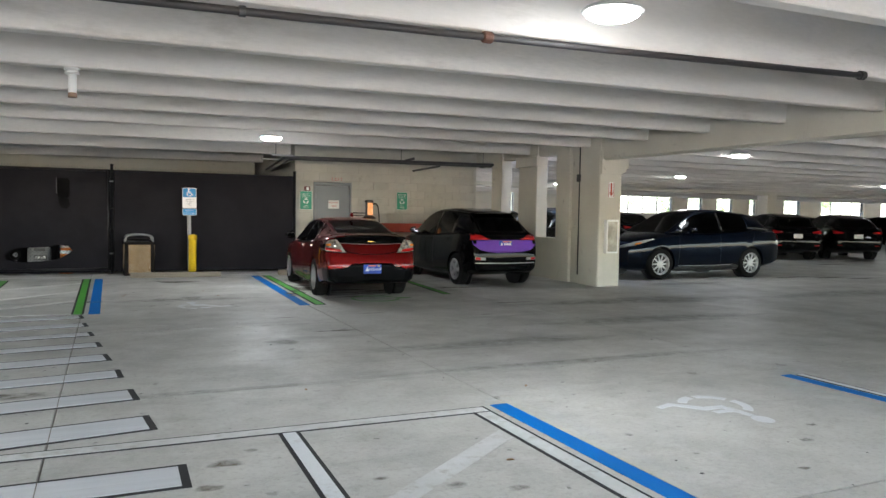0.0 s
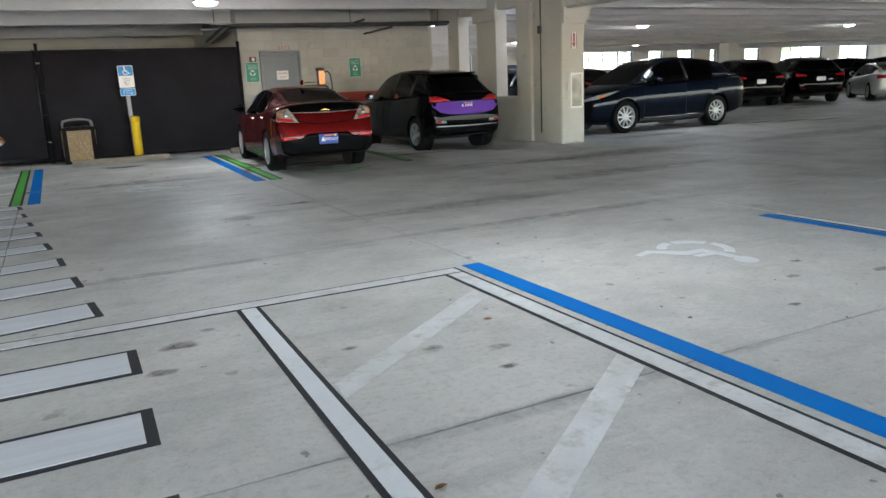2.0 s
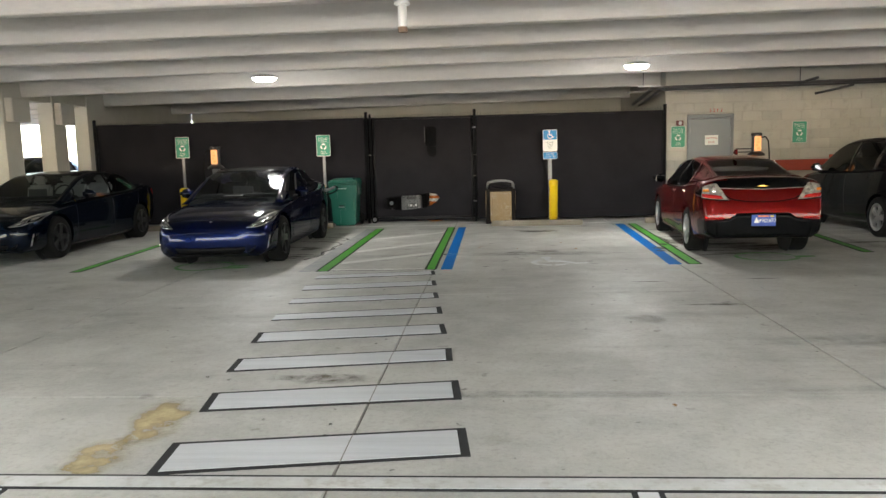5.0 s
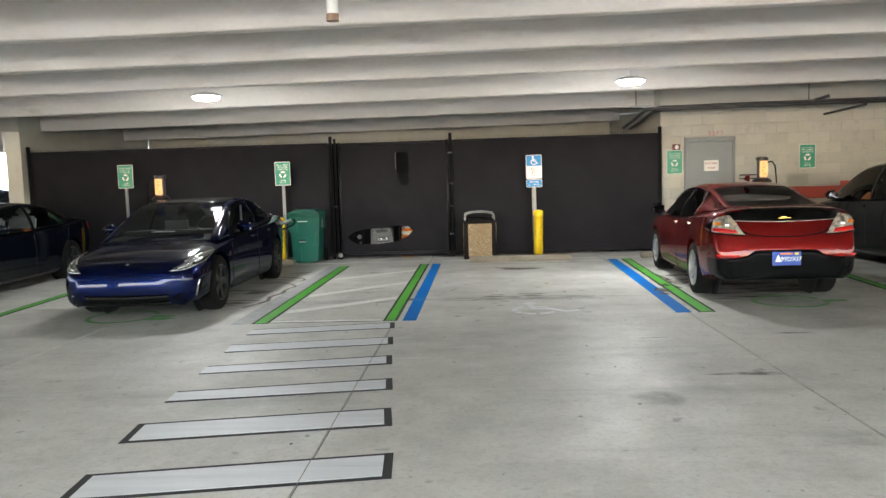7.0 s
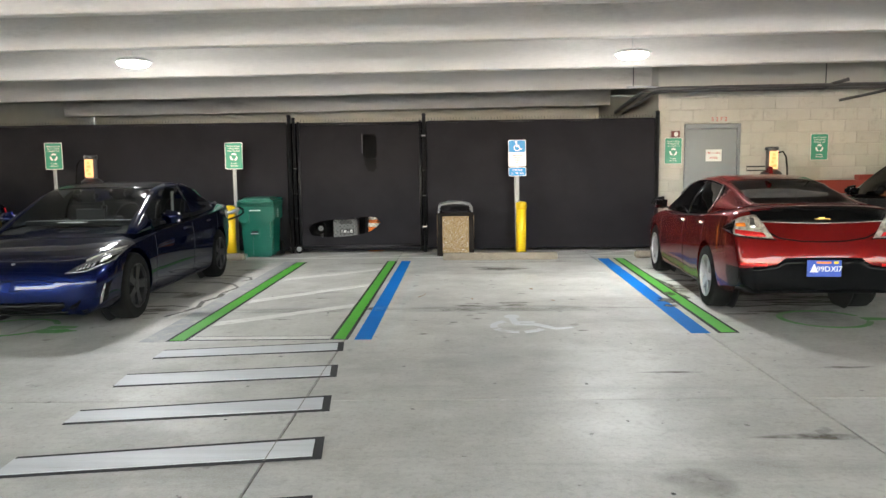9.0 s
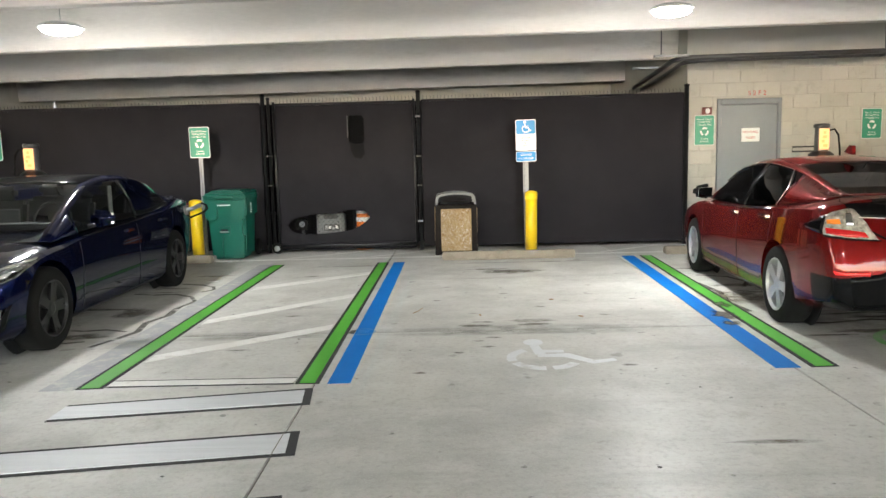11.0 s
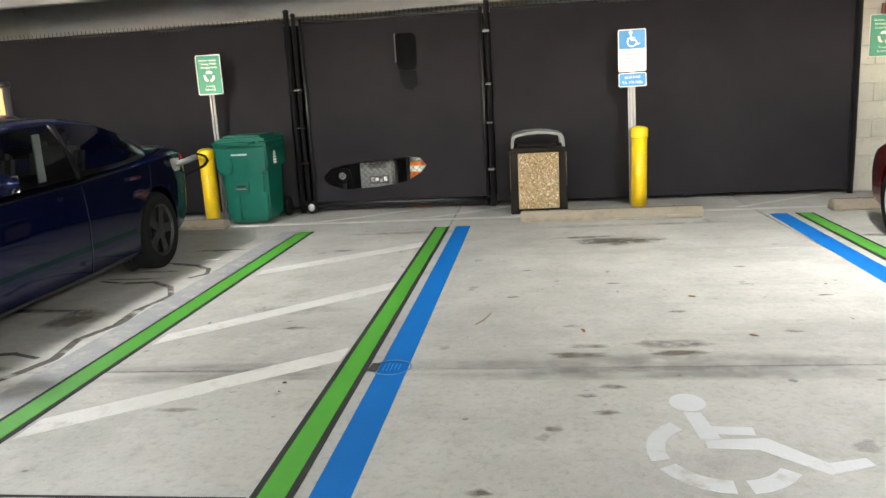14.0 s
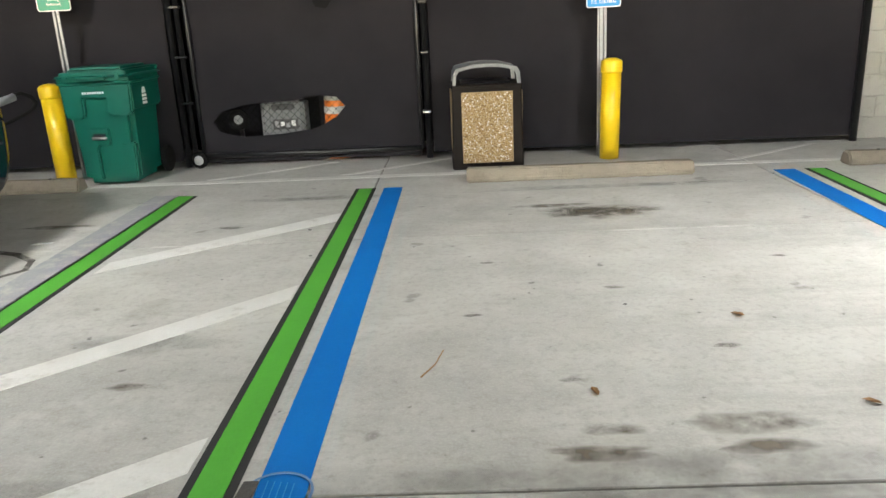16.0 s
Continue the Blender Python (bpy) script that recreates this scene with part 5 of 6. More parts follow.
part("dark_segment", prism([(-0.50, 16.35), (-0.45, 16.34), (-0.445, 16.46), (-0.49, 16.46)], 0.0068, 0.0088), M["drain"], drain)
for k in range(5):
    part("slot", box(-0.42 + 0.02 * k, -0.417 + 0.02 * k, 16.34 + 0.004 * k, 16.46 - 0.004 * k, 0.0076, 0.009), M["sign_blue"], drain)


def ring_mark(x, y, r, r2, tail):
    bm = bmesh.new()
    pts = [radians(a) for a in range(20, 341, 10)]
    for a, b in zip(pts, pts[1:]):
        prism([(x + r * math.cos(a), y + r * math.sin(a)), (x + r * math.cos(b), y + r * math.sin(b)), (x + r2 * math.cos(b), y + r2 * math.sin(b)), (x + r2 * math.cos(a), y + r2 * math.sin(a))], 0.0005, 0.002, bm)
    if tail:
        prism([(x + r2, y - 0.1), (x + r2 + 0.28, y - 0.06), (x + r2 + 0.28, y + 0.03), (x + r2, y + 0.05)], 0.0005, 0.002, bm)
    tagged(part("ev_stencil", bm, M["green_worn"]), "worn green electric car stencil on the floor", "floor marking", "green stencils", "structure")


ring_mark(3.97, 15.73, 0.42, 0.36, True)
ring_mark(-3.85, 15.62, 0.42, 0.36, True)
tagged(part("ev_stencil_fill", prism(blob(-3.35, 15.42, 0.22, 0.09, 2.2), 0.0025, 0.004), M["green_worn"]), "worn green electric car stencil on the floor", "floor marking", "green stencils", "structure")

# ---------- cars ----------
from mathutils.bvhtree import BVHTree


def car_paint(name, colour, flake=0.35, gloss=0.6):
    m, n, l, p = nodes_of(name)
    co = n.new("ShaderNodeNewGeometry").outputs["Position"]
    col = mixed(n, l, colour, tuple(c * 0.75 for c in colour), noise_fac(n, l, co, 300, 2))
    col = mixed(n, l, col, (0.22, 0.20, 0.17), scaled(n, l, noise_fac(n, l, co, 2.5, 6, 0.5, 0.9), 0.012))
    l.new(col, p.inputs["Base Color"])
    p.inputs["Metallic"].default_value, p.inputs["Roughness"].default_value = flake, 0.27
    p.inputs["Specular IOR Level"].default_value = 0.1
    p.inputs["Specular Tint"].default_value = (*(min(1, c * 3 + 0.02) for c in colour), 1)
    p.inputs["Coat Weight"].default_value, p.inputs["Coat Roughness"].default_value, p.inputs["Coat IOR"].default_value = gloss, 0.025, 1.38
    return m


M |= dict(
    red_car=car_paint("deep_red_metallic_paint", (0.13, 0.0065, 0.0065), 0.4, 0.75),
    blue_car=car_paint("deep_blue_metallic_paint", (0.0022, 0.007, 0.050), 0.8, 0.7),
    navy_car=car_paint("navy_metallic_paint", (0.0015, 0.004, 0.011), 0.5, 0.6),
    black_car=car_paint("black_car_paint", (0.003, 0.003, 0.0035), 0.0, 0.35),
    white_car=car_paint("white_car_paint", (0.68, 0.68, 0.68), 0.0),
    purple=car_paint("purple_wrap", (0.19, 0.075, 0.50), 0.0),
    gloss_black=car_paint("gloss_black_trim", (0.004, 0.004, 0.0045), 0.0, 0.28),
    trim=surface("matt_black_trim", (0.016, 0.016, 0.017), rough=0.55, fine=120),
    glass=car_glass("windscreen_glass", (0.62, 0.68, 0.66)),
    tint=car_glass("tinted_glass", (0.05, 0.055, 0.055)),
    half_tint=car_glass("lightly_tinted_glass", (0.30, 0.33, 0.33)),
    chrome=surface("chrome", (0.75, 0.75, 0.76), rough=0.12, metal=1.0, bump=0),
    alloy=surface("silver_alloy", (0.50, 0.50, 0.51), rough=0.3, metal=0.7, big=6, bump=0.02),
    dark_alloy=surface("dark_grey_alloy", (0.03, 0.03, 0.032), rough=0.42, metal=0.5, bump=0.02),
    red_lens=surface("red_lamp_lens", (0.50, 0.012, 0.014), (0.35, 0.01, 0.01), 0.12, bump=0, coat=0.8),
    clear_lens=surface("clear_lamp_lens", (0.34, 0.33, 0.31), (0.10, 0.095, 0.09), 0.12, big=18, bump=0, coat=1.0),
    tail_clear=surface("faceted_tail_lens", (0.42, 0.39, 0.35), (0.07, 0.06, 0.055), 0.12, big=22, fine=60, amount=1.0, bump=0, coat=1.0),
    smoked_lens=surface("smoked_lamp_lens", (0.05, 0.05, 0.052), (0.20, 0.20, 0.20), 0.15, big=25, amount=0.8, bump=0, coat=0.5),
    amber=surface("amber_lens", (0.75, 0.22, 0.03), rough=0.15, bump=0),
    cabin=surface("dark_cabin_trim", (0.05, 0.052, 0.054), rough=0.8, fine=60),
    cream=surface("pale_seat_cloth", (0.62, 0.62, 0.60), rough=0.8, fine=90),
    gold=surface("gold_badge", (0.55, 0.36, 0.11), rough=0.25, metal=0.9, bump=0),
    plate_blue=surface("blue_number_plate", (0.014, 0.055, 0.38), (0.03, 0.10, 0.50), 0.35, big=20, bump=0),
)


def spline(rows, n):
    """Evenly sampled rows along the first column, smooth through the given ones."""
    rows = np.array(rows, float)
    t = np.linspace(rows[0, 0], rows[-1, 0], n)
    t = np.unique(np.round(np.concatenate([t, rows[:, 0]]), 4))
    out = [t]
    for c in range(1, rows.shape[1]):
        y, x = rows[:, c], rows[:, 0]
        d = np.gradient(y, x)
        for i in range(1, len(x) - 1):
            a, b = (y[i] - y[i - 1]) / (x[i] - x[i - 1]), (y[i + 1] - y[i]) / (x[i + 1] - x[i])
            d[i] = 0 if a * b <= 0 else 2 * a * b / (a + b)
        k = np.clip(np.searchsorted(x, t) - 1, 0, len(x) - 2)
        h = x[k + 1] - x[k]
        u = (t - x[k]) / h
        out.append((2 * u**3 - 3 * u**2 + 1) * y[k] + (u**3 - 2 * u**2 + u) * h * d[k] + (-2 * u**3 + 3 * u**2) * y[k + 1] + (u**3 - u**2) * h * d[k + 1])
    return np.array(out).T


def wheel_mesh(root, x, y, r, side, spokes, material, width=0.21):
    w = part("wheel", lathe([(r * 0.66, -width / 2), (r * 0.93, -width / 2), (r * 0.985, -width / 2 + 0.02), (r, -width / 4), (r, width / 4), (r * 0.985, width / 2 - 0.02), (r * 0.93, width / 2), (r * 0.66, width / 2 - 0.005)], 40, axis="x", caps=False), M["rubber"], root, "black rubber tyre")
    for f in w.data.polygons:
        f.use_smooth = len(f.vertices) == 4
    w.location = (x - side * width / 2, y, r)
    s = side
    # Brake disc widened and blackened: its colour holds the shade between the spokes.
    part("brake_disc", lathe([(r * 0.60, -0.01), (r * 0.60, 0.01)], 28, axis="x"), M["trim"], w).location = (s * width * 0.12, 0, 0)
    bm = bmesh.new()
    lathe([(r * 0.68, s * width * 0.50), (r * 0.655, s * width * 0.51), (r * 0.61, s * width * 0.42), (r * 0.60, s * width * 0.1), (r * 0.66, s * width * 0.1)], 36, bm, axis="x")
    fs = [f for f in bm.faces if len(f.verts) > 4]
    bmesh.ops.delete(bm, geom=fs, context="FACES_ONLY")
    for k in range(spokes):
        a = 2 * math.pi * k / spokes
        for da, wd in ((-0.13, 0.034), (0.13, 0.034)) if spokes < 6 else ((0.0, 0.021),):
            c, sn = math.cos(a + da), math.sin(a + da)
            n1, n2 = -sn, c
            r0, r1 = r * 0.12, r * 0.64
            q = [(r0, -wd * 0.8), (r1, -wd * 0.55), (r1, wd * 0.55), (r0, wd * 0.8)]
            outline = [(rr * c + t * n1, rr * sn + t * n2) for rr, t in q]
            prism(outline, s * width * 0.30, s * width * 0.43, bm, axis="x")
    lathe([(r * 0.2, s * width * 0.2), (r * 0.2, s * width * 0.42), (r * 0.1, s * width * 0.45)], 20, bm, axis="x")
    part("rim", bm, M[material], w, "spoked alloy rim")
    return w


def build_car(name, m, label, paint, rows, house, wheels, style):
    """rows: y, half width, sill z, shoulder z, top z. house: y, belt half width, belt z, roof half width, roof z, then what the side and the top
    are made of up to the next row. The nose is at y = 0 and looks along -y."""
    root = thing(name, m, label, "car", style.get("group", ""))
    low = style.get("low", 1.0)
    slim = style.get("slim", 1.0)
    rows = [(r[0], r[1] * slim, *(v * low if v > 0.45 else v for v in r[2:])) for r in rows]
    house = [(r[0], r[1] * slim, r[2] * low, r[3] * slim, r[4] * low, r[5], r[6]) for r in house]
    st = spline(rows, 40)
    sec = []
    for y, w, zl, zs, zt in st:
        h = zs - zl
        half = [(0, zl), (w * 0.84, zl), (w * 0.955, zl + 0.06), (w * 0.985, zl + h * 0.25), (w * 0.992, zl + h * 0.42), (w, zl + h * 0.62), (w * 0.992, zl + h * 0.82), (w * 0.965, zs), (w * 0.90, zs + (zt - zs) * 0.45), (w * 0.72, zs + (zt - zs) * 0.8), (w * 0.4, zt - (zt - zs) * 0.04), (0, zt)]
        sec.append([Vector((x, y, z)) for x, z in half] + [Vector((-x, y, z)) for x, z in half[-2:0:-1]])
    bm = bmesh.new()
    rings = [[bm.verts.new(p) for p in s] for s in sec]
    n = len(rings[0])
    for a, b in zip(rings, rings[1:]):
        for i in range(n):
            bm.faces.new((a[i], a[(i + 1) % n], b[(i + 1) % n], b[i]))
    bm.faces.new(rings[0]), bm.faces.new(rings[-1])
    bmesh.ops.recalc_face_normals(bm, faces=bm.faces[:])
    body = part("body", bm, M[paint], root)
    W = max(r[1] for r in rows)
    wr = wheels["r"]
    cut = bmesh.new()
    for wy in (wheels["front"], wheels["rear"]):
        for s in (-1, 1):
            own = lathe([(wr * 1.12, s * (W - 0.27)), (wr * 1.12, s * (W + 0.2))], 36, axis="x")
            bmesh.ops.recalc_face_normals(own, faces=own.faces[:])
            bmesh.ops.translate(own, verts=own.verts[:], vec=(0, wy, wr * 1.02))
            join(cut, own)
    cutter = part("cutter", cut, M["trim"])
    mod = body.modifiers.new("arches", "BOOLEAN")
    mod.object, mod.solver, mod.operation = cutter, "EXACT", "DIFFERENCE"
    root_m = root.matrix_world.copy()
    root.matrix_world = Matrix()
    bpy.context.view_layer.update()
    me = bpy.data.meshes.new_from_object(body.evaluated_get(bpy.context.evaluated_depsgraph_get()))
    body.modifiers.clear()
    body.data = me
    bpy.data.objects.remove(cutter)
    for f in me.polygons:
        f.use_smooth = True
    me.set_sharp_from_angle(angle=radians(38))
    tree = BVHTree.FromPolygons([v.co.copy() for v in me.vertices], [tuple(f.vertices) for f in me.polygons])
    for wy in (wheels["front"], wheels["rear"]):
        for s in (-1, 1):
            wheel_mesh(root, s * (W - 0.012), wy, wr, s, wheels["spokes"], wheels["rim"])
            bmw = lathe([(wr * 1.11, s * (W - 0.265)), (wr * 1.11, s * (W - 0.255))], 30, axis="x")
            part("wheel_well", bmw, M["trim"], root).location = (0, wy, wr * 1.02)

    def patch(pname, under, over, axis, material, rows_=6, lift=0.005, owner=root, label=""):
        """A skin between two lines, laid on the body. axis f: lines in x, z seen from the nose; r: from the tail; s: lines in y, z on both flanks; t: lines in x, y from above."""
        made = []
        for sgn in (1, -1) if axis == "s" else (1,):
            lo, hi = spline([(i, *p) for i, p in enumerate(under)], 8)[:, 1:], spline([(i, *p) for i, p in enumerate(over)], 8)[:, 1:]
            k = min(len(lo), len(hi))
            bm = bmesh.new()
            grid = []
            for i in range(k):
                line = []
                for j in range(rows_ + 1):
                    a, b = lo[i] + (hi[i] - lo[i]) * j / rows_
                    if axis in "frt":
                        a = a * slim
                    if axis != "t":
                        b = b * (1 + (low - 1) * min(1, max(0, (b - 0.40) / 0.2)))
                    if axis == "f":
                        o, d = Vector((a, -2, b)), Vector((0, 1, 0))
                    elif axis == "r":
                        o, d = Vector((a, 9, b)), Vector((0, -1, 0))
                    elif axis == "t":
                        o, d = Vector((a, b, 4)), Vector((0, 0, -1))
                    else:
                        o, d = Vector((sgn * 4, a, b)), Vector((-sgn, 0, 0))
                    hit = tree.ray_cast(o, d)
                    p = hit[0] - d * lift if hit[0] else None
                    line.append(p)
                grid.append(line)
            vs = [[bm.verts.new(p) if p else None for p in line] for line in grid]
            fs = []
            for i in range(k - 1):
                for j in range(rows_):
                    q = (vs[i][j], vs[i + 1][j], vs[i + 1][j + 1], vs[i][j + 1])
                    if all(q):
                        fs.append(bm.faces.new(q))
            bmesh.ops.recalc_face_normals(bm, faces=fs)
            bmesh.ops.solidify(bm, geom=fs, thickness=-lift * 0.9)
            bmesh.ops.recalc_face_normals(bm, faces=bm.faces[:])
            made.append(part(pname, bm, M[material], owner, label, smooth=True))
        return made

    # upper body
    hs = spline([r[:5] for r in house], 26)
    marks = [(r[0], r[5], r[6]) for r in house]
    grid = []
    for y, wb, zb, wt, zt in hs:
        half = [(wb, zb), (wb * 0.62 + wt * 0.38 + 0.012, zb + (zt - zb) * 0.42), (wt + 0.012, zb + (zt - zb) * 0.86), (wt * 0.90, zb + (zt - zb) * 0.955), (wt * 0.5, zb + (zt - zb) * 0.992), (0, zt)]
        grid.append([Vector((x, y, z)) for x, z in half] + [Vector((-x, y, z)) for x, z in half[-2::-1]])
    groups = {}
    pillar_y = [r[0] for r in house if r[5] == "pillar"][0]
    for i in range(len(grid) - 1):
        ym = (hs[i][0] + hs[i + 1][0]) / 2
        side, top = [(s, t) for y0, s, t in marks if y0 <= ym][-1]
        for j in range(10):
            kind = side if j in (0, 1, 8, 9) else ("rail_left" if j == 2 else "rail_right") if j in (2, 7) else ("panel" if top == "paint" else top)
            if kind == side:
                kind = kind + ("_left" if j < 5 else "_right") + ("_front" if ym < pillar_y else "")
            groups.setdefault(kind, []).append((i, j))
    looks = {"side": "tint" if style.get("dark") else style.get("side_glass", "tint"), "ws": style.get("front_glass", "glass"), "rg": "tint", "roof": style.get("roof", paint), "rail": paint, "pillar": "gloss_black", "paint": paint, "panel": paint, "blackroof": "gloss_black"}
    names = {"side": "side_window", "ws": "windscreen", "rg": "rear_window", "roof": "roof", "rail": "roof_rail", "pillar": "door_pillar", "paint": "pillar", "panel": "boot_panel", "blackroof": "roof"}
    for kind, cells in groups.items():
        base = kind.split("_")[0]
        bm = bmesh.new()
        cache = {}
        for i, j in cells:
            q = []
            for a, b in ((i, j), (i + 1, j), (i + 1, j + 1), (i, j + 1)):
                if (a, b) not in cache:
                    cache[a, b] = bm.verts.new(grid[a][b])
                q.append(cache[a, b])
            bm.faces.new(q)
        bmesh.ops.recalc_face_normals(bm, faces=bm.faces[:])
        up = sum(f.normal.dot(f.calc_center_median() - Vector((0, hs[len(hs) // 2][0], 0.8))) for f in bm.faces)
        if up < 0:
            bmesh.ops.reverse_faces(bm, faces=bm.faces[:])
        if base not in ("side", "ws", "rg"):
            bmesh.ops.solidify(bm, geom=bm.faces[:], thickness=0.004)
        ob = part(names[base], bm, M[looks[base]], root, smooth=True)
        if base in ("ws", "side", "rg"):
            ob.visible_shadow = False
    if style.get("chrome"):
        for s in (-1, 1):
            line = [(s * (wt + 0.022), y, zb + (zt - zb) * 0.87) for y, wb, zb, wt, zt in hs if 1.55 < y < 3.36]
            last = [r for r in hs if r[0] >= 3.40][0]
            line += [(s * (last[1] * 0.5 + last[3] * 0.5 + 0.03), last[0] + 0.02, last[2] + (last[4] - last[2]) * 0.5), (s * (last[1] + 0.008), last[0] + 0.03, last[2] + 0.01)]
            part("window_trim", tube(line, 0.007, 6), M["chrome"], root, "chrome window trim")
    # cabin
    bm = bmesh.new()
    prev = None
    for y, wb, zb, wt, zt in hs:
        pair = [bm.verts.new((s * (wb - 0.02), y, zb + 0.012)) for s in (-1, 1)]
        if prev:
            bm.faces.new((prev[0], prev[1], pair[1], pair[0]))
        prev = pair
    bmesh.ops.solidify(bm, geom=bm.faces[:], thickness=0.008)
    part("cabin_tray", bm, M["cabin"], root)
    if "seats" in style:
        zb = house[len(house) // 2][2]
        for sx in (-0.36 * slim, 0.36 * slim):
            for sy in style["seats"]:
                bmx = box(sx - 0.22, sx + 0.22, sy - 0.05, sy + 0.07, zb - 0.02, zb + 0.22, 0.04, 2)
                for v in bmx.verts:
                    v.co.y += (v.co.z - zb) * 0.25
                seat = part("seat", bmx, M[style["seat_look"]], root)
                part("headrest", box(sx - 0.12, sx + 0.12, sy + 0.03, sy + 0.12, zb + 0.225, zb + 0.36, 0.04, 2), M[style["seat_look"]], seat)
        wy = style["seats"][0] - 0.42
        ring = bmesh.new()
        pts = [(0.36 + 0.17 * math.cos(a), wy + 0.05 * math.sin(a), zb + 0.06 + 0.16 * math.sin(a)) for a in (2 * math.pi * k / 20 for k in range(21))]
        part("steering_wheel", tube(pts, 0.013, 8, ring), M["cabin"], root)
        part("dashboard", box(-0.68, 0.68, wy - 0.32, wy - 0.1, zb, zb + 0.05, 0.02, 2), M["cabin"], root)
        part("screen", box(-0.2, 0.12, wy - 0.1, wy - 0.08, zb + 0.02, zb + 0.17, 0.006), M["grey_plastic"], root)
    # mirrors
    my, mz = style["mirror"]
    for s in (-1, 1):
        bmx = box(-0.10, 0.10, -0.05, 0.07, -0.07, 0.07, 0.04, 3)
        for v in bmx.verts:
            v.co.z *= 1 - 0.25 * s * v.co.x / 0.1
        mir = part("door_mirror", bmx, M[style.get("mirror_look", paint)], root, smooth=True)
        mir.location = (s * (W + 0.085), my, mz)
        mir.rotation_euler = (radians(-6), 0, radians(s * 20))
        part("mirror_arm", tube([(s * -0.13, 0.02, -0.06), (0, 0.02, -0.05)], 0.015), M["trim"], mir)
        part("mirror_glass", box(-0.085, 0.085, 0.071, 0.075, -0.05, 0.05, 0.002), M["chrome"], mir)
    # panel gaps, handles
    for one, two in style.get("gaps", ()):
        patch("panel_gap", one, two, "s", "trim", 2, 0.002)
    for hy, hz in style.get("handles", ()):
        for s in (-1, 1):
            hit = tree.ray_cast(Vector((s * 4, hy, hz)), Vector((-s, 0, 0)))
            if hit[0]:
                h = part("door_handle", box(-0.012, 0.012, -0.10, 0.10, -0.014, 0.014, 0.008, 2), M[style.get("handle_look", paint)], root)
                h.location = hit[0] + Vector((s * 0.012, 0, 0))
    root.matrix_world = root_m
    return root, patch, tree


def seam(y0, y1, z0, z1, lean=0.0):
    return [(y0 + lean * k, z0 + (z1 - z0) * k) for k in (0, 0.33, 0.66, 1)], [(y0 + 0.008 + lean * k, z0 + (z1 - z0) * k) for k in (0, 0.33, 0.66, 1)]


def number_plate(root, x, y, z, face, text="", tilt=0):
    """A blue plate; face +1 looks along +y."""
    p = part("number_plate", box(-0.152, 0.152, -0.004, 0.004, -0.076, 0.076, 0.003), M["plate_blue"], root, "blue number plate")
    p.matrix_local = pose(x, y, z, 0, 0, 180 if face > 0 else 0) @ pose(0, 0, 0, tilt)
    part("top_band", box(-0.07, 0.06, -0.006, -0.004, 0.045, 0.064), M["orange"], p)
    part("sticker", box(0.085, 0.125, -0.006, -0.004, 0.042, 0.066), M["yellow"], p)
    part("emblem", prism([(-0.125, -0.035), (-0.055, -0.035), (-0.088, 0.04), (-0.094, 0.04)], -0.006, -0.004, axis="y"), M["white"], p)
    if text:
        lettering("lettering", text, 0.07, pose(0.045, -0.0055, -0.008, 90), M["white"], p)
    else:
        for k in range(5):
            part("printed_bar", box(-0.04 + 0.034 * k, -0.016 + 0.034 * k, -0.006, -0.004, -0.03, 0.03), M["white"], p)
    return p


def tail_badge(root, x, y, z, s, face):
    a = [(-1, -0.3), (-0.32, -0.3), (-0.4, -0.62), (0.45, -0.62), (0.42, -0.3), (1, -0.3), (0.86, 0.3), (0.32, 0.3), (0.4, 0.62), (-0.45, 0.62), (-0.42, 0.3), (-1.1, 0.3)]
    b = part("badge", prism([(x + face * px * s, z + pz * s * 0.6) for px, pz in a], y, y + 0.012 * face, axis="y"), M["gold"], root, "plain gold badge")
    return b


SEDAN_ROWS = [(0.0, 0.64, 0.25, 0.53, 0.575), (0.03, 0.72, 0.20, 0.565, 0.625), (0.10, 0.815, 0.175, 0.605, 0.685), (0.25, 0.875, 0.185, 0.66, 0.755), (0.5, 0.905, 0.17, 0.725, 0.815), (0.85, 0.92, 0.155, 0.785, 0.87), (1.2, 0.925, 0.15, 0.82, 0.905), (1.5, 0.92, 0.15, 0.855, 0.915), (2.2, 0.915, 0.15, 0.885, 0.93), (3.1, 0.92, 0.15, 0.93, 0.965), (3.7, 0.925, 0.16, 0.965, 1.01), (4.1, 0.90, 0.20, 0.985, 1.06), (4.4, 0.84, 0.27, 0.99, 1.085), (4.58, 0.77, 0.34, 0.96, 1.07), (4.66, 0.70, 0.40, 0.90, 1.0), (4.69, 0.60, 0.45, 0.80, 0.88)]
SEDAN_HOUSE = [(1.00, 0.835, 0.87, 0.80, 0.88, "paint", "ws"), (1.45, 0.86, 0.895, 0.75, 1.115, "side", "ws"), (1.98, 0.872, 0.92, 0.70, 1.345, "side", "blackroof"), (2.42, 0.875, 0.93, 0.68, 1.405, "side", "blackroof"), (2.62, 0.875, 0.935, 0.675, 1.41, "pillar", "blackroof"), (2.70, 0.875, 0.937, 0.672, 1.41, "side", "blackroof"), (3.25, 0.86, 0.955, 0.645, 1.365, "side", "rg"), (3.62, 0.835, 0.98, 0.62, 1.28, "side", "rg"), (3.82, 0.80, 1.0, 0.555, 1.215, "paint", "rg"), (4.22, 0.72, 1.055, 0.55, 1.095, "paint", "paint"), (4.30, 0.70, 1.06, 0.55, 1.075, "paint", "paint")]
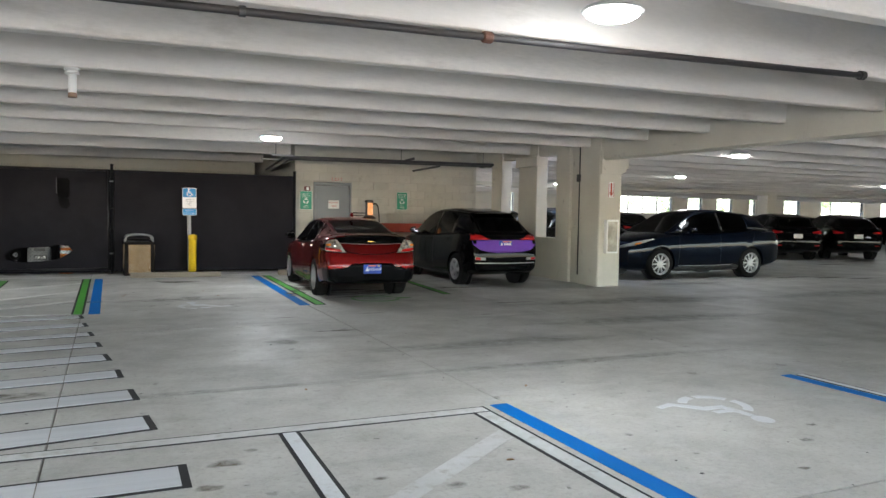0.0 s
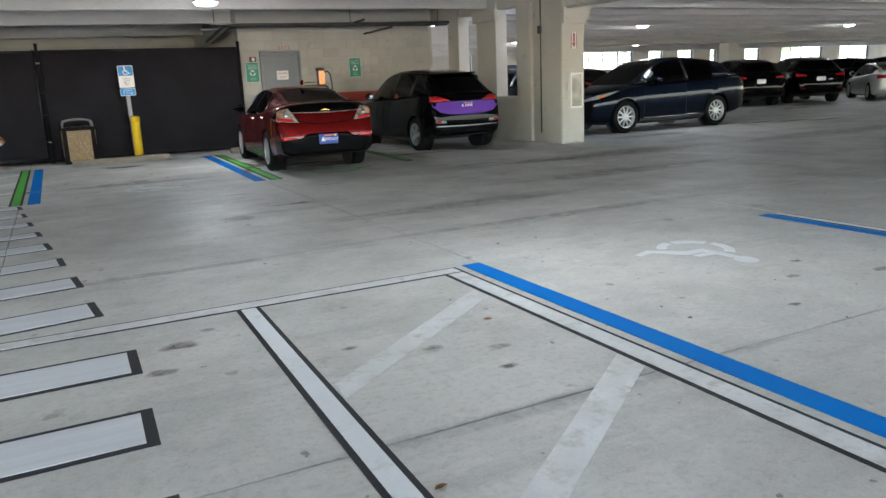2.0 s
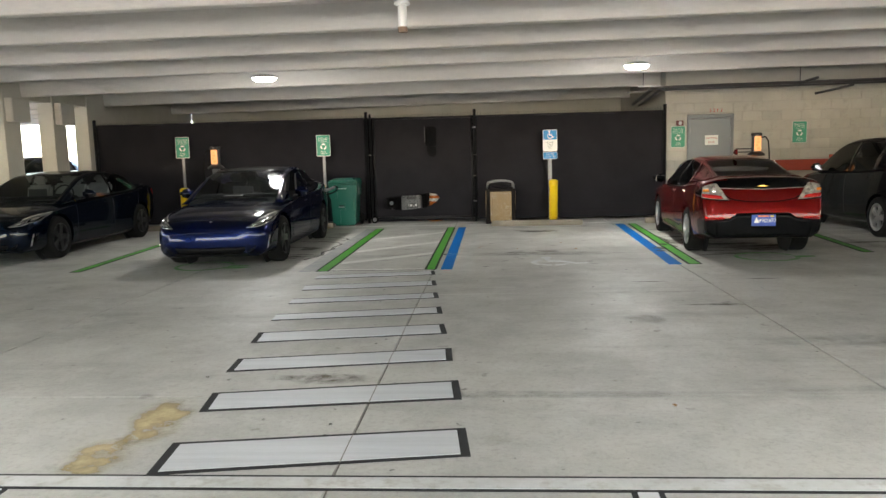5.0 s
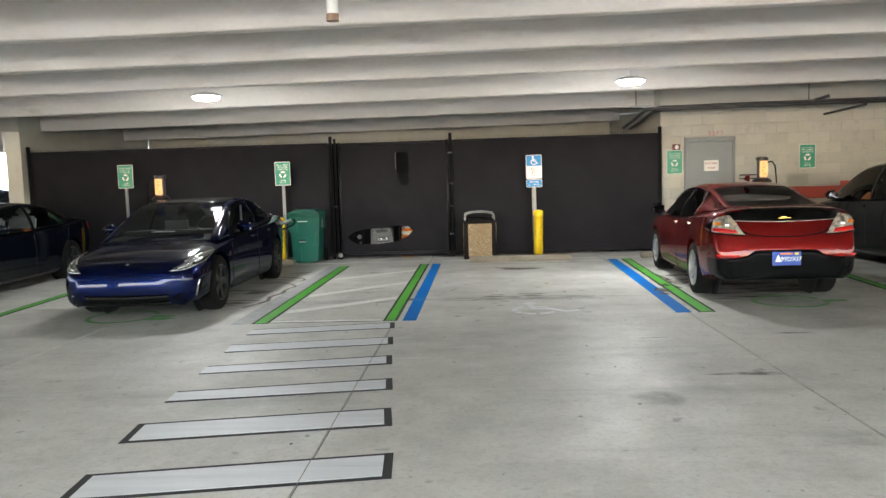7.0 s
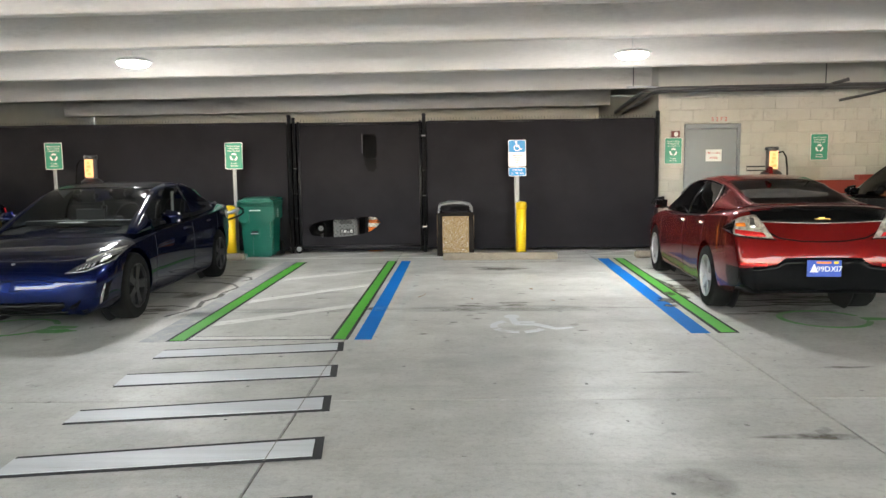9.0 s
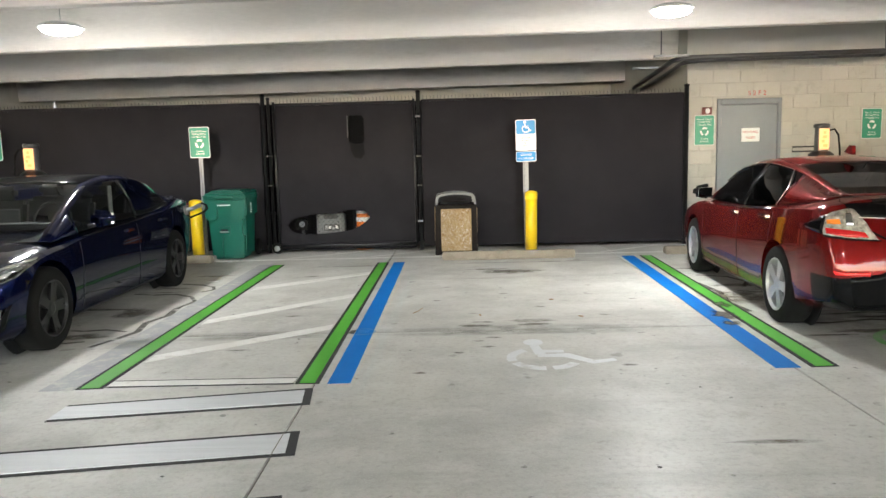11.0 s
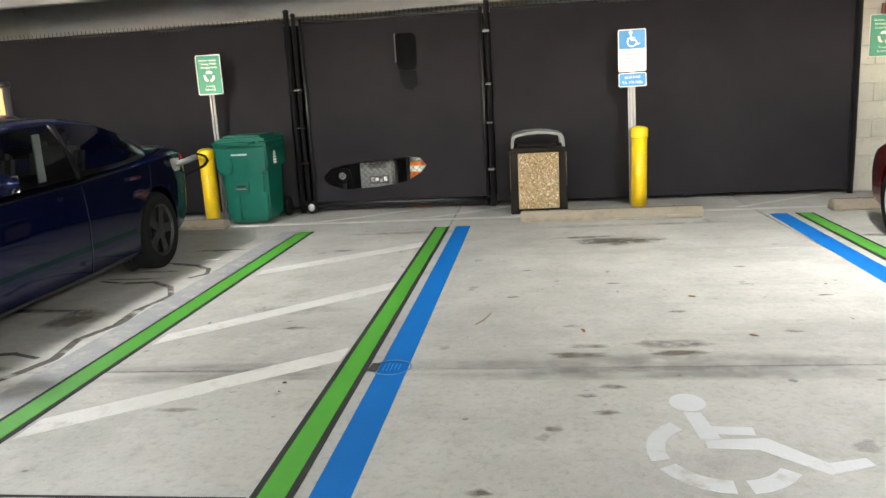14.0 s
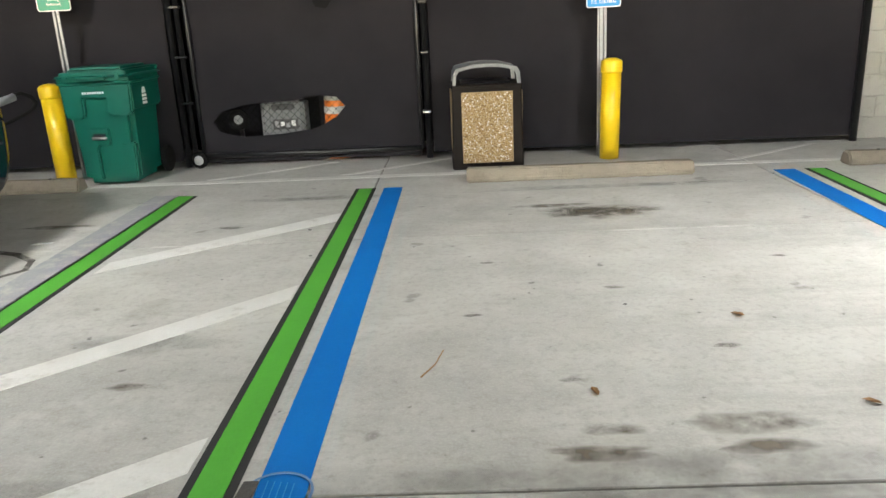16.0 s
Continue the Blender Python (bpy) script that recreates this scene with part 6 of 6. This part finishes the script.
SEDAN_STYLE = dict(front_glass="glass", side_glass="half_tint", seats=(2.25, 3.1), seat_look="cabin", mirror=(1.62, 0.98), handles=((2.45, 0.80), (3.35, 0.83)), gaps=(seam(1.35, 0, 0.25, 0.83, 0.03), seam(2.62, 0, 0.22, 0.88), seam(3.5, 0, 0.45, 0.93, 0.15)), low=0.965, slim=0.9, group="parked cars")


def electric_sedan(m, label, paint, seat):
    style = dict(SEDAN_STYLE, seat_look=seat)
    car, patch, tree = build_car("electric_sedan", m, label, paint, SEDAN_ROWS, SEDAN_HOUSE, dict(front=0.84, rear=3.715, r=0.335, spokes=5, rim="dark_alloy"), style)
    for s in (-1, 1):
        patch("headlamp", [(s * 0.875, 0.672), (s * 0.80, 0.622), (s * 0.70, 0.597), (s * 0.57, 0.598)], [(s * 0.888, 0.775), (s * 0.82, 0.75), (s * 0.72, 0.69), (s * 0.585, 0.612)], "f", "smoked_lens", 5, 0.006, label="swept dark-backed headlamp")
        patch("lamp_bezel", [(s * 0.868, 0.68), (s * 0.79, 0.628), (s * 0.64, 0.604)], [(s * 0.878, 0.725), (s * 0.80, 0.685), (s * 0.66, 0.635)], "f", "gloss_black", 3, 0.009)
        patch("lit_strip", [(s * 0.86, 0.662), (s * 0.72, 0.60), (s * 0.56, 0.592)], [(s * 0.86, 0.674), (s * 0.72, 0.608), (s * 0.56, 0.599)], "f", "chrome", 2, 0.011)
        patch("upper_strip", [(s * 0.70, 0.685), (s * 0.80, 0.74), (s * 0.875, 0.768)], [(s * 0.69, 0.70), (s * 0.80, 0.757), (s * 0.87, 0.783)], "f", "clear_lens", 2, 0.010)
        patch("projector", [(s * 0.81, 0.665), (s * 0.855, 0.685)], [(s * 0.81, 0.70), (s * 0.855, 0.718)], "f", "chrome", 3, 0.013)
        for k in range(5):
            x0 = 0.655 + 0.028 * k
            patch("lamp_facet", [(s * x0, 0.612 + 0.006 * k), (s * (x0 + 0.016), 0.615 + 0.006 * k)], [(s * (x0 + 0.006), 0.634 + 0.008 * k), (s * (x0 + 0.022), 0.637 + 0.008 * k)], "f", "chrome", 2, 0.013)
        patch("side_intake", [(s * 0.835, 0.28), (s * 0.86, 0.30)], [(s * 0.865, 0.45), (s * 0.885, 0.48)], "f", "gloss_black", 3, 0.004)
        patch("intake_edge", [(s * 0.82, 0.275), (s * 0.832, 0.28)], [(s * 0.855, 0.455), (s * 0.863, 0.46)], "f", "chrome", 2, 0.007)
        patch("tail_lamp", [(s * 0.45, 0.90), (s * 0.65, 0.88), (s * 0.80, 0.86)], [(s * 0.45, 0.95), (s * 0.65, 0.97), (s * 0.80, 0.97)], "r", "red_lens", 4)
    patch("lower_intake", [(-0.64, 0.225), (-0.3, 0.215), (0, 0.212), (0.3, 0.215), (0.64, 0.225)], [(-0.70, 0.325), (-0.3, 0.312), (0, 0.308), (0.3, 0.312), (0.70, 0.325)], "f", "gloss_black", 3, 0.004)
    patch("nose_crease", [(-0.66, 0.495), (-0.3, 0.515), (0, 0.52), (0.3, 0.515), (0.66, 0.495)], [(-0.66, 0.505), (-0.3, 0.53), (0, 0.536), (0.3, 0.53), (0.66, 0.505)], "f", paint, 2, 0.008)
    patch("lip", [(-0.72, 0.20), (0, 0.185), (0.72, 0.20)], [(-0.74, 0.235), (0, 0.21), (0.74, 0.235)], "f", "gloss_black", 2, 0.006)
    patch("hood_gap", [(-0.82, 0.30), (-0.5, 0.145), (0, 0.115), (0.5, 0.145), (0.82, 0.30)], [(-0.82, 0.308), (-0.5, 0.153), (0, 0.123), (0.5, 0.153), (0.82, 0.308)], "t", "trim", 2, 0.002)
    patch("badge", [(-0.022, 0.085), (0, 0.075), (0.022, 0.085)], [(-0.022, 0.09), (0, 0.10), (0.022, 0.09)], "t", "chrome", 2, 0.004, label="plain chrome badge")
    patch("sill", [(1.2, 0.16), (2.2, 0.16), (3.3, 0.17)], [(1.2, 0.21), (2.2, 0.21), (3.3, 0.23)], "s", "trim", 2, 0.004)
    patch("belt_trim", [(1.5, 0.862), (2.4, 0.895), (3.4, 0.94)], [(1.5, 0.872), (2.4, 0.905), (3.4, 0.95)], "s", "gloss_black", 2, 0.004)
    return car, patch


blue_sedan, tp = electric_sedan(pose(-3.59, 15.20, 0, 0, 0, 1.5), "shiny deep blue electric sedan plugged in at a charging stall", "blue_car", "cabin")
plug = part("charge_cable", tube([(0.80, 4.22, 0.86), (0.86, 4.32, 0.90), (0.92, 4.44, 0.93), (0.945, 4.52, 0.90), (0.93, 4.6, 0.85), (0.85, 4.7, 0.80), (0.7, 4.85, 0.75), (0.4, 5.05, 0.65), (-0.2, 5.25, 0.6), (-1.0, 5.5, 0.8), (-1.5, 5.56, 1.0), (-1.75, 5.55, 1.3)], 0.014, 8), M["rubber"], blue_sedan)
part("charge_plug", tube([(0.78, 4.18, 0.86), (0.86, 4.24, 0.88), (0.92, 4.36, 0.91)], 0.026, 10), M["grey_plastic"], blue_sedan, "grey charge plug")
part("paper", box(-0.25, 0.02, 1.40, 1.62, 0.935, 0.945), M["old_paint"], blue_sedan, "pale sheet on the dashboard")
part("seat_belt", box(0.62, 0.63, 2.42, 2.50, 0.90, 1.24), M["cream"], blue_sedan, "pale belt and pillar trim")
part("charge_flap", box(0.79, 0.80, 4.10, 4.26, 0.80, 0.92, 0.004), M["clear_lens"], blue_sedan)
electric_sedan(pose(-7.42, 15.9, 0, 0, 0, 1), "near-black navy electric sedan with pale seats beside a column", "navy_car", "cream")

# red hatch sedan, tail to the aisle
REAR_OUT_ROWS = [(0.0, 0.58, 0.34, 0.60, 0.66), (0.06, 0.72, 0.22, 0.64, 0.72), (0.25, 0.83, 0.18, 0.70, 0.79), (0.6, 0.89, 0.16, 0.78, 0.88), (1.05, 0.905, 0.15, 0.84, 0.95), (1.4, 0.905, 0.15, 0.88, 0.95), (2.2, 0.90, 0.15, 0.92, 0.955), (3.0, 0.90, 0.15, 0.96, 0.99), (3.6, 0.91, 0.17, 1.0, 1.045), (4.05, 0.905, 0.22, 1.03, 1.115), (4.30, 0.885, 0.26, 1.04, 1.15), (4.43, 0.86, 0.275, 1.02, 1.14), (4.49, 0.845, 0.28, 0.95, 1.04), (4.535, 0.83, 0.285, 0.84, 0.92), (4.565, 0.815, 0.29, 0.72, 0.78), (4.59, 0.77, 0.295, 0.62, 0.66)]
REAR_OUT_HOUSE = [(1.15, 0.76, 0.94, 0.72, 0.945, "paint", "ws"), (1.5, 0.82, 0.945, 0.68, 1.12, "side", "ws"), (2.0, 0.84, 0.95, 0.61, 1.36, "side", "roof"), (2.45, 0.845, 0.955, 0.585, 1.425, "side", "roof"), (2.58, 0.845, 0.957, 0.58, 1.43, "pillar", "roof"), (2.68, 0.845, 0.96, 0.575, 1.43, "side", "roof"), (3.15, 0.835, 0.985, 0.56, 1.38, "side", "rg"), (3.42, 0.82, 1.01, 0.56, 1.325, "paint", "rg"), (4.13, 0.74, 1.10, 0.58, 1.155, "paint", "paint"), (4.22, 0.72, 1.105, 0.58, 1.145, "paint", "paint")]
red_sedan, patch, tree = build_car("hatchback_sedan", pose(4.11, 20.06, 0, 0, 0, 176.4), "dark red metallic sedan with a black tail band, charging, tail outward", "red_car", REAR_OUT_ROWS, REAR_OUT_HOUSE, dict(front=0.95, rear=3.644, r=0.325, spokes=5, rim="alloy"), dict(dark=True, chrome=True, roof="red_car", mirror=(1.65, 1.0), mirror_look="gloss_black", handles=((2.42, 0.84), (3.3, 0.87)), handle_look="chrome", seats=(2.2,), seat_look="cabin", gaps=(seam(1.35, 0, 0.25, 0.86, 0.03), seam(2.58, 0, 0.22, 0.92), seam(3.42, 0, 0.5, 0.96, 0.1)), low=0.955, slim=0.9, group="parked cars"))
for s in (-1, 1):
    patch("tail_lamp", [(s * 0.477, 0.833), (s * 0.64, 0.842), (s * 0.80, 0.86), (s * 0.85, 0.87)], [(s * 0.50, 0.845), (s * 0.66, 1.06), (s * 0.79, 1.035), (s * 0.85, 1.0)], "r", "tail_clear", 6, 0.007, label="clear and red wraparound tail lamp")
    patch("lamp_surround", [(s * 0.46, 0.822), (s * 0.64, 0.828), (s * 0.85, 0.852)], [(s * 0.477, 0.833), (s * 0.64, 0.842), (s * 0.85, 0.868)], "r", "gloss_black", 2, 0.009)
    patch("tail_lamp_red", [(s * 0.56, 0.85), (s * 0.70, 0.855), (s * 0.84, 0.878)], [(s * 0.59, 0.89), (s * 0.70, 0.905), (s * 0.84, 0.92)], "r", "red_lens", 3, 0.012)
    patch("lamp_reflector", [(s * 0.66, 0.93), (s * 0.72, 0.93)], [(s * 0.67, 1.03), (s * 0.71, 1.03)], "r", "chrome", 3, 0.010)
    patch("turn_lens", [(s * 0.755, 0.95), (s * 0.83, 0.95)], [(s * 0.76, 0.985), (s * 0.83, 0.98)], "r", "amber", 3, 0.012)
    patch("reflector", [(s * 0.56, 0.567), (s * 0.68, 0.572), (s * 0.81, 0.578)], [(s * 0.56, 0.596), (s * 0.68, 0.602), (s * 0.82, 0.606)], "r", "red_lens", 2, 0.014)
patch("lamp_wrap", [(4.20, 0.91), (4.32, 0.89), (4.44, 0.87)], [(4.20, 0.925), (4.32, 0.97), (4.44, 1.01)], "s", "gloss_black", 4, 0.006)
patch("tail_band", [(-0.665, 1.0), (-0.3, 0.985), (0, 0.98), (0.3, 0.985), (0.665, 1.0)], [(-0.70, 1.11), (-0.3, 1.135), (0, 1.14), (0.3, 1.135), (0.70, 1.11)], "r", "gloss_black", 6, 0.004, label="gloss black tailgate band")
patch("band_chrome", [(-0.62, 0.993), (-0.3, 0.979), (0, 0.974), (0.3, 0.979), (0.62, 0.993)], [(-0.62, 1.0), (-0.3, 0.986), (0, 0.981), (0.3, 0.986), (0.62, 1.0)], "r", "chrome", 2, 0.009)
patch("tailgate_edge", [(-0.65, 0.985), (-0.56, 0.90), (-0.45, 0.84), (-0.22, 0.803), (0, 0.797), (0.22, 0.803), (0.45, 0.84), (0.56, 0.90), (0.65, 0.985)], [(-0.635, 0.985), (-0.545, 0.91), (-0.44, 0.852), (-0.215, 0.815), (0, 0.809), (0.215, 0.815), (0.44, 0.852), (0.545, 0.91), (0.635, 0.985)], "r", "gloss_black", 2, 0.004)
patch("rear_bumper", [(-0.82, 0.30), (-0.65, 0.30), (-0.46, 0.298), (-0.37, 0.297), (0, 0.297), (0.37, 0.297), (0.46, 0.298), (0.65, 0.30), (0.82, 0.30)], [(-0.822, 0.555), (-0.66, 0.555), (-0.46, 0.585), (-0.37, 0.65), (0, 0.655), (0.37, 0.65), (0.46, 0.585), (0.66, 0.555), (0.822, 0.555)], "r", "gloss_black", 6, 0.005, label="black lower bumper")
shell = [c for c in red_sedan.children if c.name.startswith("body")][0].data
shell.materials.append(M["gloss_black"])
bm = bmesh.new()
bm.from_mesh(shell)
bmesh.ops.bisect_plane(bm, geom=bm.verts[:] + bm.edges[:] + bm.faces[:], plane_co=(0, 0, 0.53), plane_no=(0, 0, 1))
for f in bm.faces:
    c = f.calc_center_median()
    if c.y > 4.30 and c.z < 0.53:
        f.material_index = 1
bm.to_mesh(shell)
bm.free()
patch("window_chrome", [(1.75, 0.902), (2.4, 0.925), (3.0, 0.957), (3.45, 0.985)], [(1.75, 0.914), (2.4, 0.937), (3.0, 0.969), (3.45, 0.997)], "s", "chrome", 2, 0.004)
patch("sill", [(1.3, 0.155), (2.2, 0.155), (3.25, 0.17)], [(1.3, 0.21), (2.2, 0.21), (3.25, 0.23)], "s", "trim", 2, 0.004)
number_plate(red_sedan, 0.0, 4.612, 0.527, 1, "99DXI7")
tail_badge(red_sedan, 0.0, 4.495, 0.965, 0.07, 1)
part("roof_fin", prism([(3.0, 1.40), (3.16, 1.375), (3.15, 1.455), (3.1, 1.46)], -0.015, 0.015, axis="x"), M["red_car"], red_sedan)
part("charge_port", lathe([(0.09, -0.01), (0.095, 0.0), (0.06, 0.02)], 18, axis="x"), M["white"], red_sedan, "open white charge port").matrix_local = pose(-0.83, 1.1, 0.78, 0, 0, 180)
part("charge_flap", box(-0.89, -0.87, 0.88, 1.03, 0.70, 0.86, 0.008), M["red_car"], red_sedan)

# black hatchback with a purple tailgate
HATCH_ROWS = [(0.0, 0.56, 0.36, 0.66, 0.72), (0.06, 0.70, 0.24, 0.72, 0.80), (0.25, 0.82, 0.19, 0.80, 0.90), (0.6, 0.87, 0.17, 0.88, 0.98), (1.0, 0.882, 0.16, 0.93, 1.02), (1.6, 0.882, 0.16, 0.97, 1.02), (2.5, 0.88, 0.17, 1.0, 1.03), (3.2, 0.882, 0.18, 1.03, 1.06), (3.7, 0.87, 0.22, 1.06, 1.09), (3.98, 0.83, 0.27, 1.05, 1.10), (4.1, 0.79, 0.30, 0.92, 1.0), (4.15, 0.75, 0.32, 0.74, 0.80), (4.165, 0.70, 0.34, 0.60, 0.64)]
HATCH_HOUSE = [(0.85, 0.74, 1.0, 0.70, 1.005, "paint", "ws"), (1.25, 0.80, 1.01, 0.67, 1.25, "side", "ws"), (1.75, 0.82, 1.015, 0.62, 1.52, "side", "roof"), (2.2, 0.825, 1.02, 0.60, 1.59, "side", "roof"), (2.32, 0.825, 1.022, 0.60, 1.595, "pillar", "roof"), (2.42, 0.825, 1.025, 0.60, 1.595, "side", "roof"), (3.15, 0.82, 1.05, 0.57, 1.555, "paint", "roof"), (3.55, 0.79, 1.07, 0.53, 1.49, "paint", "rg"), (4.0, 0.72, 1.085, 0.56, 1.13, "paint", "paint"), (4.04, 0.70, 1.087, 0.56, 1.10, "paint", "paint")]
black_hatch, patch, tree = build_car("hatchback", pose(7.18, 21.13, 0, 0, 0, 180), "black hatchback with a purple wrapped tailgate, tail outward", "black_car", HATCH_ROWS, HATCH_HOUSE, dict(front=0.85, rear=3.45, r=0.325, spokes=5, rim="alloy"), dict(dark=True, slim=0.94, mirror=(1.35, 1.08), handles=((2.15, 0.92), (3.0, 0.95)), seats=(1.95,), seat_look="cabin", gaps=(seam(1.1, 0, 0.25, 0.93, 0.03), seam(2.32, 0, 0.22, 0.98)), group="parked cars"))
patch("tailgate", [(-0.77, 0.86), (-0.60, 0.745), (-0.3, 0.70), (0, 0.695), (0.3, 0.70), (0.60, 0.745), (0.77, 0.86)], [(-0.78, 0.935), (-0.60, 0.945), (-0.3, 0.95), (0, 0.95), (0.3, 0.95), (0.60, 0.945), (0.78, 0.935)], "r", "purple", 6, 0.006, label="purple wrapped tailgate panel")
for s in (-1, 1):
    patch("tail_lamp", [(s * 0.36, 0.965), (s * 0.58, 0.952), (s * 0.80, 0.945)], [(s * 0.46, 0.995), (s * 0.62, 1.06), (s * 0.78, 1.085)], "r", "red_lens", 4, 0.009, label="red tail lamp")
    patch("bumper_lamp", [(s * 0.50, 0.545), (s * 0.62, 0.545), (s * 0.74, 0.555)], [(s * 0.50, 0.60), (s * 0.62, 0.61), (s * 0.74, 0.62)], "r", "clear_lens", 3, 0.008)
    patch("bumper_lamp_red", [(s * 0.62, 0.55), (s * 0.73, 0.56)], [(s * 0.62, 0.60), (s * 0.73, 0.61)], "r", "red_lens", 3, 0.012)
patch("bumper_strip", [(-0.74, 0.48), (0, 0.47), (0.74, 0.48)], [(-0.74, 0.50), (0, 0.49), (0.74, 0.50)], "r", "chrome", 2, 0.006)
patch("rear_bumper", [(-0.70, 0.34), (0, 0.34), (0.70, 0.34)], [(-0.74, 0.46), (0, 0.45), (0.74, 0.46)], "r", "gloss_black", 4, 0.005)
number_plate(black_hatch, 0.0, 4.145, 0.86, 1)
tail_badge(black_hatch, 0.0, 4.06, 1.0, 0.075, 1)
part("round_sticker", lathe([(0.04, 0), (0.04, 0.004)], 14, axis="y"), M["gold"], black_hatch).location = (-0.30, 4.062, 0.985)
part("spoiler", box(-0.50, 0.50, 3.46, 3.66, 1.475, 1.505, 0.012), M["black_car"], black_hatch)

# navy crossover beyond the column, side on
SUV_ROWS = [(0.0, 0.62, 0.36, 0.78, 0.86), (0.06, 0.76, 0.27, 0.82, 0.92), (0.25, 0.88, 0.22, 0.88, 0.98), (0.6, 0.94, 0.20, 0.94, 1.05), (1.1, 0.955, 0.19, 1.0, 1.11), (1.5, 0.95, 0.19, 1.03, 1.12), (2.4, 0.945, 0.19, 1.06, 1.10), (3.4, 0.955, 0.20, 1.10, 1.14), (4.0, 0.955, 0.23, 1.13, 1.18), (4.5, 0.92, 0.30, 1.14, 1.19), (4.75, 0.85, 0.36, 1.05, 1.14), (4.85, 0.78, 0.40, 0.85, 0.95), (4.88, 0.70, 0.44, 0.70, 0.76)]
SUV_HOUSE = [(1.2, 0.80, 1.09, 0.76, 1.095, "paint", "ws"), (1.6, 0.86, 1.10, 0.72, 1.33, "side", "ws"), (2.15, 0.88, 1.105, 0.66, 1.61, "side", "roof"), (2.65, 0.885, 1.11, 0.64, 1.675, "side", "roof"), (2.75, 0.885, 1.112, 0.64, 1.68, "pillar", "roof"), (2.85, 0.885, 1.115, 0.64, 1.68, "side", "roof"), (3.7, 0.87, 1.15, 0.62, 1.62, "paint", "roof"), (4.2, 0.83, 1.18, 0.60, 1.52, "paint", "rg"), (4.6, 0.75, 1.185, 0.58, 1.22, "paint", "paint"), (4.66, 0.72, 1.187, 0.58, 1.20, "paint", "paint")]


def crossover(m, label, paint, rim="alloy", name="crossover"):
    car, patch, tree = build_car(name, m, label, paint, SUV_ROWS, SUV_HOUSE, dict(front=0.93, rear=3.76, r=0.37, spokes=10 if rim == "alloy" else 5, rim=rim), dict(dark=True, side_glass="tint", front_glass="tint", mirror=(1.75, 1.17), handles=((2.55, 1.0), (3.55, 1.03)), gaps=(seam(1.45, 0, 0.3, 1.02, 0.03), seam(2.75, 0, 0.3, 1.06), seam(3.75, 0, 0.75, 1.1, 0.1)), group="parked cars"))
    for s in (-1, 1):
        patch("headlamp", [(s * 0.86, 0.80), (s * 0.72, 0.76), (s * 0.60, 0.74)], [(s * 0.89, 0.90), (s * 0.74, 0.84), (s * 0.60, 0.79)], "f", "clear_lens", 4, 0.007)
        patch("tail_lamp", [(s * 0.50, 0.98), (s * 0.70, 0.97), (s * 0.84, 0.96)], [(s * 0.50, 1.03), (s * 0.70, 1.06), (s * 0.84, 1.09)], "r", "red_lens", 4, 0.007)
        patch("reflector", [(s * 0.55, 0.52), (s * 0.72, 0.53)], [(s * 0.55, 0.56), (s * 0.72, 0.57)], "r", "red_lens", 2, 0.008)
    patch("headlamp_side", [(0.18, 0.80), (0.5, 0.88), (0.72, 0.95)], [(0.18, 0.88), (0.5, 0.94), (0.72, 0.965)], "s", "clear_lens", 3, 0.006)
    patch("turn_lens", [(0.22, 0.81), (0.38, 0.855)], [(0.22, 0.85), (0.38, 0.89)], "s", "amber", 3, 0.011)
    patch("grille", [(-0.5, 0.50), (0, 0.48), (0.5, 0.50)], [(-0.45, 0.74), (0, 0.76), (0.45, 0.74)], "f", "gloss_black", 4, 0.005)
    patch("sill_trim", [(1.35, 0.20), (2.4, 0.20), (3.35, 0.21)], [(1.35, 0.30), (2.4, 0.30), (3.35, 0.32)], "s", "trim", 3, 0.004)
    patch("sill_chrome", [(1.45, 0.315), (2.4, 0.315), (3.25, 0.335)], [(1.45, 0.33), (2.4, 0.33), (3.25, 0.35)], "s", "chrome", 2, 0.006)
    part("number_plate", box(-0.152, 0.152, 4.86, 4.88, 0.80, 0.95, 0.003), M["white"], car, "pale number plate")
    return car


crossover(pose(10.67, 18.42, 0, 0, 0, -90), "glossy navy blue crossover parked side-on behind a column", "navy_car")
suv = crossover(pose(31.0, 33.8, 0, 0, 0, 180), "black crossover in the far row of the garage", "black_car", "dark_alloy", "parked_suv")
tagged(suv, group="far row of cars")
for x, y, r in ((34.4, 33.6, 180), (27.6, 34.0, 180), (24.4, 33.9, 180), (38.0, 33.4, 180), (41.5, 33.2, 180), (45.0, 33.0, 180), (13.4, 26.5, 0), (10.9, 23.6, 180), (20.4, 33.9, 180), (17.0, 33.9, 180), (-12.0, 16.5, 0), (-15.2, 17.0, 0), (-12.2, 21.9, 0), (52.0, 30.0, 180), (24.6, 26.9, 150), (27.6, 26.4, 146)):
    copy_thing(suv, pose(x, y, 0, 0, 0, r))
ws, wp, _ = build_car("white_sedan", pose(29.9, 24.0, 0, 0, 0, 137), "white sedan with red tail lamps in the far bay", "white_car", SEDAN_ROWS, SEDAN_HOUSE, dict(front=0.84, rear=3.715, r=0.33, spokes=5, rim="alloy"), dict(SEDAN_STYLE, dark=True, seats=(2.2,), seat_look="cabin", roof="white_car", front_glass="tint"))
for s in (-1, 1):
    wp("tail_lamp", [(s * 0.42, 0.84), (s * 0.62, 0.82), (s * 0.80, 0.82)], [(s * 0.42, 0.93), (s * 0.62, 0.95), (s * 0.80, 0.95)], "r", "red_lens", 4, 0.007)
part("number_plate", box(-0.152, 0.152, 4.66, 4.70, 0.72, 0.86, 0.003), M["white"], ws, "pale number plate")
